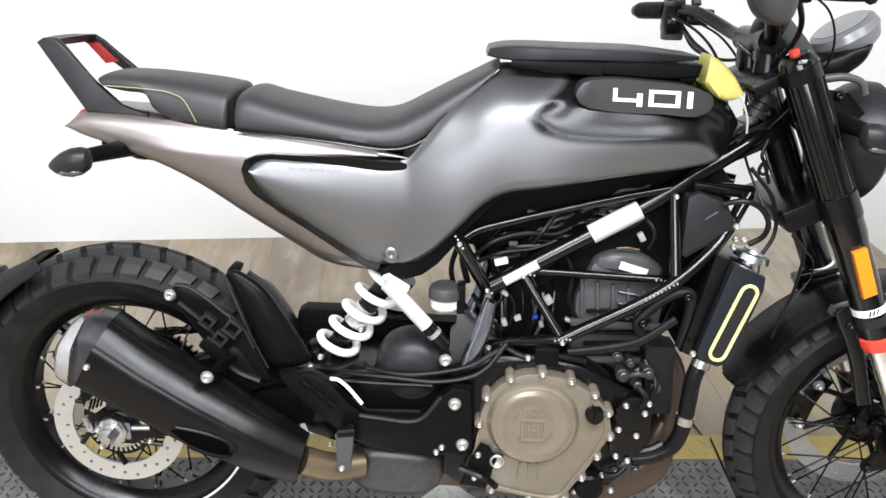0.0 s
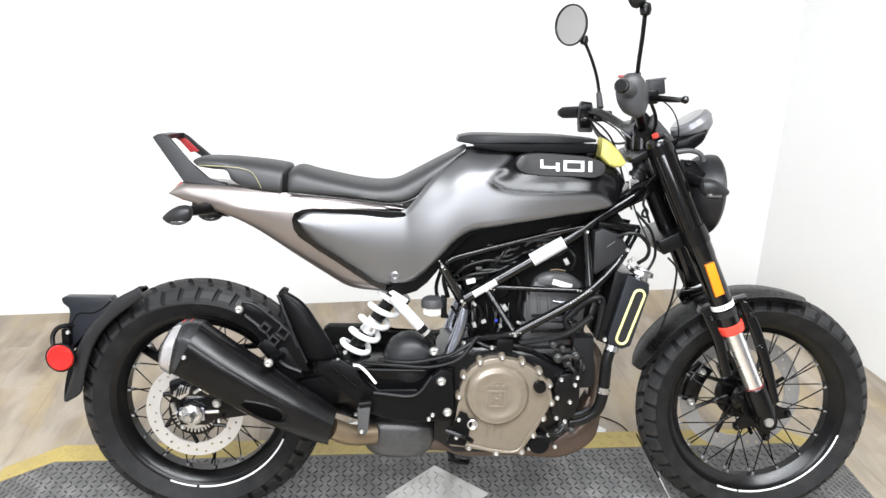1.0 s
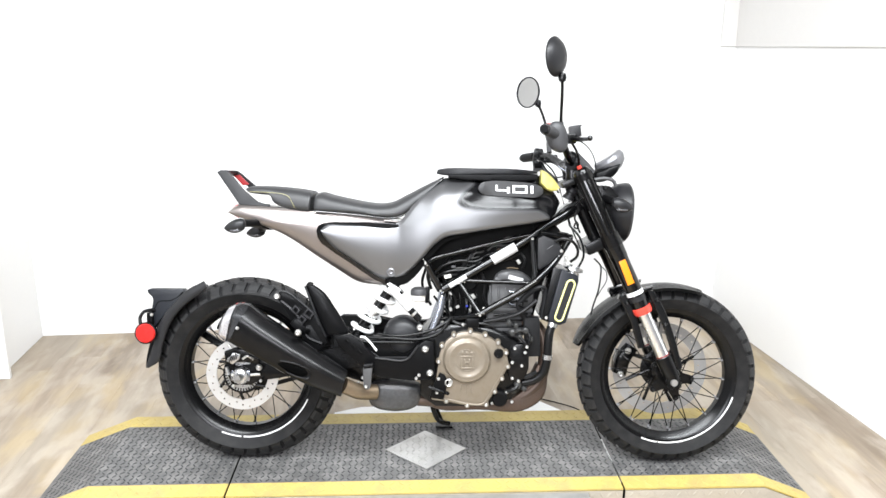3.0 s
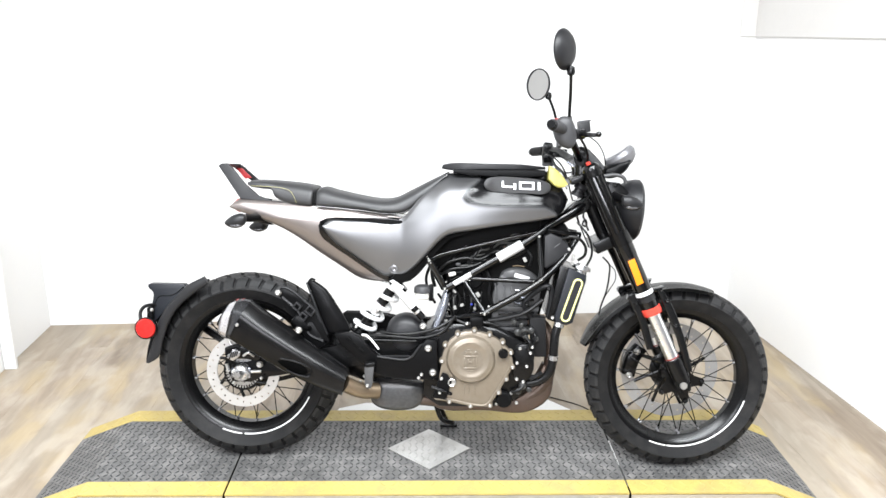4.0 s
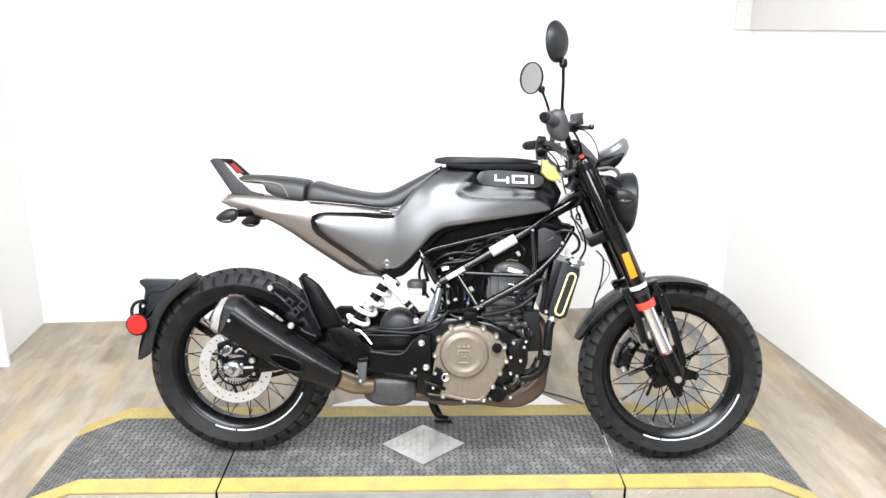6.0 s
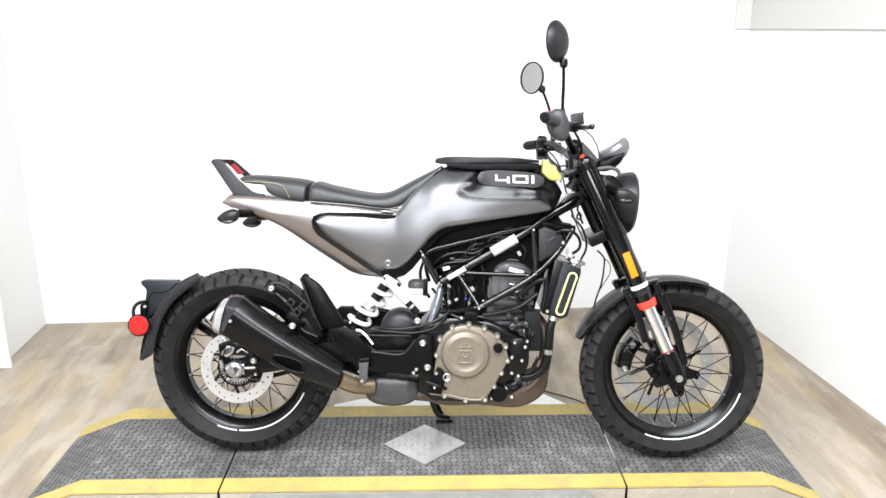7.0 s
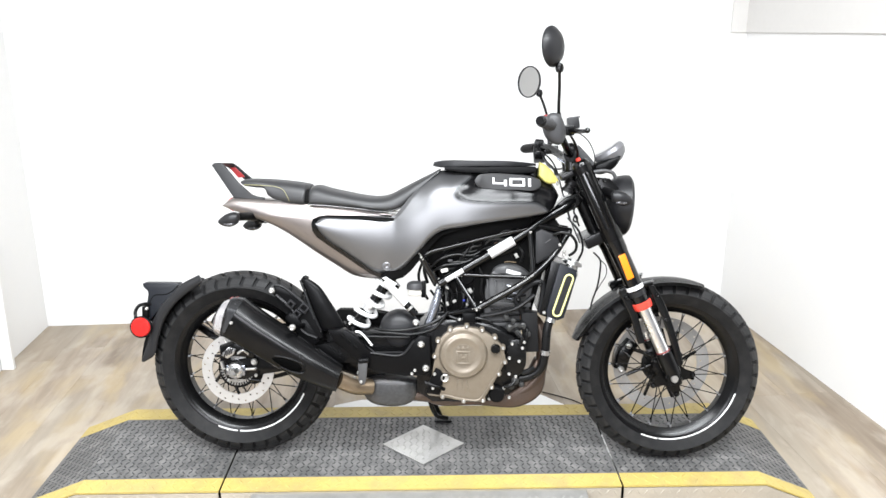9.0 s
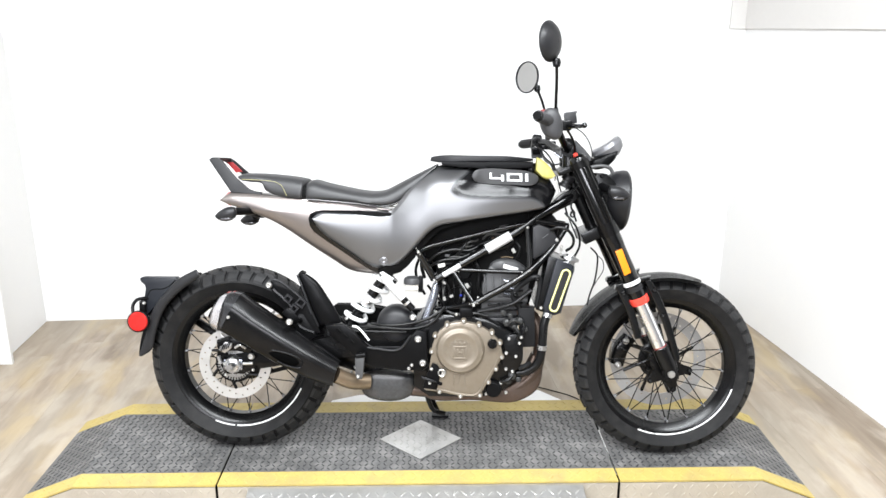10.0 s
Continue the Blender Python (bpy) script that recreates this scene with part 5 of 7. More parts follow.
# round display
dash = part("display", lathe([(0.0001, 0.016), (0.042, 0.016), (0.048, 0.012), (0.052, 0.0), (0.046, -0.020), (0.026, -0.036), (0.0001, -0.038)], "z", 40, closed=False), DASH, bike, "round grey instrument display")
dash.matrix_basis = Matrix.Translation((1.174, 0, 0.984)) @ Matrix.Rotation(radians(4), 4, "X") @ Matrix.Rotation(radians(-33), 4, "Y")
part("screen", lathe([(0.0001, 0.0175), (0.040, 0.0170), (0.041, 0.0160)], "z", 40, closed=False), GLASS, dash, "dark glass screen")
part("display_bracket", loft([(1.112, 0.922), (1.140, 0.914), (1.165, 0.920), (1.198, 0.946)], [(1.116, 0.948), (1.145, 0.958), (1.172, 0.972), (1.212, 0.982)], [0.034, 0.040, 0.036], 16, 3.0, 24, y=-0.012, round_ends=0.15), PLASTIC, bike, "dark display bracket")

# handlebar
bars = part("handlebar", tube([(0.926, -0.335, 1.063), (0.962, -0.245, 1.056), (0.995, -0.165, 1.040), (1.032, -0.085, 0.988), (1.045, -0.045, 0.974), (1.045, 0.065, 0.970), (1.040, 0.115, 0.975), (1.000, 0.225, 1.006), (0.967, 0.310, 1.006), (0.930, 0.393, 1.003)], 0.0112, 70, 14), BLACK, bike, "black tapered handlebar")
GRIPS = {-1: ((0.930, -0.320, 1.062), (0.968, -0.232, 1.055)), 1: ((0.933, 0.385, 1.003), (0.968, 0.306, 1.006))}
GRIP_LIGHT = (0.972, 0.262, 0.990)
for s in (-1, 1):
    e, i = Vector(GRIPS[s][0]), Vector(GRIPS[s][1])
    d = (i - e).normalized()
    part("bar_clamp", box((0.030, 0.024, 0.044), (1.045, s * 0.040 + 0.010, 0.962), 0.006), BLACK, bars)
    grip = part("grip", tube([e, i], (0.0160, 0.0158), 12, 20), HOUSING if s < 0 else PLASTIC, bars, "ribbed rubber grip")
    for k in range(7):
        part("grip_rib", tube([e + d * (0.012 + 0.011 * k), e + d * (0.016 + 0.011 * k)], 0.0165, seg=20), HOUSING if s < 0 else PLASTIC, grip)
    part("bar_end", tube([e - d * 0.016, e - d * 0.004, e + d * 0.002], (0.0115, 0.0150), 8, 18), PLASTIC if s < 0 else BLACK, bars)
    c = i + d * 0.016
    if s < 0:
        part("switch_housing", loft([(c.x - 0.034, c.z - 0.030), (c.x + 0.004, c.z - 0.052), (c.x + 0.036, c.z - 0.058)], [(c.x - 0.030, c.z + 0.034), (c.x + 0.004, c.z + 0.038), (c.x + 0.034, c.z + 0.022)], [0.022, 0.027, 0.022], 16, 3.6, 28, y=c.y, round_ends=0.35), HOUSING, bars, "grey switch housing")
    else:
        part("switch_housing", loft([(c.x - 0.020, c.z - 0.044), (c.x + 0.020, c.z - 0.042)], [(c.x - 0.016, c.z + 0.030), (c.x + 0.022, c.z + 0.026)], 0.026, 12, 5.0, 26, y=c.y, round_ends=0.2), PLASTIC, bars, "black switch housing")
        for dx, dz in ((-0.010, 0.012), (0.008, -0.004), (-0.006, -0.020)):
            part("switch", box((0.014, 0.012, 0.010), (c.x + dx, c.y - 0.027, c.z + dz), 0.003), GREYPLASTIC, bars)
    if s > 0:
        part("switch_block", box((0.040, 0.026, 0.030), (c.x + 0.004, c.y + s * 0.002, c.z - 0.040), 0.006), HOUSING, bars)
    part("perch", box((0.050, 0.034, 0.030), (c.x + 0.040, c.y - s * 0.040, c.z - 0.010), 0.006), BLACK, bars)
    p = c + Vector((0.044, -s * 0.035, -0.012))
    part("lever", tube([p, p + Vector((0.024, s * 0.030, -0.002)), p + Vector((0.038, s * 0.085, -0.004)), p + Vector((0.040, s * 0.125, -0.004))], (0.0080, 0.0050), 24, 10), BLACK, bars, "black hand lever")
    q = p + Vector((0.040, s * 0.128, -0.004))
    part("lever_ball", lathe([(0.0001, 0.0085), (0.006, 0.006), (0.0085, 0), (0.006, -0.006), (0.0001, -0.0085)], "z", 14, q, closed=False), BLACK, bars)
part("lit_switch", lathe([(0.0001, -0.0035), (0.0035, -0.0025), (0.0042, 0.0), (0.0001, 0.0)], "y", 12, GRIP_LIGHT, closed=False), CONNECT, bars, "small pale switch button")
part("brake_reservoir", box((0.034, 0.036, 0.032), (1.036, -0.172, 1.064), 0.004, Matrix.Rotation(radians(-8), 4, "Y")), GREYPLASTIC, bars, "square grey brake fluid reservoir")
part("reservoir_lid", box((0.036, 0.038, 0.005), (1.0362, -0.172, 1.0805), 0.002, Matrix.Rotation(radians(-8), 4, "Y")), HOUSING, bars)
part("starter_button", box((0.012, 0.010, 0.006), (0.952, -0.214, 1.084), 0.002), DULLRED, bars)


def mirror(s, cx, cy, cz, stem, n):
    """A round bar mirror whose glass looks along n."""
    n = Vector(n).normalized()
    z = Vector((0, 0, 1))
    a = z.cross(n).normalized()
    m = Matrix((a, n.cross(a), n)).transposed().to_4x4()
    m.translation = (cx, cy, cz)
    ob = part("mirror", tube(stem, 0.0048, 26, 10), BLACK, bike, "round black bar-mounted mirror")
    shell = part("mirror_shell", lathe([(0.0001, -0.026), (0.022, -0.023), (0.044, -0.012), (0.0565, 0.0), (0.0578, 0.004), (0.0565, 0.0085), (0.0540, 0.0085), (0.0525, 0.0050)], "z", 40, closed=False), GREYPLASTIC, ob)
    shell.matrix_basis = m
    g = part("mirror_glass", lathe([(0.0001, 0.0052), (0.0528, 0.0046), (0.0530, 0.0040), (0.0001, 0.0020)], "z", 40, closed=False), MIRROR, ob, "round mirror glass")
    g.matrix_basis = m
    part("mirror_joint", lathe([(0.0001, -0.014), (0.010, -0.010), (0.0125, 0), (0.010, 0.012), (0.0001, 0.016)], "z", 16, stem[-1], closed=False), BLACK, ob)
    part("mirror_base", tube([stem[0], Vector(stem[0]) + (Vector(stem[1]) - Vector(stem[0])) * 0.55], (0.0095, 0.0075), 6, 12), HOUSING, ob)
    return ob


mirror(-1, 0.966, -0.262, 1.273, [(0.992, -0.185, 1.072), (0.990, -0.200, 1.110), (0.988, -0.228, 1.165), (0.984, -0.255, 1.214)], (-0.84, 0.543, 0.0))
mirror(1, 0.949, 0.398, 1.245, [(1.014, 0.275, 1.018), (1.010, 0.310, 1.090), (1.001, 0.350, 1.145), (0.983, 0.388, 1.203)], (-0.755, -0.656, 0.0))

# cables at the steering head
for pts, r in (
    ([(1.030, -0.165, 1.050), (1.080, -0.15, 1.020), (1.112, -0.11, 0.960), (1.100, -0.07, 0.90), (1.060, -0.05, 0.84)], 0.0017),
    ([(1.00, 0.26, 0.995), (1.040, 0.16, 0.96), (1.06, 0.08, 0.90), (1.05, 0.02, 0.80), (1.08, -0.05, 0.70)], 0.0022),
    ([(1.04, -0.06, 0.78), (1.075, -0.075, 0.735), (1.085, -0.08, 0.68), (1.066, -0.085, 0.640)], 0.0034),
    ([(1.122, -0.060, 0.672), (1.143, -0.060, 0.649), (1.144, -0.060, 0.613), (1.137, -0.060, 0.565), (1.122, -0.060, 0.518), (1.116, -0.060, 0.489)], 0.0026),
    ([(1.143, -0.060, 0.649), (1.161, -0.060, 0.631), (1.164, -0.060, 0.604), (1.145, -0.060, 0.568), (1.135, -0.060, 0.550)], 0.0014),
    ([(0.96, 0.25, 1.00), (1.0, 0.18, 0.97), (1.02, 0.12, 0.93), (1.04, 0.09, 0.85), (1.06, 0.06, 0.77)], 0.0026),
    ([(1.020, -0.190, 1.040), (1.050, -0.14, 1.000), (1.062, -0.08, 0.965), (1.050, -0.04, 0.930)], 0.0040),
    ([(0.985, 0.270, 0.985), (0.995, 0.20, 0.955), (1.015, 0.12, 0.925), (1.020, 0.06, 0.88)], 0.0042),
    ([(1.010, 0.250, 1.000), (1.040, 0.17, 0.985), (1.052, 0.10, 0.955), (1.040, 0.04, 0.91)], 0.0036),
    ([(0.990, 0.290, 0.990), (1.000, 0.22, 0.945), (1.030, 0.12, 0.930), (1.050, 0.03, 0.945)], 0.0030),
):
    part("cable", tube(pts, r, 36, 8), HOSE, bike)
mount = part("bar_mount", tube([(1.045, -0.052, 0.973), (1.045, 0.072, 0.970)], 0.0205, seg=24), BLACK, bike, "black handlebar mount")
for y in (-0.030, 0.050):
    part("riser", tube([(1.045, y, 0.966), (1.050, y, 0.950), (1.052, y, 0.925)], (0.017, 0.021), 10, 20), BLACK, mount)
part("mount_cover", loft([(1.024, 0.966), (1.048, 0.944), (1.078, 0.950)], [(1.030, 1.006), (1.052, 1.014), (1.080, 0.992)], [0.026, 0.032, 0.026], 12, 2.6, 22, y=-0.012, round_ends=0.2), PLASTIC, mount)
part("mount_arm", loft([(1.056, 0.975), (1.082, 0.952), (1.106, 0.938)], [(1.070, 1.006), (1.098, 0.978), (1.122, 0.950)], 0.012, 10, 3.0, 18, y=-0.042), HOUSING, mount)
part("adjuster_rod", tube([(1.010, 0.0, 0.966), (1.052, -0.004, 0.935)], 0.0034, seg=10), ALU, mount)


# ---- frame, engine, exhaust, rear suspension ----
def frame_tube(pts, r, label=""):
    for s in (-1, 1):
        part("frame_tube", tube([(x, s * y, z) for x, y, z in pts], r, 8 * len(pts), 14, smooth=len(pts) > 2), GLOSS, bike, label)


frame_tube([(0.637, 0.072, 0.567), (0.688, 0.072, 0.5976), (0.7985, 0.070, 0.6639), (0.872, 0.068, 0.708), (0.916, 0.065, 0.737), (0.962, 0.060, 0.771), (1.024, 0.045, 0.808), (1.072, 0.025, 0.838)], 0.0142, "glossy black main frame tube")
frame_tube([(0.588, 0.112, 0.659), (0.606, 0.100, 0.669), (0.681, 0.085, 0.689), (0.834, 0.078, 0.728), (0.916, 0.070, 0.745)], 0.0068)
frame_tube([(0.586, 0.122, 0.661), (0.632, 0.078, 0.569)], 0.0110)
frame_tube([(0.640, 0.082, 0.468), (0.757, 0.115, 0.497)], 0.0105)
frame_tube([(0.757, 0.116, 0.497), (0.932, 0.112, 0.604), (0.990, 0.096, 0.660), (1.045, 0.052, 0.735)], 0.0105)
frame_tube([(0.692, 0.076, 0.594), (0.758, 0.114, 0.499)], 0.0080)
frame_tube([(0.700, 0.072, 0.599), (0.932, 0.074, 0.592)], 0.0070)
frame_tube([(0.923, 0.072, 0.736), (0.932, 0.108, 0.602)], 0.0100)
frame_tube([(0.945, 0.078, 0.752), (1.052, 0.040, 0.736)], 0.0110)
sleeve = part("frame_sleeve", tube([(0.642, -0.0721, 0.5700), (0.872, -0.0682, 0.7080)], 0.0150, seg=20), GLOSS, bike, "black protective sleeve with white bands")
for a, b, r in (((0.662, -0.0800, 0.5822), (0.715, -0.0790, 0.6140), 0.0092), ((0.798, -0.0695, 0.6638), (0.872, -0.0682, 0.7080), 0.0160)):
    part("white_band", tube([a, b], r, seg=20), TAPE, sleeve, "white wrapped band")
# bright zinc heads put in for the glints at the tube joints
GLINT = bolt_mesh("joint_glint", 0.0034, 0.005, ZINC)
bolts(bike, [(0.634, -0.087, 0.568), (0.692, -0.085, 0.594), (0.758, -0.127, 0.497), (0.641, -0.093, 0.468), (0.923, -0.083, 0.735), (0.587, -0.133, 0.660)], GLINT)
# weld beads, zinc-bright so that their glints are in the colour
BEAD = bolt_mesh("weld_bead", 0.0016, 0.0024, ZINC)
for (x0, z0), (x1, z1), y, count in (((0.884, 0.576), (0.930, 0.605), -0.124, 9), ((0.908, 0.594), (0.930, 0.592), -0.081, 4), ((0.690, 0.600), (0.710, 0.594), -0.083, 4), ((0.624, 0.574), (0.642, 0.562), -0.087, 4), ((0.746, 0.500), (0.770, 0.503), -0.126, 5), ((0.634, 0.476), (0.643, 0.460), -0.092, 3), ((0.580, 0.672), (0.592, 0.652), -0.132, 4)):
    for k in range(count):
        u = k / (count - 1)
        piece("weld_bead", BEAD, bike, Matrix.Translation((x0 + (x1 - x0) * u, y, z0 + (z1 - z0) * u + 0.001 * (k % 2))))
for s in (-1, 1):
    part("pivot_casting", loft([(0.631, 0.560), (0.616, 0.508), (0.603, 0.474), (0.592, 0.440)], [(0.650, 0.552), (0.644, 0.503), (0.635, 0.472), (0.627, 0.444)], [0.010, 0.014, 0.016, 0.018], 18, 2.1, 24, y=s * 0.104), ALU, bike, "grey cast swingarm pivot bracket")

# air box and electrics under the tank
# added black backing plate, stands in for the dark depth of the bay
part("engine_bay_backing", plate([(0.600, 0.700), (0.66, 0.728), (0.90, 0.790), (0.985, 0.800), (1.03, 0.74), (1.005, 0.655), (0.955, 0.60), (0.935, 0.48), (0.80, 0.44), (0.655, 0.46), (0.645, 0.52), (0.655, 0.57), (0.625, 0.62)], -0.040, 0.060, 0.01), DARK, bike, "added black backing for the dark depth of the engine bay")
part("air_box", plate([(0.938, 0.737), (0.956, 0.746), (1.001, 0.729), (1.022, 0.690), (0.946, 0.636), (0.938, 0.643)], -0.096, 0.096, 0.008), GREYPLASTIC, bike, "dark grey air box panel")
part("wiring", tube([(0.992, -0.100, 0.730), (1.020, -0.110, 0.738), (1.047, -0.110, 0.727), (1.062, -0.108, 0.704), (1.060, -0.10, 0.680), (1.041, -0.095, 0.664)], 0.0045, 26, 8), HOSE, bike)
part("air_box_rib", tube([(0.968, -0.097, 0.703), (0.986, -0.097, 0.716)], 0.0015, seg=5), HOUSING, bike)
# plain black slab that fills the space under the tank
part("under_tank_infill", plate([(0.57, 0.69), (0.60, 0.735), (0.93, 0.795), (0.93, 0.745), (0.70, 0.66), (0.66, 0.62), (0.60, 0.63)], -0.045, 0.045, 0.01), DARK, bike)
part("throttle_body", lathe([(0.0001, -0.05), (0.030, -0.05), (0.034, -0.044), (0.034, 0.044), (0.030, 0.05), (0.0001, 0.05)], seg=24, centre=(0.72, 0, 0.595), closed=False), PLASTIC, bike)
part("ecu_box", box((0.075, 0.09, 0.060), (0.705, 0.0, 0.570), 0.006, Matrix.Rotation(radians(-18), 4, "Y")), PLASTIC, bike)
BAY = (0.002, 0.042, -0.006)
rnd = random.Random(7)
for pts, r in (
    ([(0.60, -0.10, 0.610), (0.635, -0.112, 0.650), (0.69, -0.11, 0.668), (0.74, -0.10, 0.665), (0.79, -0.09, 0.690)], 0.0042),
    ([(0.60, -0.09, 0.60), (0.65, -0.110, 0.632), (0.71, -0.10, 0.640), (0.76, -0.09, 0.660)], 0.0036),
    ([(0.63, -0.08, 0.64), (0.67, -0.100, 0.685), (0.72, -0.09, 0.690), (0.76, -0.08, 0.715)], 0.0050),
    ([(0.69, -0.09, 0.62), (0.715, -0.105, 0.665), (0.74, -0.10, 0.70)], 0.0045),
    ([(0.61, -0.09, 0.55), (0.63, -0.118, 0.53), (0.655, -0.115, 0.50), (0.66, -0.10, 0.47)], 0.0040),
    ([(0.60, -0.08, 0.66), (0.590, -0.10, 0.62), (0.600, -0.10, 0.575)], 0.0055),
    ([(0.585, -0.09, 0.645), (0.572, -0.10, 0.600), (0.582, -0.09, 0.555), (0.60, -0.08, 0.52)], 0.0045),
    ([(0.66, -0.11, 0.575), (0.680, -0.112, 0.540), (0.672, -0.105, 0.50)], 0.0030),
    ([(0.80, -0.085, 0.700), (0.84, -0.09, 0.690), (0.87, -0.08, 0.660)], 0.0040),
    ([(0.88, -0.09, 0.700), (0.90, -0.105, 0.672), (0.893, -0.10, 0.645)], 0.0040),
):
    part("wiring", tube(pts, r, 26, 8), HOSE, bike, at=BAY)
LEAD = material("grey_braided_lead", (0.06, 0.06, 0.058), 0.38, var=0.3, size=0.002, bump=0.2)
for k in range(16):
    x, z = 0.615 + 0.013 * k + rnd.uniform(-0.01, 0.01), 0.640 + 0.0042 * k + rnd.uniform(-0.025, 0.02)
    dx, dz = rnd.uniform(0.05, 0.10), rnd.uniform(-0.005, 0.045)
    part("wiring", tube([(x, -0.075, z - 0.02), (x + dx * 0.3, -0.096 - rnd.uniform(0, 0.012), z + dz * 0.6), (x + dx * 0.7, -0.094, z + dz * 0.7), (x + dx, -0.07, z + dz)], rnd.uniform(0.0018, 0.0040), 18, 7), LEAD if k % 3 == 0 else HOSE, bike, at=BAY)
for k in range(9):
    x, z = 0.650 + 0.012 * k + rnd.uniform(-0.008, 0.008), 0.530 + rnd.uniform(-0.03, 0.03)
    part("wiring", tube([(x, -0.085, z + 0.05), (x + rnd.uniform(-0.01, 0.015), -0.108, z + 0.01), (x + rnd.uniform(-0.015, 0.015), -0.10, z - 0.035)], rnd.uniform(0.0016, 0.0034), 14, 7), LEAD if k % 3 == 1 else HOSE, bike, at=BAY)
for x, y, z, w, h, a, mat in (
    (0.843, -0.085, 0.702, 0.050, 0.016, -20, CLIP), (0.815, -0.088, 0.706, 0.014, 0.016, 10, RUSTY), (0.880, -0.098, 0.665, 0.014, 0.022, 30, CLIP),
    (0.733, -0.110, 0.552, 0.024, 0.022, 35, CLIP), (0.716, -0.112, 0.523, 0.010, 0.008, 0, BLUE), (0.686, -0.112, 0.520, 0.016, 0.012, 25, CLIP),
    (0.664, -0.114, 0.512, 0.012, 0.018, 20, CLIP), (0.645, -0.114, 0.510, 0.014, 0.016, -25, CLIP), (0.726, -0.112, 0.510, 0.010, 0.014, 20, CLIP),
    (0.663, -0.108, 0.563, 0.018, 0.012, -35, CLIP), (0.775, -0.095, 0.512, 0.024, 0.010, -20, ZINC), (0.672, -0.104, 0.648, 0.020, 0.012, 0, HOUSING),
    (0.740, -0.095, 0.699, 0.010, 0.020, 25, HOUSING), (0.654, -0.106, 0.617, 0.030, 0.016, 15, SMOKE), (0.700, -0.100, 0.700, 0.022, 0.014, -12, HOUSING),
):
    part("connector", box((w * 0.75, 0.012, h * 0.7), (x, y, z), 0.0025, Matrix.Rotation(radians(-a), 4, "Y")), mat, bike, at=BAY)

# engine
crank = part("crankcase", plate([(0.570, 0.235), (0.575, 0.44), (0.64, 0.465), (0.74, 0.462), (0.80, 0.45), (0.905, 0.40), (0.905, 0.27), (0.86, 0.225), (0.78, 0.20), (0.62, 0.20)], -0.118, 0.118, 0.012), BLACK, bike, "black engine crankcase")
cyl = part("cylinder", plate([(0.772, 0.430), (0.776, 0.565), (0.800, 0.622), (0.880, 0.622), (0.930, 0.592), (0.912, 0.44), (0.86, 0.41)], -0.090, 0.090, 0.012), HEADCAST, bike, "dark cylinder and head")
cyl.location = (0.008, 0.034, -0.011)
for k in range(5):
    z = 0.455 + 0.020 * k
    part("cooling_rib", plate([(0.795, z), (0.905, z + 0.006), (0.905, z + 0.012), (0.795, z + 0.006)], -0.098, -0.088, 0.002), BLACK, cyl)
for k in range(3):
    part("head_stud", tube([(0.845, -0.094, 0.535 + 0.02 * k), (0.885, -0.094, 0.528 + 0.02 * k)], 0.003, seg=8), ALU, cyl)
for k in range(5):
    x = 0.786 + 0.026 * k
    part("head_rib", box((0.006, 0.008, 0.070), (x, -0.092, 0.560 - 0.004 * k), 0.002, Matrix.Rotation(radians(-4), 4, "Y")), HEADCAST, cyl)
part("head_flange", plate([(0.770, 0.512), (0.920, 0.508), (0.921, 0.520), (0.771, 0.524)], -0.100, -0.088, 0.002), HEADCAST, cyl)
part("base_flange", plate([(0.772, 0.446), (0.914, 0.448), (0.914, 0.458), (0.772, 0.456)], -0.104, -0.088, 0.002), HEADCAST, cyl)
cover = part("valve_cover", loft([(0.782, 0.608), (0.83, 0.606), (0.88, 0.600), (0.928, 0.588)], [(0.796, 0.632), (0.83, 0.646), (0.88, 0.642), (0.926, 0.612)], [0.085, 0.098, 0.098, 0.085], 16, 4.5, 28, round_ends=0.12), HEADCAST, bike, "dark grey valve cover with a white label")
cover.location = (0.009, 0.036, -0.013)
part("label_sticker", plate([(0.843, 0.631), (0.889, 0.618), (0.885, 0.606), (0.840, 0.618)], -0.1000, -0.0965, 0), TAPE, cover, "white label", smooth=False)
part("gasket_line", tube([(0.835, -0.094, 0.651), (0.850, -0.095, 0.653), (0.872, -0.094, 0.650)], 0.0018, 12, 6), BRASSY, cover)

case = part("clutch_case", plate([(0.604, 0.236), (0.612, 0.262), (0.628, 0.300), (0.632, 0.330), (0.628, 0.350), (0.631, 0.372), (0.640, 0.398), (0.656, 0.420), (0.677, 0.436), (0.699, 0.445), (0.721, 0.447), (0.760, 0.441), (0.791, 0.428), (0.815, 0.412), (0.833, 0.394), (0.844, 0.372), (0.849, 0.349), (0.843, 0.328), (0.828, 0.302), (0.804, 0.256), (0.782, 0.218), (0.772, 0.210), (0.721, 0.211), (0.659, 0.224), (0.612, 0.228)], -0.142, -0.110, 0.005), CASE, bike, "bronze painted engine side cover")
for x, z in ((0.640, 0.402), (0.677, 0.437), (0.728, 0.449), (0.775, 0.437), (0.815, 0.414), (0.840, 0.382), (0.846, 0.338), (0.828, 0.300), (0.806, 0.258), (0.780, 0.216), (0.720, 0.213), (0.655, 0.226), (0.630, 0.352)):
    part("bolt_boss", lathe([(0.0001, -0.1445), (0.0075, -0.1445), (0.0085, -0.143), (0.0085, -0.115), (0.0001, -0.115)], seg=14, centre=(x, 0, z), closed=False), CASE, case)
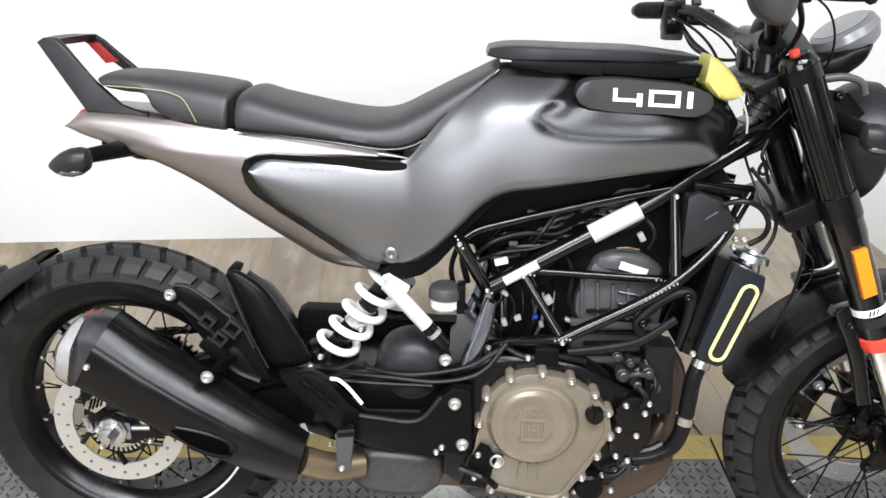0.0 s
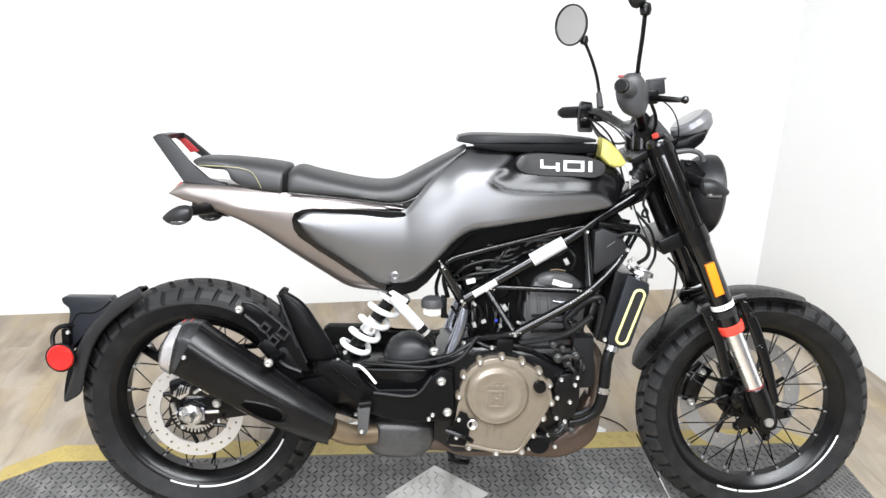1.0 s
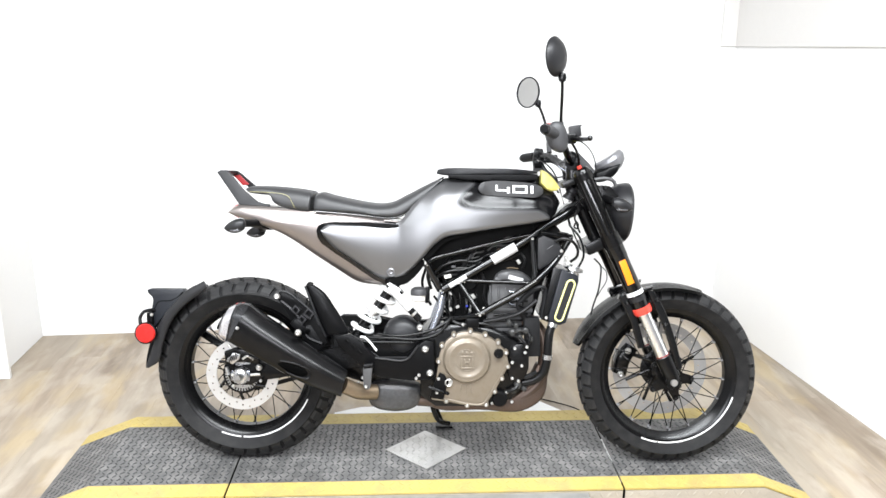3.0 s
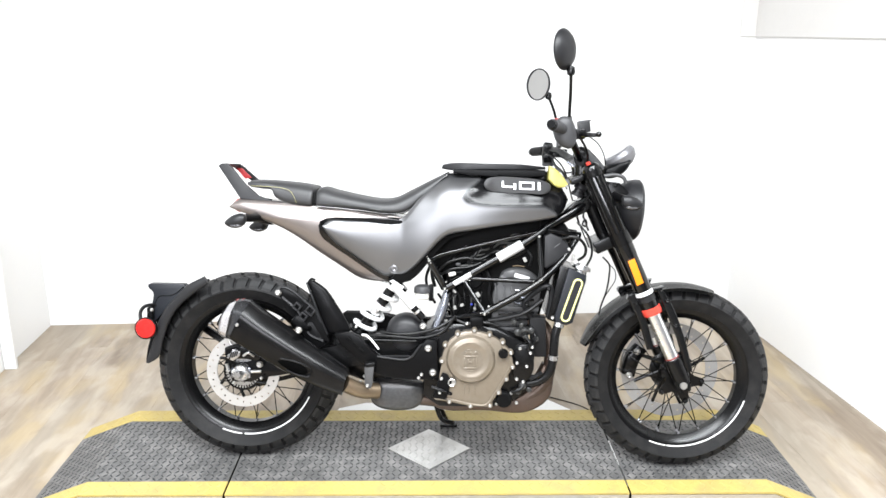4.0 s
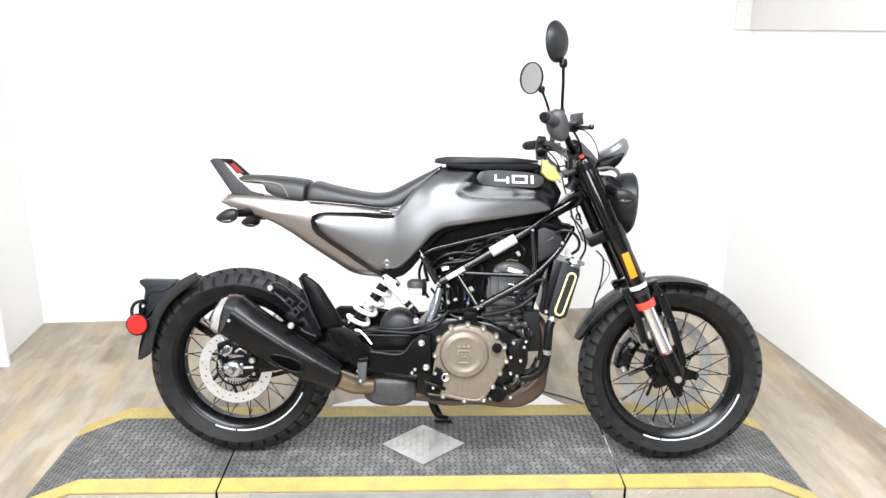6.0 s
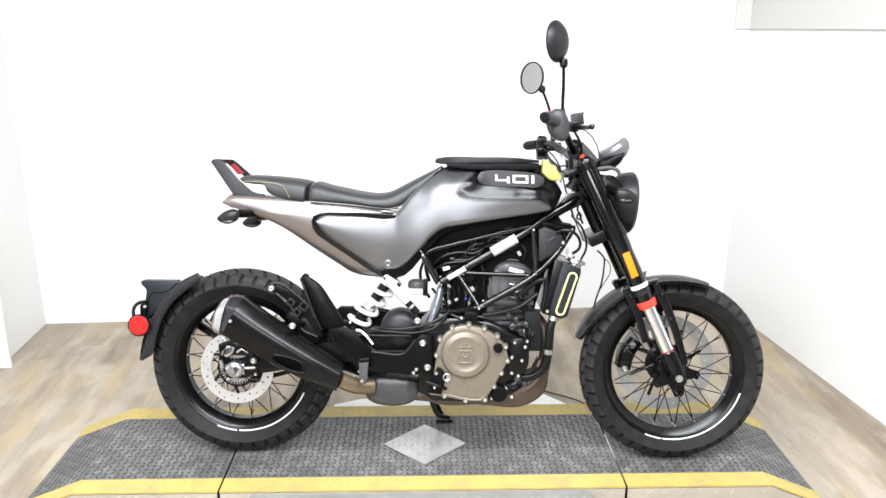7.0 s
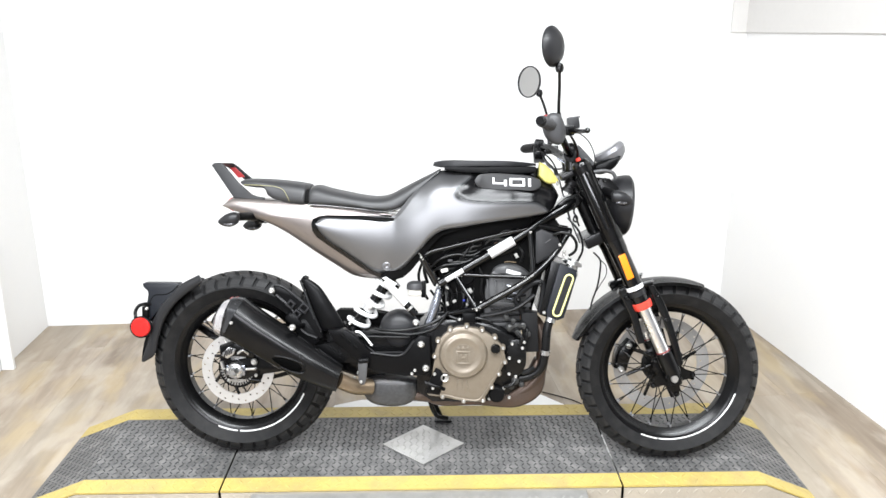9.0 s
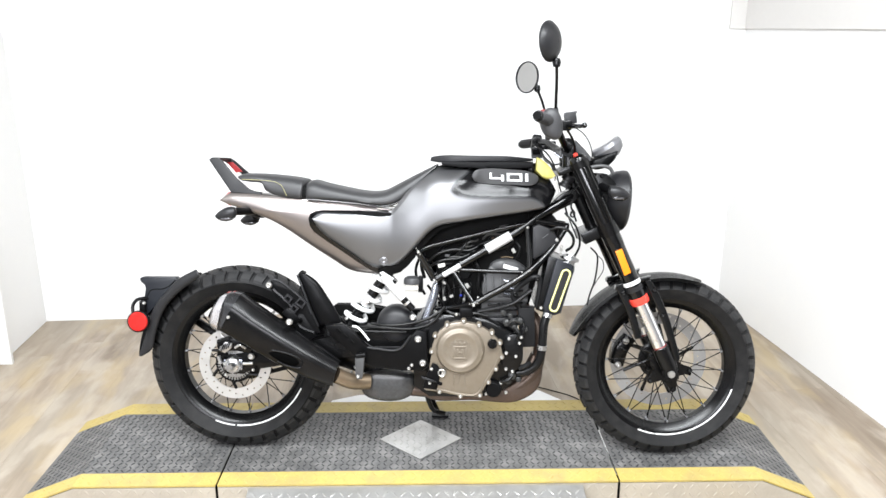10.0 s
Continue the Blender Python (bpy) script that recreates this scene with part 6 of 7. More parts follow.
lid = part("clutch_cover", lathe([(0.0001, -0.1590), (0.030, -0.1590), (0.048, -0.1585), (0.052, -0.1605), (0.058, -0.1600), (0.0625, -0.1570), (0.068, -0.1560), (0.0735, -0.1500), (0.0765, -0.140), (0.078, -0.125), (0.0001, -0.125)], seg=64, centre=(0.718, 0, 0.360), closed=False), CASE, bike, "round bronze clutch cover with an embossed emblem")


for dx, dz, w, h in ((0, 0.018, 0.041, 0.0050), (0, -0.018, 0.041, 0.0050), (-0.018, 0, 0.0050, 0.031), (0.018, 0, 0.0050, 0.031), (-0.0075, 0, 0.0050, 0.022), (0.0075, 0, 0.0050, 0.022), (0, 0, 0.0100, 0.0050)):
    part("emblem_bar", box((w, 0.0042, h), (0.718 + dx, -0.1601, 0.354 + dz), 0.0009), CASE, lid)
for k in range(3):
    part("emblem_point", box((0.0085, 0.0040, 0.0085), (0.704 + 0.014 * k, -0.1600, 0.3835), 0.0014, Matrix.Rotation(radians(45), 4, "Y")), CASE, lid)
part("emblem_arc", arc_shell((0.718, 0, 0.360), [(0.032, -0.1604), (0.0345, -0.1604), (0.0345, -0.158), (0.032, -0.158)], 200, 340, 24), CASE, lid)
part("emblem_arc", arc_shell((0.718, 0, 0.360), [(0.032, -0.1604), (0.0345, -0.1604), (0.0345, -0.158), (0.032, -0.158)], 20, 160, 24), CASE, lid)
for x, lean in ((0.700, -6), (0.716, 0), (0.732, 8)):
    part("case_rib", box((0.0035, 0.006, 0.030), (x, -0.1425, 0.266), 0.0015, Matrix.Rotation(radians(-lean), 4, "Y")), CASE, case)
part("case_rim", tube([(0.620, -0.1425, 0.236), (0.664, -0.1425, 0.231), (0.721, -0.1425, 0.219), (0.768, -0.1425, 0.219), (0.796, -0.1425, 0.259), (0.832, -0.1425, 0.324), (0.839, -0.1425, 0.350), (0.833, -0.1425, 0.374), (0.812, -0.1425, 0.402)], 0.0032, 60, 8), CASE, case)
part("filler_plug", lathe([(0.0001, -0.156), (0.0035, -0.156), (0.0125, -0.156), (0.0145, -0.153), (0.0155, -0.141), (0.0001, -0.141)], seg=24, centre=(0.817, 0, 0.380), closed=False), BLACK, case, "black oil filler plug")
part("plug_grip", box((0.004, 0.006, 0.022), (0.817, -0.158, 0.380), 0.001), BLACK, case)
part("sight_ring", lathe([(0.0125, -0.150), (0.0125, -0.152), (0.0105, -0.1535), (0.0085, -0.152), (0.0085, -0.147), (0.0001, -0.147), (0.0001, -0.142), (0.0135, -0.142)], seg=28, centre=(0.662, 0, 0.287), closed=False), ZINC, case, "round oil sight glass")
part("case_guard", plate([(0.602, 0.238), (0.616, 0.282), (0.633, 0.318), (0.648, 0.312), (0.662, 0.288), (0.650, 0.262), (0.646, 0.232)], -0.152, -0.140, 0.004), PLASTIC, case, "black guard at the corner of the engine cover")
bolts(case, [(x, -0.1448, z) for x, z in ((0.640, 0.402), (0.677, 0.437), (0.728, 0.449), (0.775, 0.437), (0.815, 0.414), (0.840, 0.382), (0.846, 0.338), (0.828, 0.300), (0.806, 0.258), (0.780, 0.216), (0.720, 0.213), (0.655, 0.226), (0.630, 0.352))], BOLT)
bolts(case, [(0.630, -0.153, 0.300), (0.625, -0.153, 0.256)], BOLT)
part("oil_filter_cap", lathe([(0.0001, -0.140), (0.020, -0.140), (0.024, -0.136), (0.026, -0.120), (0.0001, -0.120)], seg=28, centre=(0.822, 0, 0.232), closed=False), PLASTIC, crank, "round black filter cap")
pump = part("water_pump", plate([(0.850, 0.36), (0.866, 0.405), (0.905, 0.405), (0.912, 0.36), (0.905, 0.31), (0.875, 0.285), (0.852, 0.30)], -0.136, -0.10, 0.008, rounded=30), BLACK, bike, "black water pump")
bolts(pump, [(0.868, -0.138, 0.395), (0.900, -0.138, 0.382), (0.890, -0.138, 0.340), (0.860, -0.138, 0.350), (0.905, -0.138, 0.400), (0.860, -0.138, 0.300), (0.880, -0.138, 0.292)], BOLT)
bolts(crank, [(0.905, -0.120, 0.300), (0.845, -0.120, 0.250), (0.862, -0.120, 0.220), (0.800, -0.120, 0.215)], BOLT)
part("top_bracket", box((0.040, 0.05, 0.030), (0.735, -0.105, 0.472), 0.005), PLASTIC, crank)

SHIELD = material("dark_grey_moulded_plastic", (0.0085, 0.0085, 0.009), 0.45, gloss=0.18, var=0.15, size=0.002, bump=0.2)
# shield between the cylinder and the radiator
shield = part("heat_shield", plate([(0.892, 0.496), (0.942, 0.496), (0.948, 0.372), (0.902, 0.370)], -0.138, -0.090, 0.005), SHIELD, bike, "dark grey plastic heat shield")
part("shield_arm", tube([(0.896, -0.132, 0.494), (0.876, -0.134, 0.536), (0.884, -0.134, 0.550), (0.940, -0.134, 0.592), (0.954, -0.134, 0.590), (0.958, -0.134, 0.574), (0.950, -0.132, 0.496)], 0.0090, 50, 10), SHIELD, shield)
shield.location = (0.005, 0.034, -0.010)
bolts(shield, [(0.882, -0.144, 0.540), (0.948, -0.144, 0.588)], BLACKBOLT)
part("hose", tube([(0.77, -0.115, 0.475), (0.83, -0.122, 0.488), (0.88, -0.128, 0.505), (0.935, -0.125, 0.545)], 0.0070, 24, 10), HOSE, bike)

# radiator
rad = part("radiator", plate([(0.985, 0.655), (1.048, 0.632), (0.992, 0.470), (0.950, 0.486)], -0.125, 0.125, 0.006), BLACK, bike, "black radiator with side shrouds")
for s in (-1, 1):
    sh = part("radiator_shroud", plate([(1.008, 0.650), (1.060, 0.627), (1.060, 0.607), (1.024, 0.480), (1.004, 0.472), (0.971, 0.484), (0.969, 0.500)], s * 0.136 - 0.010, s * 0.136 + 0.010, 0.006), NAVY, rad, "black shroud with a yellow outlined slot")
    if s < 0:
        a, b = Vector((1.002, -0.148, 0.499)), Vector((1.036, -0.148, 0.602))
        d = (b - a).normalized()
        n = Vector((d.z, 0, -d.x))
        pts = [a + 0.0125 * (math.cos(t) * n - math.sin(t) * d) for t in np.linspace(0, math.pi, 9)] + [b + 0.0125 * (-math.cos(t) * n + math.sin(t) * d) for t in np.linspace(0, math.pi, 9)]
        bm, rings = bmesh.new(), []
        for i, q in enumerate(pts):
            t = (pts[(i + 1) % len(pts)] - pts[i - 1]).normalized()
            side = Vector((t.z, 0, -t.x))
            rings.append([q + 0.0030 * (math.cos(k) * side + math.sin(k) * Vector((0, 1, 0))) for k in np.linspace(0, 2 * math.pi, 8, endpoint=False)])
        skin(bm, rings, closed=True)
        part("yellow_outline", bm, HIVIS, sh, "yellow outline")
        part("slot", plate([tuple((p - Vector((0, 0, 0))).xz) for p in [a + 0.010 * (math.cos(t) * n - math.sin(t) * d) for t in np.linspace(0, math.pi, 9)] + [b + 0.010 * (-math.cos(t) * n + math.sin(t) * d) for t in np.linspace(0, math.pi, 9)]], -0.1468, -0.1440, 0), GREYPLASTIC, sh, "dark grey slot")
part("radiator_cap", lathe([(0.0001, 0.020), (0.016, 0.020), (0.018, 0.016), (0.028, 0.014), (0.030, 0.004), (0.018, 0.0), (0.018, -0.02)], "z", 28, closed=False), STEEL, rad, "steel radiator cap").matrix_basis = Matrix.Translation((1.052, -0.085, 0.635)) @ Matrix.Rotation(radians(16), 4, "Y")
rad.location = (0.002, 0.010, -0.004)
part("radiator_neck", lathe([(0.0001, 0.0), (0.020, 0.0), (0.020, -0.035), (0.0001, -0.035)], "z", 20, (1.050, -0.085, 0.636), closed=False), STEEL, rad)
hose = part("coolant_hose", tube([(0.992, -0.114, 0.485), (0.977, -0.120, 0.442), (0.973, -0.122, 0.398), (0.970, -0.122, 0.354), (0.957, -0.120, 0.312), (0.925, -0.116, 0.288), (0.895, -0.112, 0.280)], 0.0135, 36, 16), HOSE, bike, "black coolant hose with clips")
part("hose_clip", tube([(0.9715, -0.122, 0.372), (0.970, -0.122, 0.358)], 0.0155, seg=18), STEEL, hose)
part("hose_clip", tube([(0.988, -0.117, 0.472), (0.984, -0.119, 0.460)], 0.0155, seg=18), STEEL, hose)
bolts(rad, [(1.028, -0.075, 0.668), (1.026, -0.075, 0.655), (0.962, -0.148, 0.497)], BOLT)

# exhaust
pipe = part("exhaust_pipe", tube([(0.920, -0.03, 0.470), (0.958, -0.045, 0.430), (0.970, -0.055, 0.345), (0.950, -0.065, 0.268), (0.89, -0.070, 0.220), (0.80, -0.070, 0.208), (0.66, -0.075, 0.206), (0.55, -0.085, 0.215)], 0.0200, 60, 20), RUSTY, bike, "heat-stained exhaust pipe")
part("belly_collector", loft([(0.572, 0.210), (0.62, 0.184), (0.76, 0.183), (0.905, 0.180), (0.966, 0.220), (0.984, 0.310)], [(0.580, 0.236), (0.64, 0.218), (0.76, 0.222), (0.872, 0.236), (0.920, 0.280), (0.945, 0.330)], [0.045, 0.055, 0.055, 0.050, 0.040, 0.026], 26, 5.0, 24, y=-0.045), RUSTY, pipe, "rust-brown collector under the engine")
part("cat_box", loft([(0.400, 0.208), (0.425, 0.190), (0.48, 0.179), (0.54, 0.186), (0.578, 0.208)], [(0.403, 0.262), (0.43, 0.273), (0.48, 0.277), (0.54, 0.272), (0.583, 0.256)], [0.026, 0.040, 0.044, 0.042, 0.028], 22, 4.4, 28, y=-0.075, round_ends=0.10), CATBOX, bike, "blue-grey steel exhaust chamber")
part("link_pipe", tube([(0.430, -0.110, 0.245), (0.380, -0.135, 0.252), (0.335, -0.155, 0.276)], 0.0245, 16, 20), BRASSY, pipe, "straw-coloured link pipe")
MUF = material("satin_black_heat_paint", (0.004, 0.004, 0.0043), 0.24, gloss=0.22, var=0.25, size=0.003, bump=0.10, dirt=(0.009, 0.0085, 0.008), dirt_amount=0.5)


def faceted(lo, hi, w, section, n, y, power=1.0):
    """A body with flat facets: section is (share from lower to upper curve, share of the half width), one side."""
    lows, highs = spline(lo, n), spline(hi, n)
    ws = np.interp(np.linspace(0, 1, n), np.linspace(0, 1, len(w)), w)
    rings = []
    for a, b, wi in zip(lows, highs, ws):
        near = [(a[0] + (b[0] - a[0]) * u, y - wi * v, a[1] + (b[1] - a[1]) * u) for u, v in section]
        far = [(a[0] + (b[0] - a[0]) * u, y + wi * v, a[1] + (b[1] - a[1]) * u) for u, v in reversed(section)]
        rings.append(near + far)
    bm = bmesh.new()
    skin(bm, rings)
    return bm


FACETS = [(0.0, 0.40), (0.03, 0.62), (0.10, 0.80), (0.20, 0.90), (0.60, 1.0), (0.68, 0.985), (0.735, 0.94), (0.78, 0.88), (0.93, 0.56), (0.975, 0.44), (1.0, 0.25)]
muf = part("muffler", faceted(
    [(-0.012, 0.414), (0.079, 0.362), (0.164, 0.314), (0.262, 0.268), (0.328, 0.246)],
    [(0.048, 0.529), (0.104, 0.487), (0.172, 0.440), (0.258, 0.382), (0.347, 0.321)],
    [0.060, 0.062, 0.060, 0.053, 0.040], FACETS, 30, -0.158), MUF, bike, "satin black faceted stubby muffler", angle=60)
cap = part("end_cap", faceted([(-0.038, 0.450), (-0.030, 0.425), (-0.014, 0.414)], [(-0.012, 0.522), (0.012, 0.535), (0.050, 0.531)], [0.040, 0.052, 0.0605], FACETS, 8, -0.158), DARKCAP, muf, "burnished dark muffler end cap", angle=60)
# highlight on the dark cap's rear bevel, put in as a bright strip
part("cap_edge", faceted([(-0.048, 0.456), (-0.044, 0.430), (-0.022, 0.415)], [(-0.030, 0.505), (-0.014, 0.523), (0.008, 0.532)], [0.036, 0.053, 0.0610], FACETS, 8, -0.1585), ENDCAP, muf, "rear edge of the end cap, coloured bright for its highlight", angle=60)
part("outlet", lathe([(0.022, 0.0), (0.026, 0.0), (0.026, 0.02), (0.022, 0.02)], "x", 24), DARK, muf).matrix_basis = Matrix.Translation((-0.046, -0.158, 0.476)) @ Matrix.Rotation(radians(28), 4, "Y")
# black piece in place of a hollow: the slot's shade is its colour
part("muffler_slot", loft([(0.138, 0.354), (0.166, 0.336), (0.200, 0.321), (0.226, 0.317)], [(0.140, 0.363), (0.170, 0.361), (0.208, 0.349), (0.236, 0.332)], [0.004, 0.006, 0.007, 0.005], 20, 2.4, 16, y=-0.2115, round_ends=0.2), VOID, muf, "slot in the muffler, its shade put in as black")
part("slot_lip", tube([(0.150, -0.2145, 0.366), (0.176, -0.2145, 0.362), (0.210, -0.2135, 0.352), (0.240, -0.2105, 0.333), (0.236, -0.2105, 0.315), (0.206, -0.2125, 0.316), (0.166, -0.2135, 0.332)], 0.0038, 40, 8), MUF, muf)
piece("bolt", BOLT, muf, Matrix.Translation((0.020, -0.2165, 0.466)))
part("red_mark", loft([(0.004, 0.5305), (0.026, 0.5325)], [(0.004, 0.5340), (0.026, 0.5360)], 0.012, 6, 4, 12, y=-0.160), DULLRED, muf, "dull red mark")

# rear suspension
arm = plate([(-0.03, 0.300), (-0.02, 0.322), (0.06, 0.336), (0.20, 0.362), (0.30, 0.385), (0.40, 0.410), (0.47, 0.420), (0.615, 0.435), (0.625, 0.36), (0.45, 0.335), (0.20, 0.300), (0.05, 0.275), (-0.02, 0.275)], -0.109, -0.087, 0.006)
arm_ob = part("swingarm", arm, BLACK, bike, "black swingarm")
part("swingarm_far_arm", plate([(-0.03, 0.300), (-0.02, 0.322), (0.06, 0.336), (0.20, 0.372), (0.285, 0.400), (0.288, 0.452), (0.300, 0.460), (0.405, 0.460), (0.47, 0.440), (0.615, 0.445), (0.625, 0.36), (0.45, 0.335), (0.20, 0.300), (0.05, 0.275), (-0.02, 0.275)], 0.060, 0.100, 0.006), DARK, arm_ob)
part("swingarm_bridge", box((0.16, 0.18, 0.06), (0.37, 0, 0.385), 0.012), BLACK, arm_ob)
bolts(arm_ob, [(0.345, -0.110, 0.428), (0.362, -0.110, 0.447), (0.365, -0.110, 0.408), (0.43, -0.11, 0.50)], BOLT)
cov = part("sprocket_cover", lathe([(0.0001, -0.117), (0.022, -0.1165), (0.040, -0.113), (0.054, -0.104), (0.062, -0.088), (0.0645, -0.05), (0.0001, -0.05)], seg=36, centre=(0.514, 0, 0.420), closed=False), GREYPLASTIC, bike, "round dark grey plastic cover")
pts = []
P0, P1 = Vector((0.352, -0.030, 0.402)), Vector((0.492, -0.030, 0.592))
ax = (P1 - P0).normalized()
e1, e2 = Vector((0, 1, 0)), ax.cross(Vector((0, 1, 0)))
turns, n = 4.7, 130
for i in range(n):
    u = i / (n - 1)
    s = 0.10 + 0.78 * (u if 0.08 < u < 0.92 else (0.04 + u * 0.5 if u <= 0.08 else 0.92 + (u - 0.92) * 0.5))
    t = 2 * math.pi * turns * u
    pts.append(P0 + (P1 - P0) * s + 0.0325 * (math.cos(t) * e1 + math.sin(t) * e2))
shock = part("shock_absorber", tube([P0, P1], 0.017, seg=20), BLACK, bike, "rear shock absorber with a white coil spring")
part("coil_spring", tube(pts, 0.0072, n, 12, smooth=False), WHITE, shock, "white coil spring")
part("spring_seat", tube([P0 + ax * 0.004, P0 + ax * 0.016], 0.040, seg=28), BLACK, shock)
part("spring_seat", tube([P1 - ax * 0.030, P1 - ax * 0.018], 0.040, seg=28), BLACK, shock)
part("piston_rod", tube([P0 + ax * 0.09, P0 + ax * 0.13], 0.0185, seg=20), CHROME, shock)
part("bump_stop", tube([P0 + ax * 0.126, P0 + ax * 0.130], 0.0180, seg=20), DULLRED, shock)
can = part("shock_canister", tube([(0.472, -0.112, 0.583), (0.538, -0.112, 0.511)], 0.0124, seg=20), TAPE, shock, "white shock reservoir")
part("canister_bracket", plate([(0.464, 0.590), (0.474, 0.594), (0.508, 0.572), (0.502, 0.564)], -0.108, -0.090, 0.002), WHITE, shock)
part("canister_ring", tube([(0.548, -0.112, 0.5005), (0.553, -0.112, 0.495)], 0.0125, seg=18), ZINC, shock)
part("canister_cap", tube([(0.537, -0.112, 0.512), (0.569, -0.112, 0.478)], 0.0110, seg=18), BLACK, shock)
bolts(bike, [(0.570, -0.120, 0.455)], BIGBOLT)
res = part("fluid_bottle", lathe([(0.0001, 0.0), (0.021, 0.0), (0.024, 0.004), (0.024, 0.020), (0.0001, 0.020)], "z", 24, closed=False), SMOKE, bike, "translucent brake fluid bottle with a black cap", (0.566, -0.090, 0.535))
part("bottle_cap", lathe([(0.0001, 0.044), (0.017, 0.0435), (0.0245, 0.039), (0.0275, 0.032), (0.0275, 0.020), (0.0001, 0.020)], "z", 24, closed=False), HOUSING, res, "ribbed dark cap")
part("bottle_holder", box((0.014, 0.03, 0.05), (0.026, 0.0, 0.020), 0.003), PLASTIC, res)

# foot controls on the right
heel = part("footrest_bracket", plate([(0.300, 0.432), (0.352, 0.436), (0.384, 0.418), (0.412, 0.384), (0.440, 0.356), (0.533, 0.358), (0.560, 0.398), (0.585, 0.420), (0.614, 0.416), (0.620, 0.306), (0.604, 0.294), (0.54, 0.292), (0.45, 0.300), (0.412, 0.318), (0.37, 0.355), (0.318, 0.396)], -0.150, -0.126, 0.006), PLASTIC, bike, "black cast footrest bracket")
part("bracket_edge", tube([(0.432, -0.152, 0.364), (0.46, -0.152, 0.361), (0.53, -0.152, 0.360), (0.566, -0.152, 0.404)], 0.0035, 20, 8), GREYPLASTIC, heel)
bolts(heel, [(0.588, -0.152, 0.393), (0.603, -0.152, 0.318)], BIGBOLT)
bolts(heel, [(0.569, -0.152, 0.311), (0.560, -0.150, 0.300)], BOLT)
for x, z in ((0.345, 0.418), (0.365, 0.402), (0.385, 0.384)):
    part("bracket_slot", tube([(x - 0.006, -0.1515, z + 0.005), (x + 0.006, -0.1515, z - 0.006)], 0.005, seg=10), DARK, heel)
part("bright_lip", tube([(0.386, -0.156, 0.431), (0.398, -0.157, 0.430), (0.410, -0.157, 0.421), (0.437, -0.156, 0.388)], 0.0032, 20, 10), WHITE, heel, "bare white edge of the bracket")
peg = part("footrest", plate([(0.397, 0.280), (0.404, 0.268), (0.416, 0.270), (0.421, 0.284), (0.426, 0.338), (0.420, 0.347), (0.404, 0.346), (0.396, 0.334)], -0.176, -0.166, 0.003), HEADCAST, bike, "folded grey metal footrest")
part("footrest_hinge", tube([(0.400, -0.172, 0.342), (0.428, -0.172, 0.346)], 0.0085, seg=14), PLASTIC, peg)
piece("bolt", BOLT, peg, Matrix.Translation((0.406, -0.177, 0.279)))
part("footrest_arm", tube([(0.402, -0.165, 0.333), (0.420, -0.150, 0.340)], 0.009, seg=12), PLASTIC, peg)
part("brake_pedal", tube([(0.60, -0.155, 0.275), (0.645, -0.165, 0.262), (0.66, -0.185, 0.262)], 0.006, 12, 8), BLACK, bike)
for pts, r in (([(0.44, -0.115, 0.432), (0.50, -0.128, 0.430), (0.56, -0.128, 0.436), (0.615, -0.128, 0.452), (0.66, -0.12, 0.478)], 0.0045), ([(0.40, -0.112, 0.420), (0.48, -0.125, 0.422), (0.57, -0.128, 0.420), (0.63, -0.128, 0.440), (0.67, -0.12, 0.490)], 0.0048), ([(0.33, -0.11, 0.41), (0.44, -0.120, 0.408), (0.55, -0.122, 0.408)], 0.0040)):
    part("brake_hose", tube(pts, r, 30, 8), HOSE, bike)
# brake line and sensor wiring over the tyre
# added black block, keeps the gap between muffler tip and link pipe dark
part("gap_block", plate([(0.31, 0.345), (0.40, 0.360), (0.47, 0.335), (0.47, 0.275), (0.40, 0.262), (0.33, 0.285)], -0.085, 0.085, 0.010), BLACK, arm_ob, "added black block that darkens the gap behind the muffler")
bolts(arm_ob, [(0.385, -0.088, 0.285), (0.395, -0.088, 0.310), (0.372, -0.088, 0.268)], BOLT)
hang = part("hanger_bracket", plate([(0.124, 0.566), (0.143, 0.566), (0.205, 0.522), (0.236, 0.495), (0.252, 0.460), (0.278, 0.400), (0.230, 0.392), (0.200, 0.432), (0.168, 0.468), (0.134, 0.521), (0.118, 0.541)], -0.112, -0.098, 0.005), PLASTIC, bike, "black hanger bracket behind the muffler")
for x, z, w in ((0.220, 0.496, 0.022), (0.179, 0.507, 0.018), (0.198, 0.477, 0.018)):
    clip = bmesh.new()
    turn = Matrix.Rotation(radians(38), 4, "Y")
    for dx, dz, sx, sz in ((0, w / 2, w * 1.3, 0.005), (0, -w / 2, w * 1.3, 0.005), (-w / 2, 0, 0.005, w), (w / 2, 0, 0.005, w)):
        box((sx, 0.014, sz), Vector((x, -0.118, z)) + turn @ Vector((dx, 0, dz)), 0.0012, turn, clip)
    part("hanger_clip", clip, GREYPLASTIC, hang)
part("hanger_edge", tube([(0.128, -0.113, 0.566), (0.145, -0.113, 0.564), (0.205, -0.113, 0.521), (0.235, -0.113, 0.494), (0.251, -0.113, 0.459)], 0.0030, 30, 8), GREYPLASTIC, hang)
MIDBOLT = bolt_mesh("mid_bolt", 0.0080, 0.009, ZINC)
bolts(hang, [(0.203, -0.206, 0.452), (0.119, -0.114, 0.549)], MIDBOLT)
part("hanger_strut", tube([(0.203, -0.196, 0.450), (0.215, -0.115, 0.440)], 0.009, seg=10), BLACK, hang)
part("hose_block", box((0.050, 0.030, 0.030), (0.185, -0.104, 0.455), 0.008, Matrix.Rotation(radians(42), 4, "Y")), PLASTIC, hang)
part("hose_block", box((0.090, 0.030, 0.050), (0.225, -0.100, 0.415), 0.012, Matrix.Rotation(radians(58), 4, "Y")), PLASTIC, hang)
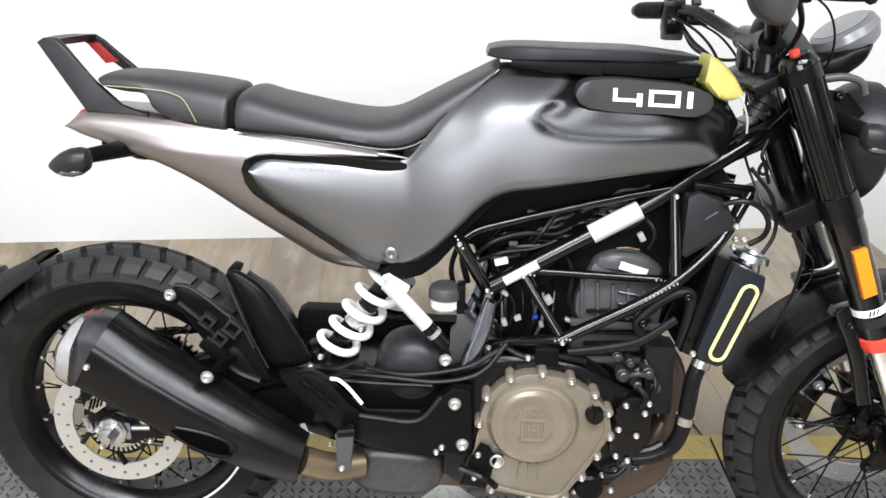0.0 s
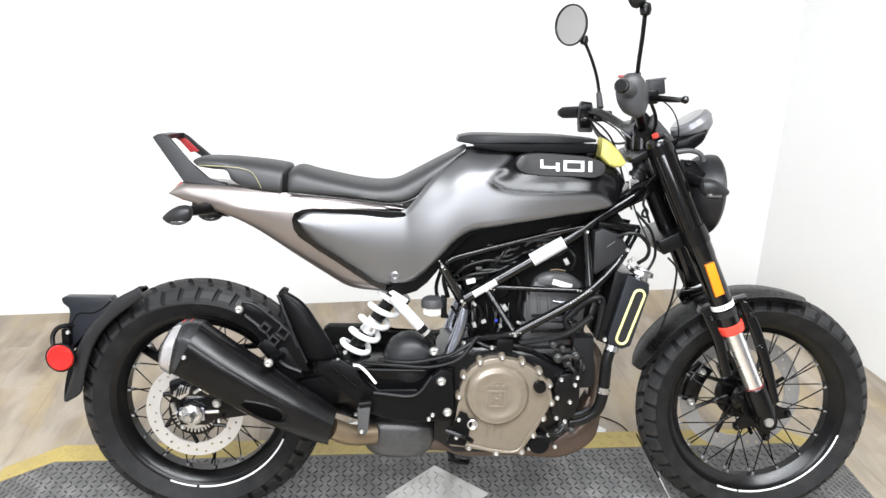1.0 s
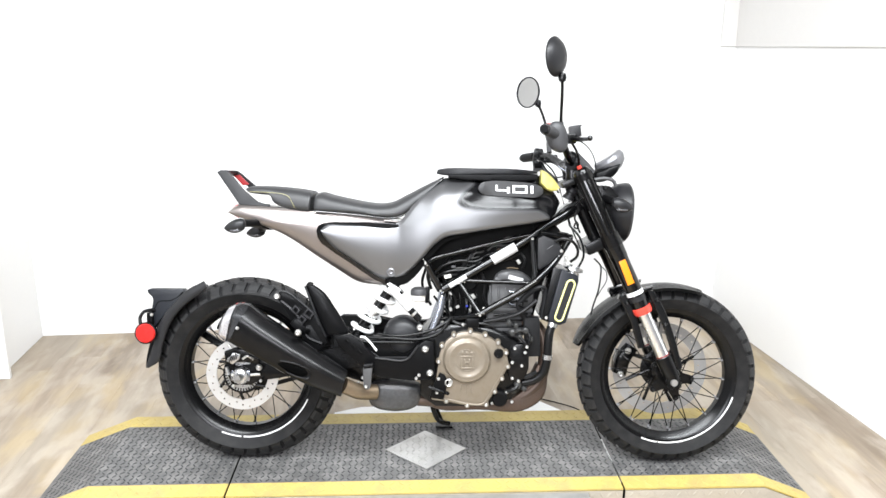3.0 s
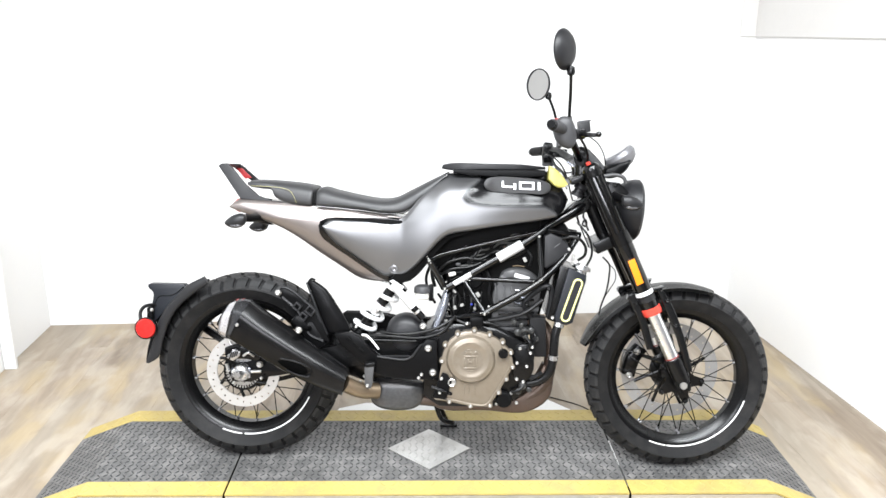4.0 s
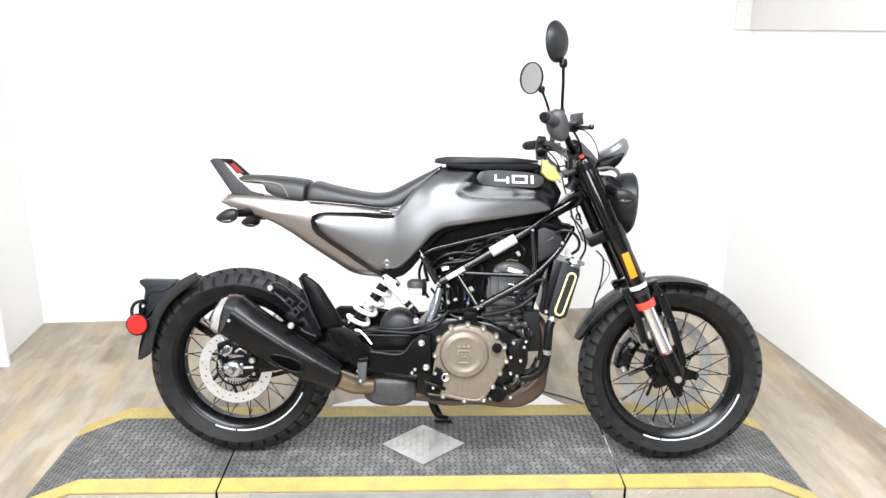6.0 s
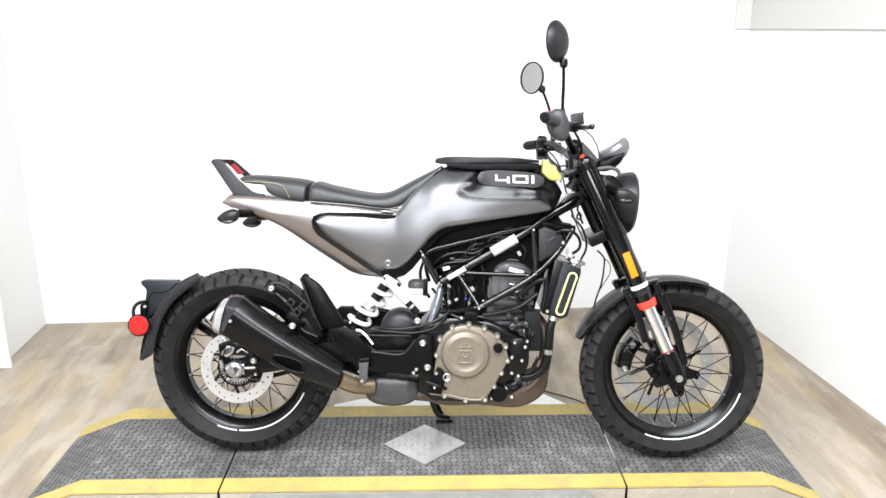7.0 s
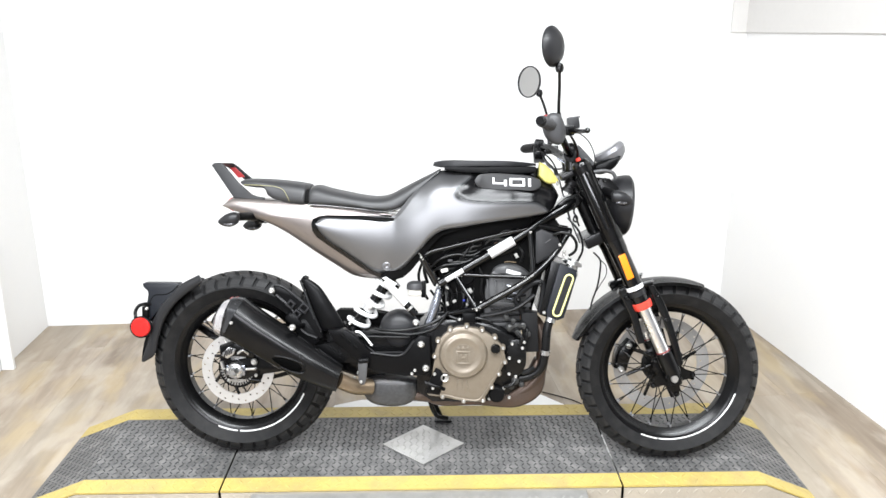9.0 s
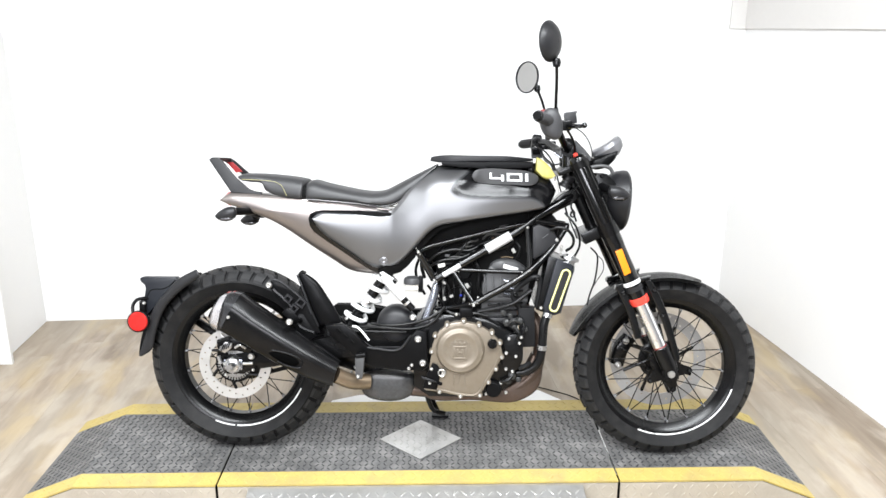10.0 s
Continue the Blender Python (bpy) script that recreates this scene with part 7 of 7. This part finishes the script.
part("hanger_link", tube([(0.13, -0.108, 0.535), (0.18, -0.11, 0.490), (0.215, -0.112, 0.42), (0.26, -0.115, 0.40)], 0.007, 20, 8), HOSE, hang)

# drive chain and sprocket on the far side
sprocket = bmesh.new()
lathe([(0.066, 0.084), (0.092, 0.084), (0.092, 0.090), (0.066, 0.090)], seg=42, bm=sprocket)
for k in range(42):
    a = 2 * math.pi * k / 42
    box((0.009, 0.005, 0.006), (0.095 * math.cos(a), 0.087, 0.095 * math.sin(a)), 0, Matrix.Rotation(-a, 4, "Y"), sprocket)
part("sprocket", sprocket, BLACK, rear_wheel, "black rear sprocket", smooth=False)
for z0, z1, count in ((0.388, 0.440, 34), (0.200, 0.346, 36)):
    links = bmesh.new()
    lean = Matrix.Rotation(-math.atan2(z1 - z0, 0.52), 4, "Y")
    for k in range(count):
        u = (k + 0.5) / count
        for y in ((0.083, 0.091) if k % 2 else (0.081, 0.093)):
            box((0.0185, 0.0022, 0.0125), (0.52 * u, y, z0 + (z1 - z0) * u), 0.0008, lean, links, 1)
        lathe([(0.0001, 0.0835), (0.0052, 0.0835), (0.0052, 0.0905), (0.0001, 0.0905)], seg=8, centre=(0.52 * u - 0.007, 0, z0 + (z1 - z0) * (u - 0.013)), bm=links, closed=False)
    part("drive_chain", links, HOSE, bike, "oily black run of the drive chain", smooth=False)

# side stand on the far side
stand = part("side_stand", tube([(0.585, 0.085, 0.215), (0.605, 0.120, 0.150), (0.635, 0.190, 0.060)], (0.011, 0.009), 12, 12), BLACK, bike, "black side stand")
part("stand_foot", box((0.060, 0.030, 0.008), (0.645, 0.196, 0.042), 0.003, Matrix.Rotation(radians(10.5), 4, "X")), BLACK, stand)
part("stand_hook", tube([(0.600, 0.05, 0.190), (0.612, 0.05, 0.135), (0.630, 0.06, 0.100), (0.665, 0.07, 0.088)], 0.008, 20, 10), BLACK, stand)

for pts, r in (
    ([(0.78, -0.045, 0.655), (0.83, -0.050, 0.662), (0.88, -0.050, 0.684), (0.905, -0.045, 0.715)], 0.0050),
    ([(0.757, -0.050, 0.635), (0.775, -0.060, 0.590), (0.772, -0.062, 0.545), (0.790, -0.055, 0.505)], 0.0045),
    ([(0.660, -0.105, 0.480), (0.70, -0.118, 0.466), (0.76, -0.120, 0.470), (0.80, -0.115, 0.460)], 0.0050),
    ([(0.900, -0.10, 0.460), (0.915, -0.128, 0.430), (0.908, -0.130, 0.400)], 0.0045),
):
    part("wiring", tube(pts, r, 26, 8), HOSE, bike)
bolts(bike, [(1.024, -0.118, 0.680), (1.010, -0.118, 0.700), (0.705, -0.122, 0.466), (0.745, -0.122, 0.474)], BOLT)
part("header_flange", tube([(0.908, -0.03, 0.474), (0.916, -0.034, 0.455)], 0.030, seg=20), RUSTY, bike)
FIT = material("grey_cast_fitting", (0.045, 0.045, 0.044), 0.38, metal=0.5, var=0.15, size=0.003, bump=0.1)
for x, z, r, h in ((0.862, 0.440, 0.009, 0.018), (0.884, 0.430, 0.007, 0.026), (0.902, 0.446, 0.008, 0.020), (0.872, 0.462, 0.006, 0.016), (0.918, 0.420, 0.007, 0.018), (0.880, 0.275, 0.010, 0.022), (0.900, 0.262, 0.007, 0.016), (0.868, 0.255, 0.008, 0.014), (0.850, 0.472, 0.007, 0.014)):
    part("fitting", lathe([(0.0001, -0.112 - h), (r * 0.7, -0.112 - h), (r, -0.110 - h), (r, -0.112 - h * 0.5), (r * 1.25, -0.112 - h * 0.45), (r * 1.25, -0.095), (0.0001, -0.095)], seg=14, centre=(x, 0, z), closed=False), FIT, bike)
for pts, r in (([(0.862, -0.128, 0.440), (0.880, -0.138, 0.452), (0.902, -0.132, 0.446)], 0.0042), ([(0.884, -0.136, 0.430), (0.898, -0.142, 0.412), (0.892, -0.138, 0.392)], 0.0050), ([(0.880, -0.132, 0.275), (0.866, -0.136, 0.262), (0.845, -0.130, 0.256)], 0.0048), ([(0.900, -0.125, 0.300), (0.922, -0.128, 0.308), (0.938, -0.124, 0.316)], 0.0085)):
    part("short_pipe", tube(pts, r, 18, 10), FIT if r < 0.0045 else HOSE, bike)


# ---- floor planks ----
def plank_mesh(w, l):
    bm = box((w, l, 0.006), (0, 0, 0), 0)
    top = [e for e in bm.edges if all(v.co.z > 0 for v in e.verts)]
    bmesh.ops.bevel(bm, geom=top, offset=0.0005, segments=1, affect="EDGES")
    me = bpy.data.meshes.new("plank")
    bm.to_mesh(me)
    bm.free()
    me.materials.append(PLANK)
    return me


PW, PL = 0.18, 1.22
rnd = random.Random(4)
whole = plank_mesh(PW - 0.0002, PL - 0.0002)
for i in range(int((WIDE + 0.12) / PW) + 1):
    start = -rnd.uniform(0.15, 1.0) * PL
    y = 0.0
    while y > -DEEP:
        end = max(start if y == 0.0 else y - PL, -DEEP)
        l = y - end
        x = min(PW, WIDE + 0.12 - i * PW)
        if x > 0.02 and l > 0.02:
            me = whole if l > PL - 0.001 and x > PW - 0.001 else plank_mesh(x - 0.0002, l - 0.0002)
            piece("plank", me, floor, Matrix.Translation((i * PW + x / 2, y - l / 2, FLOOR_Z - 0.003)))
        y = end
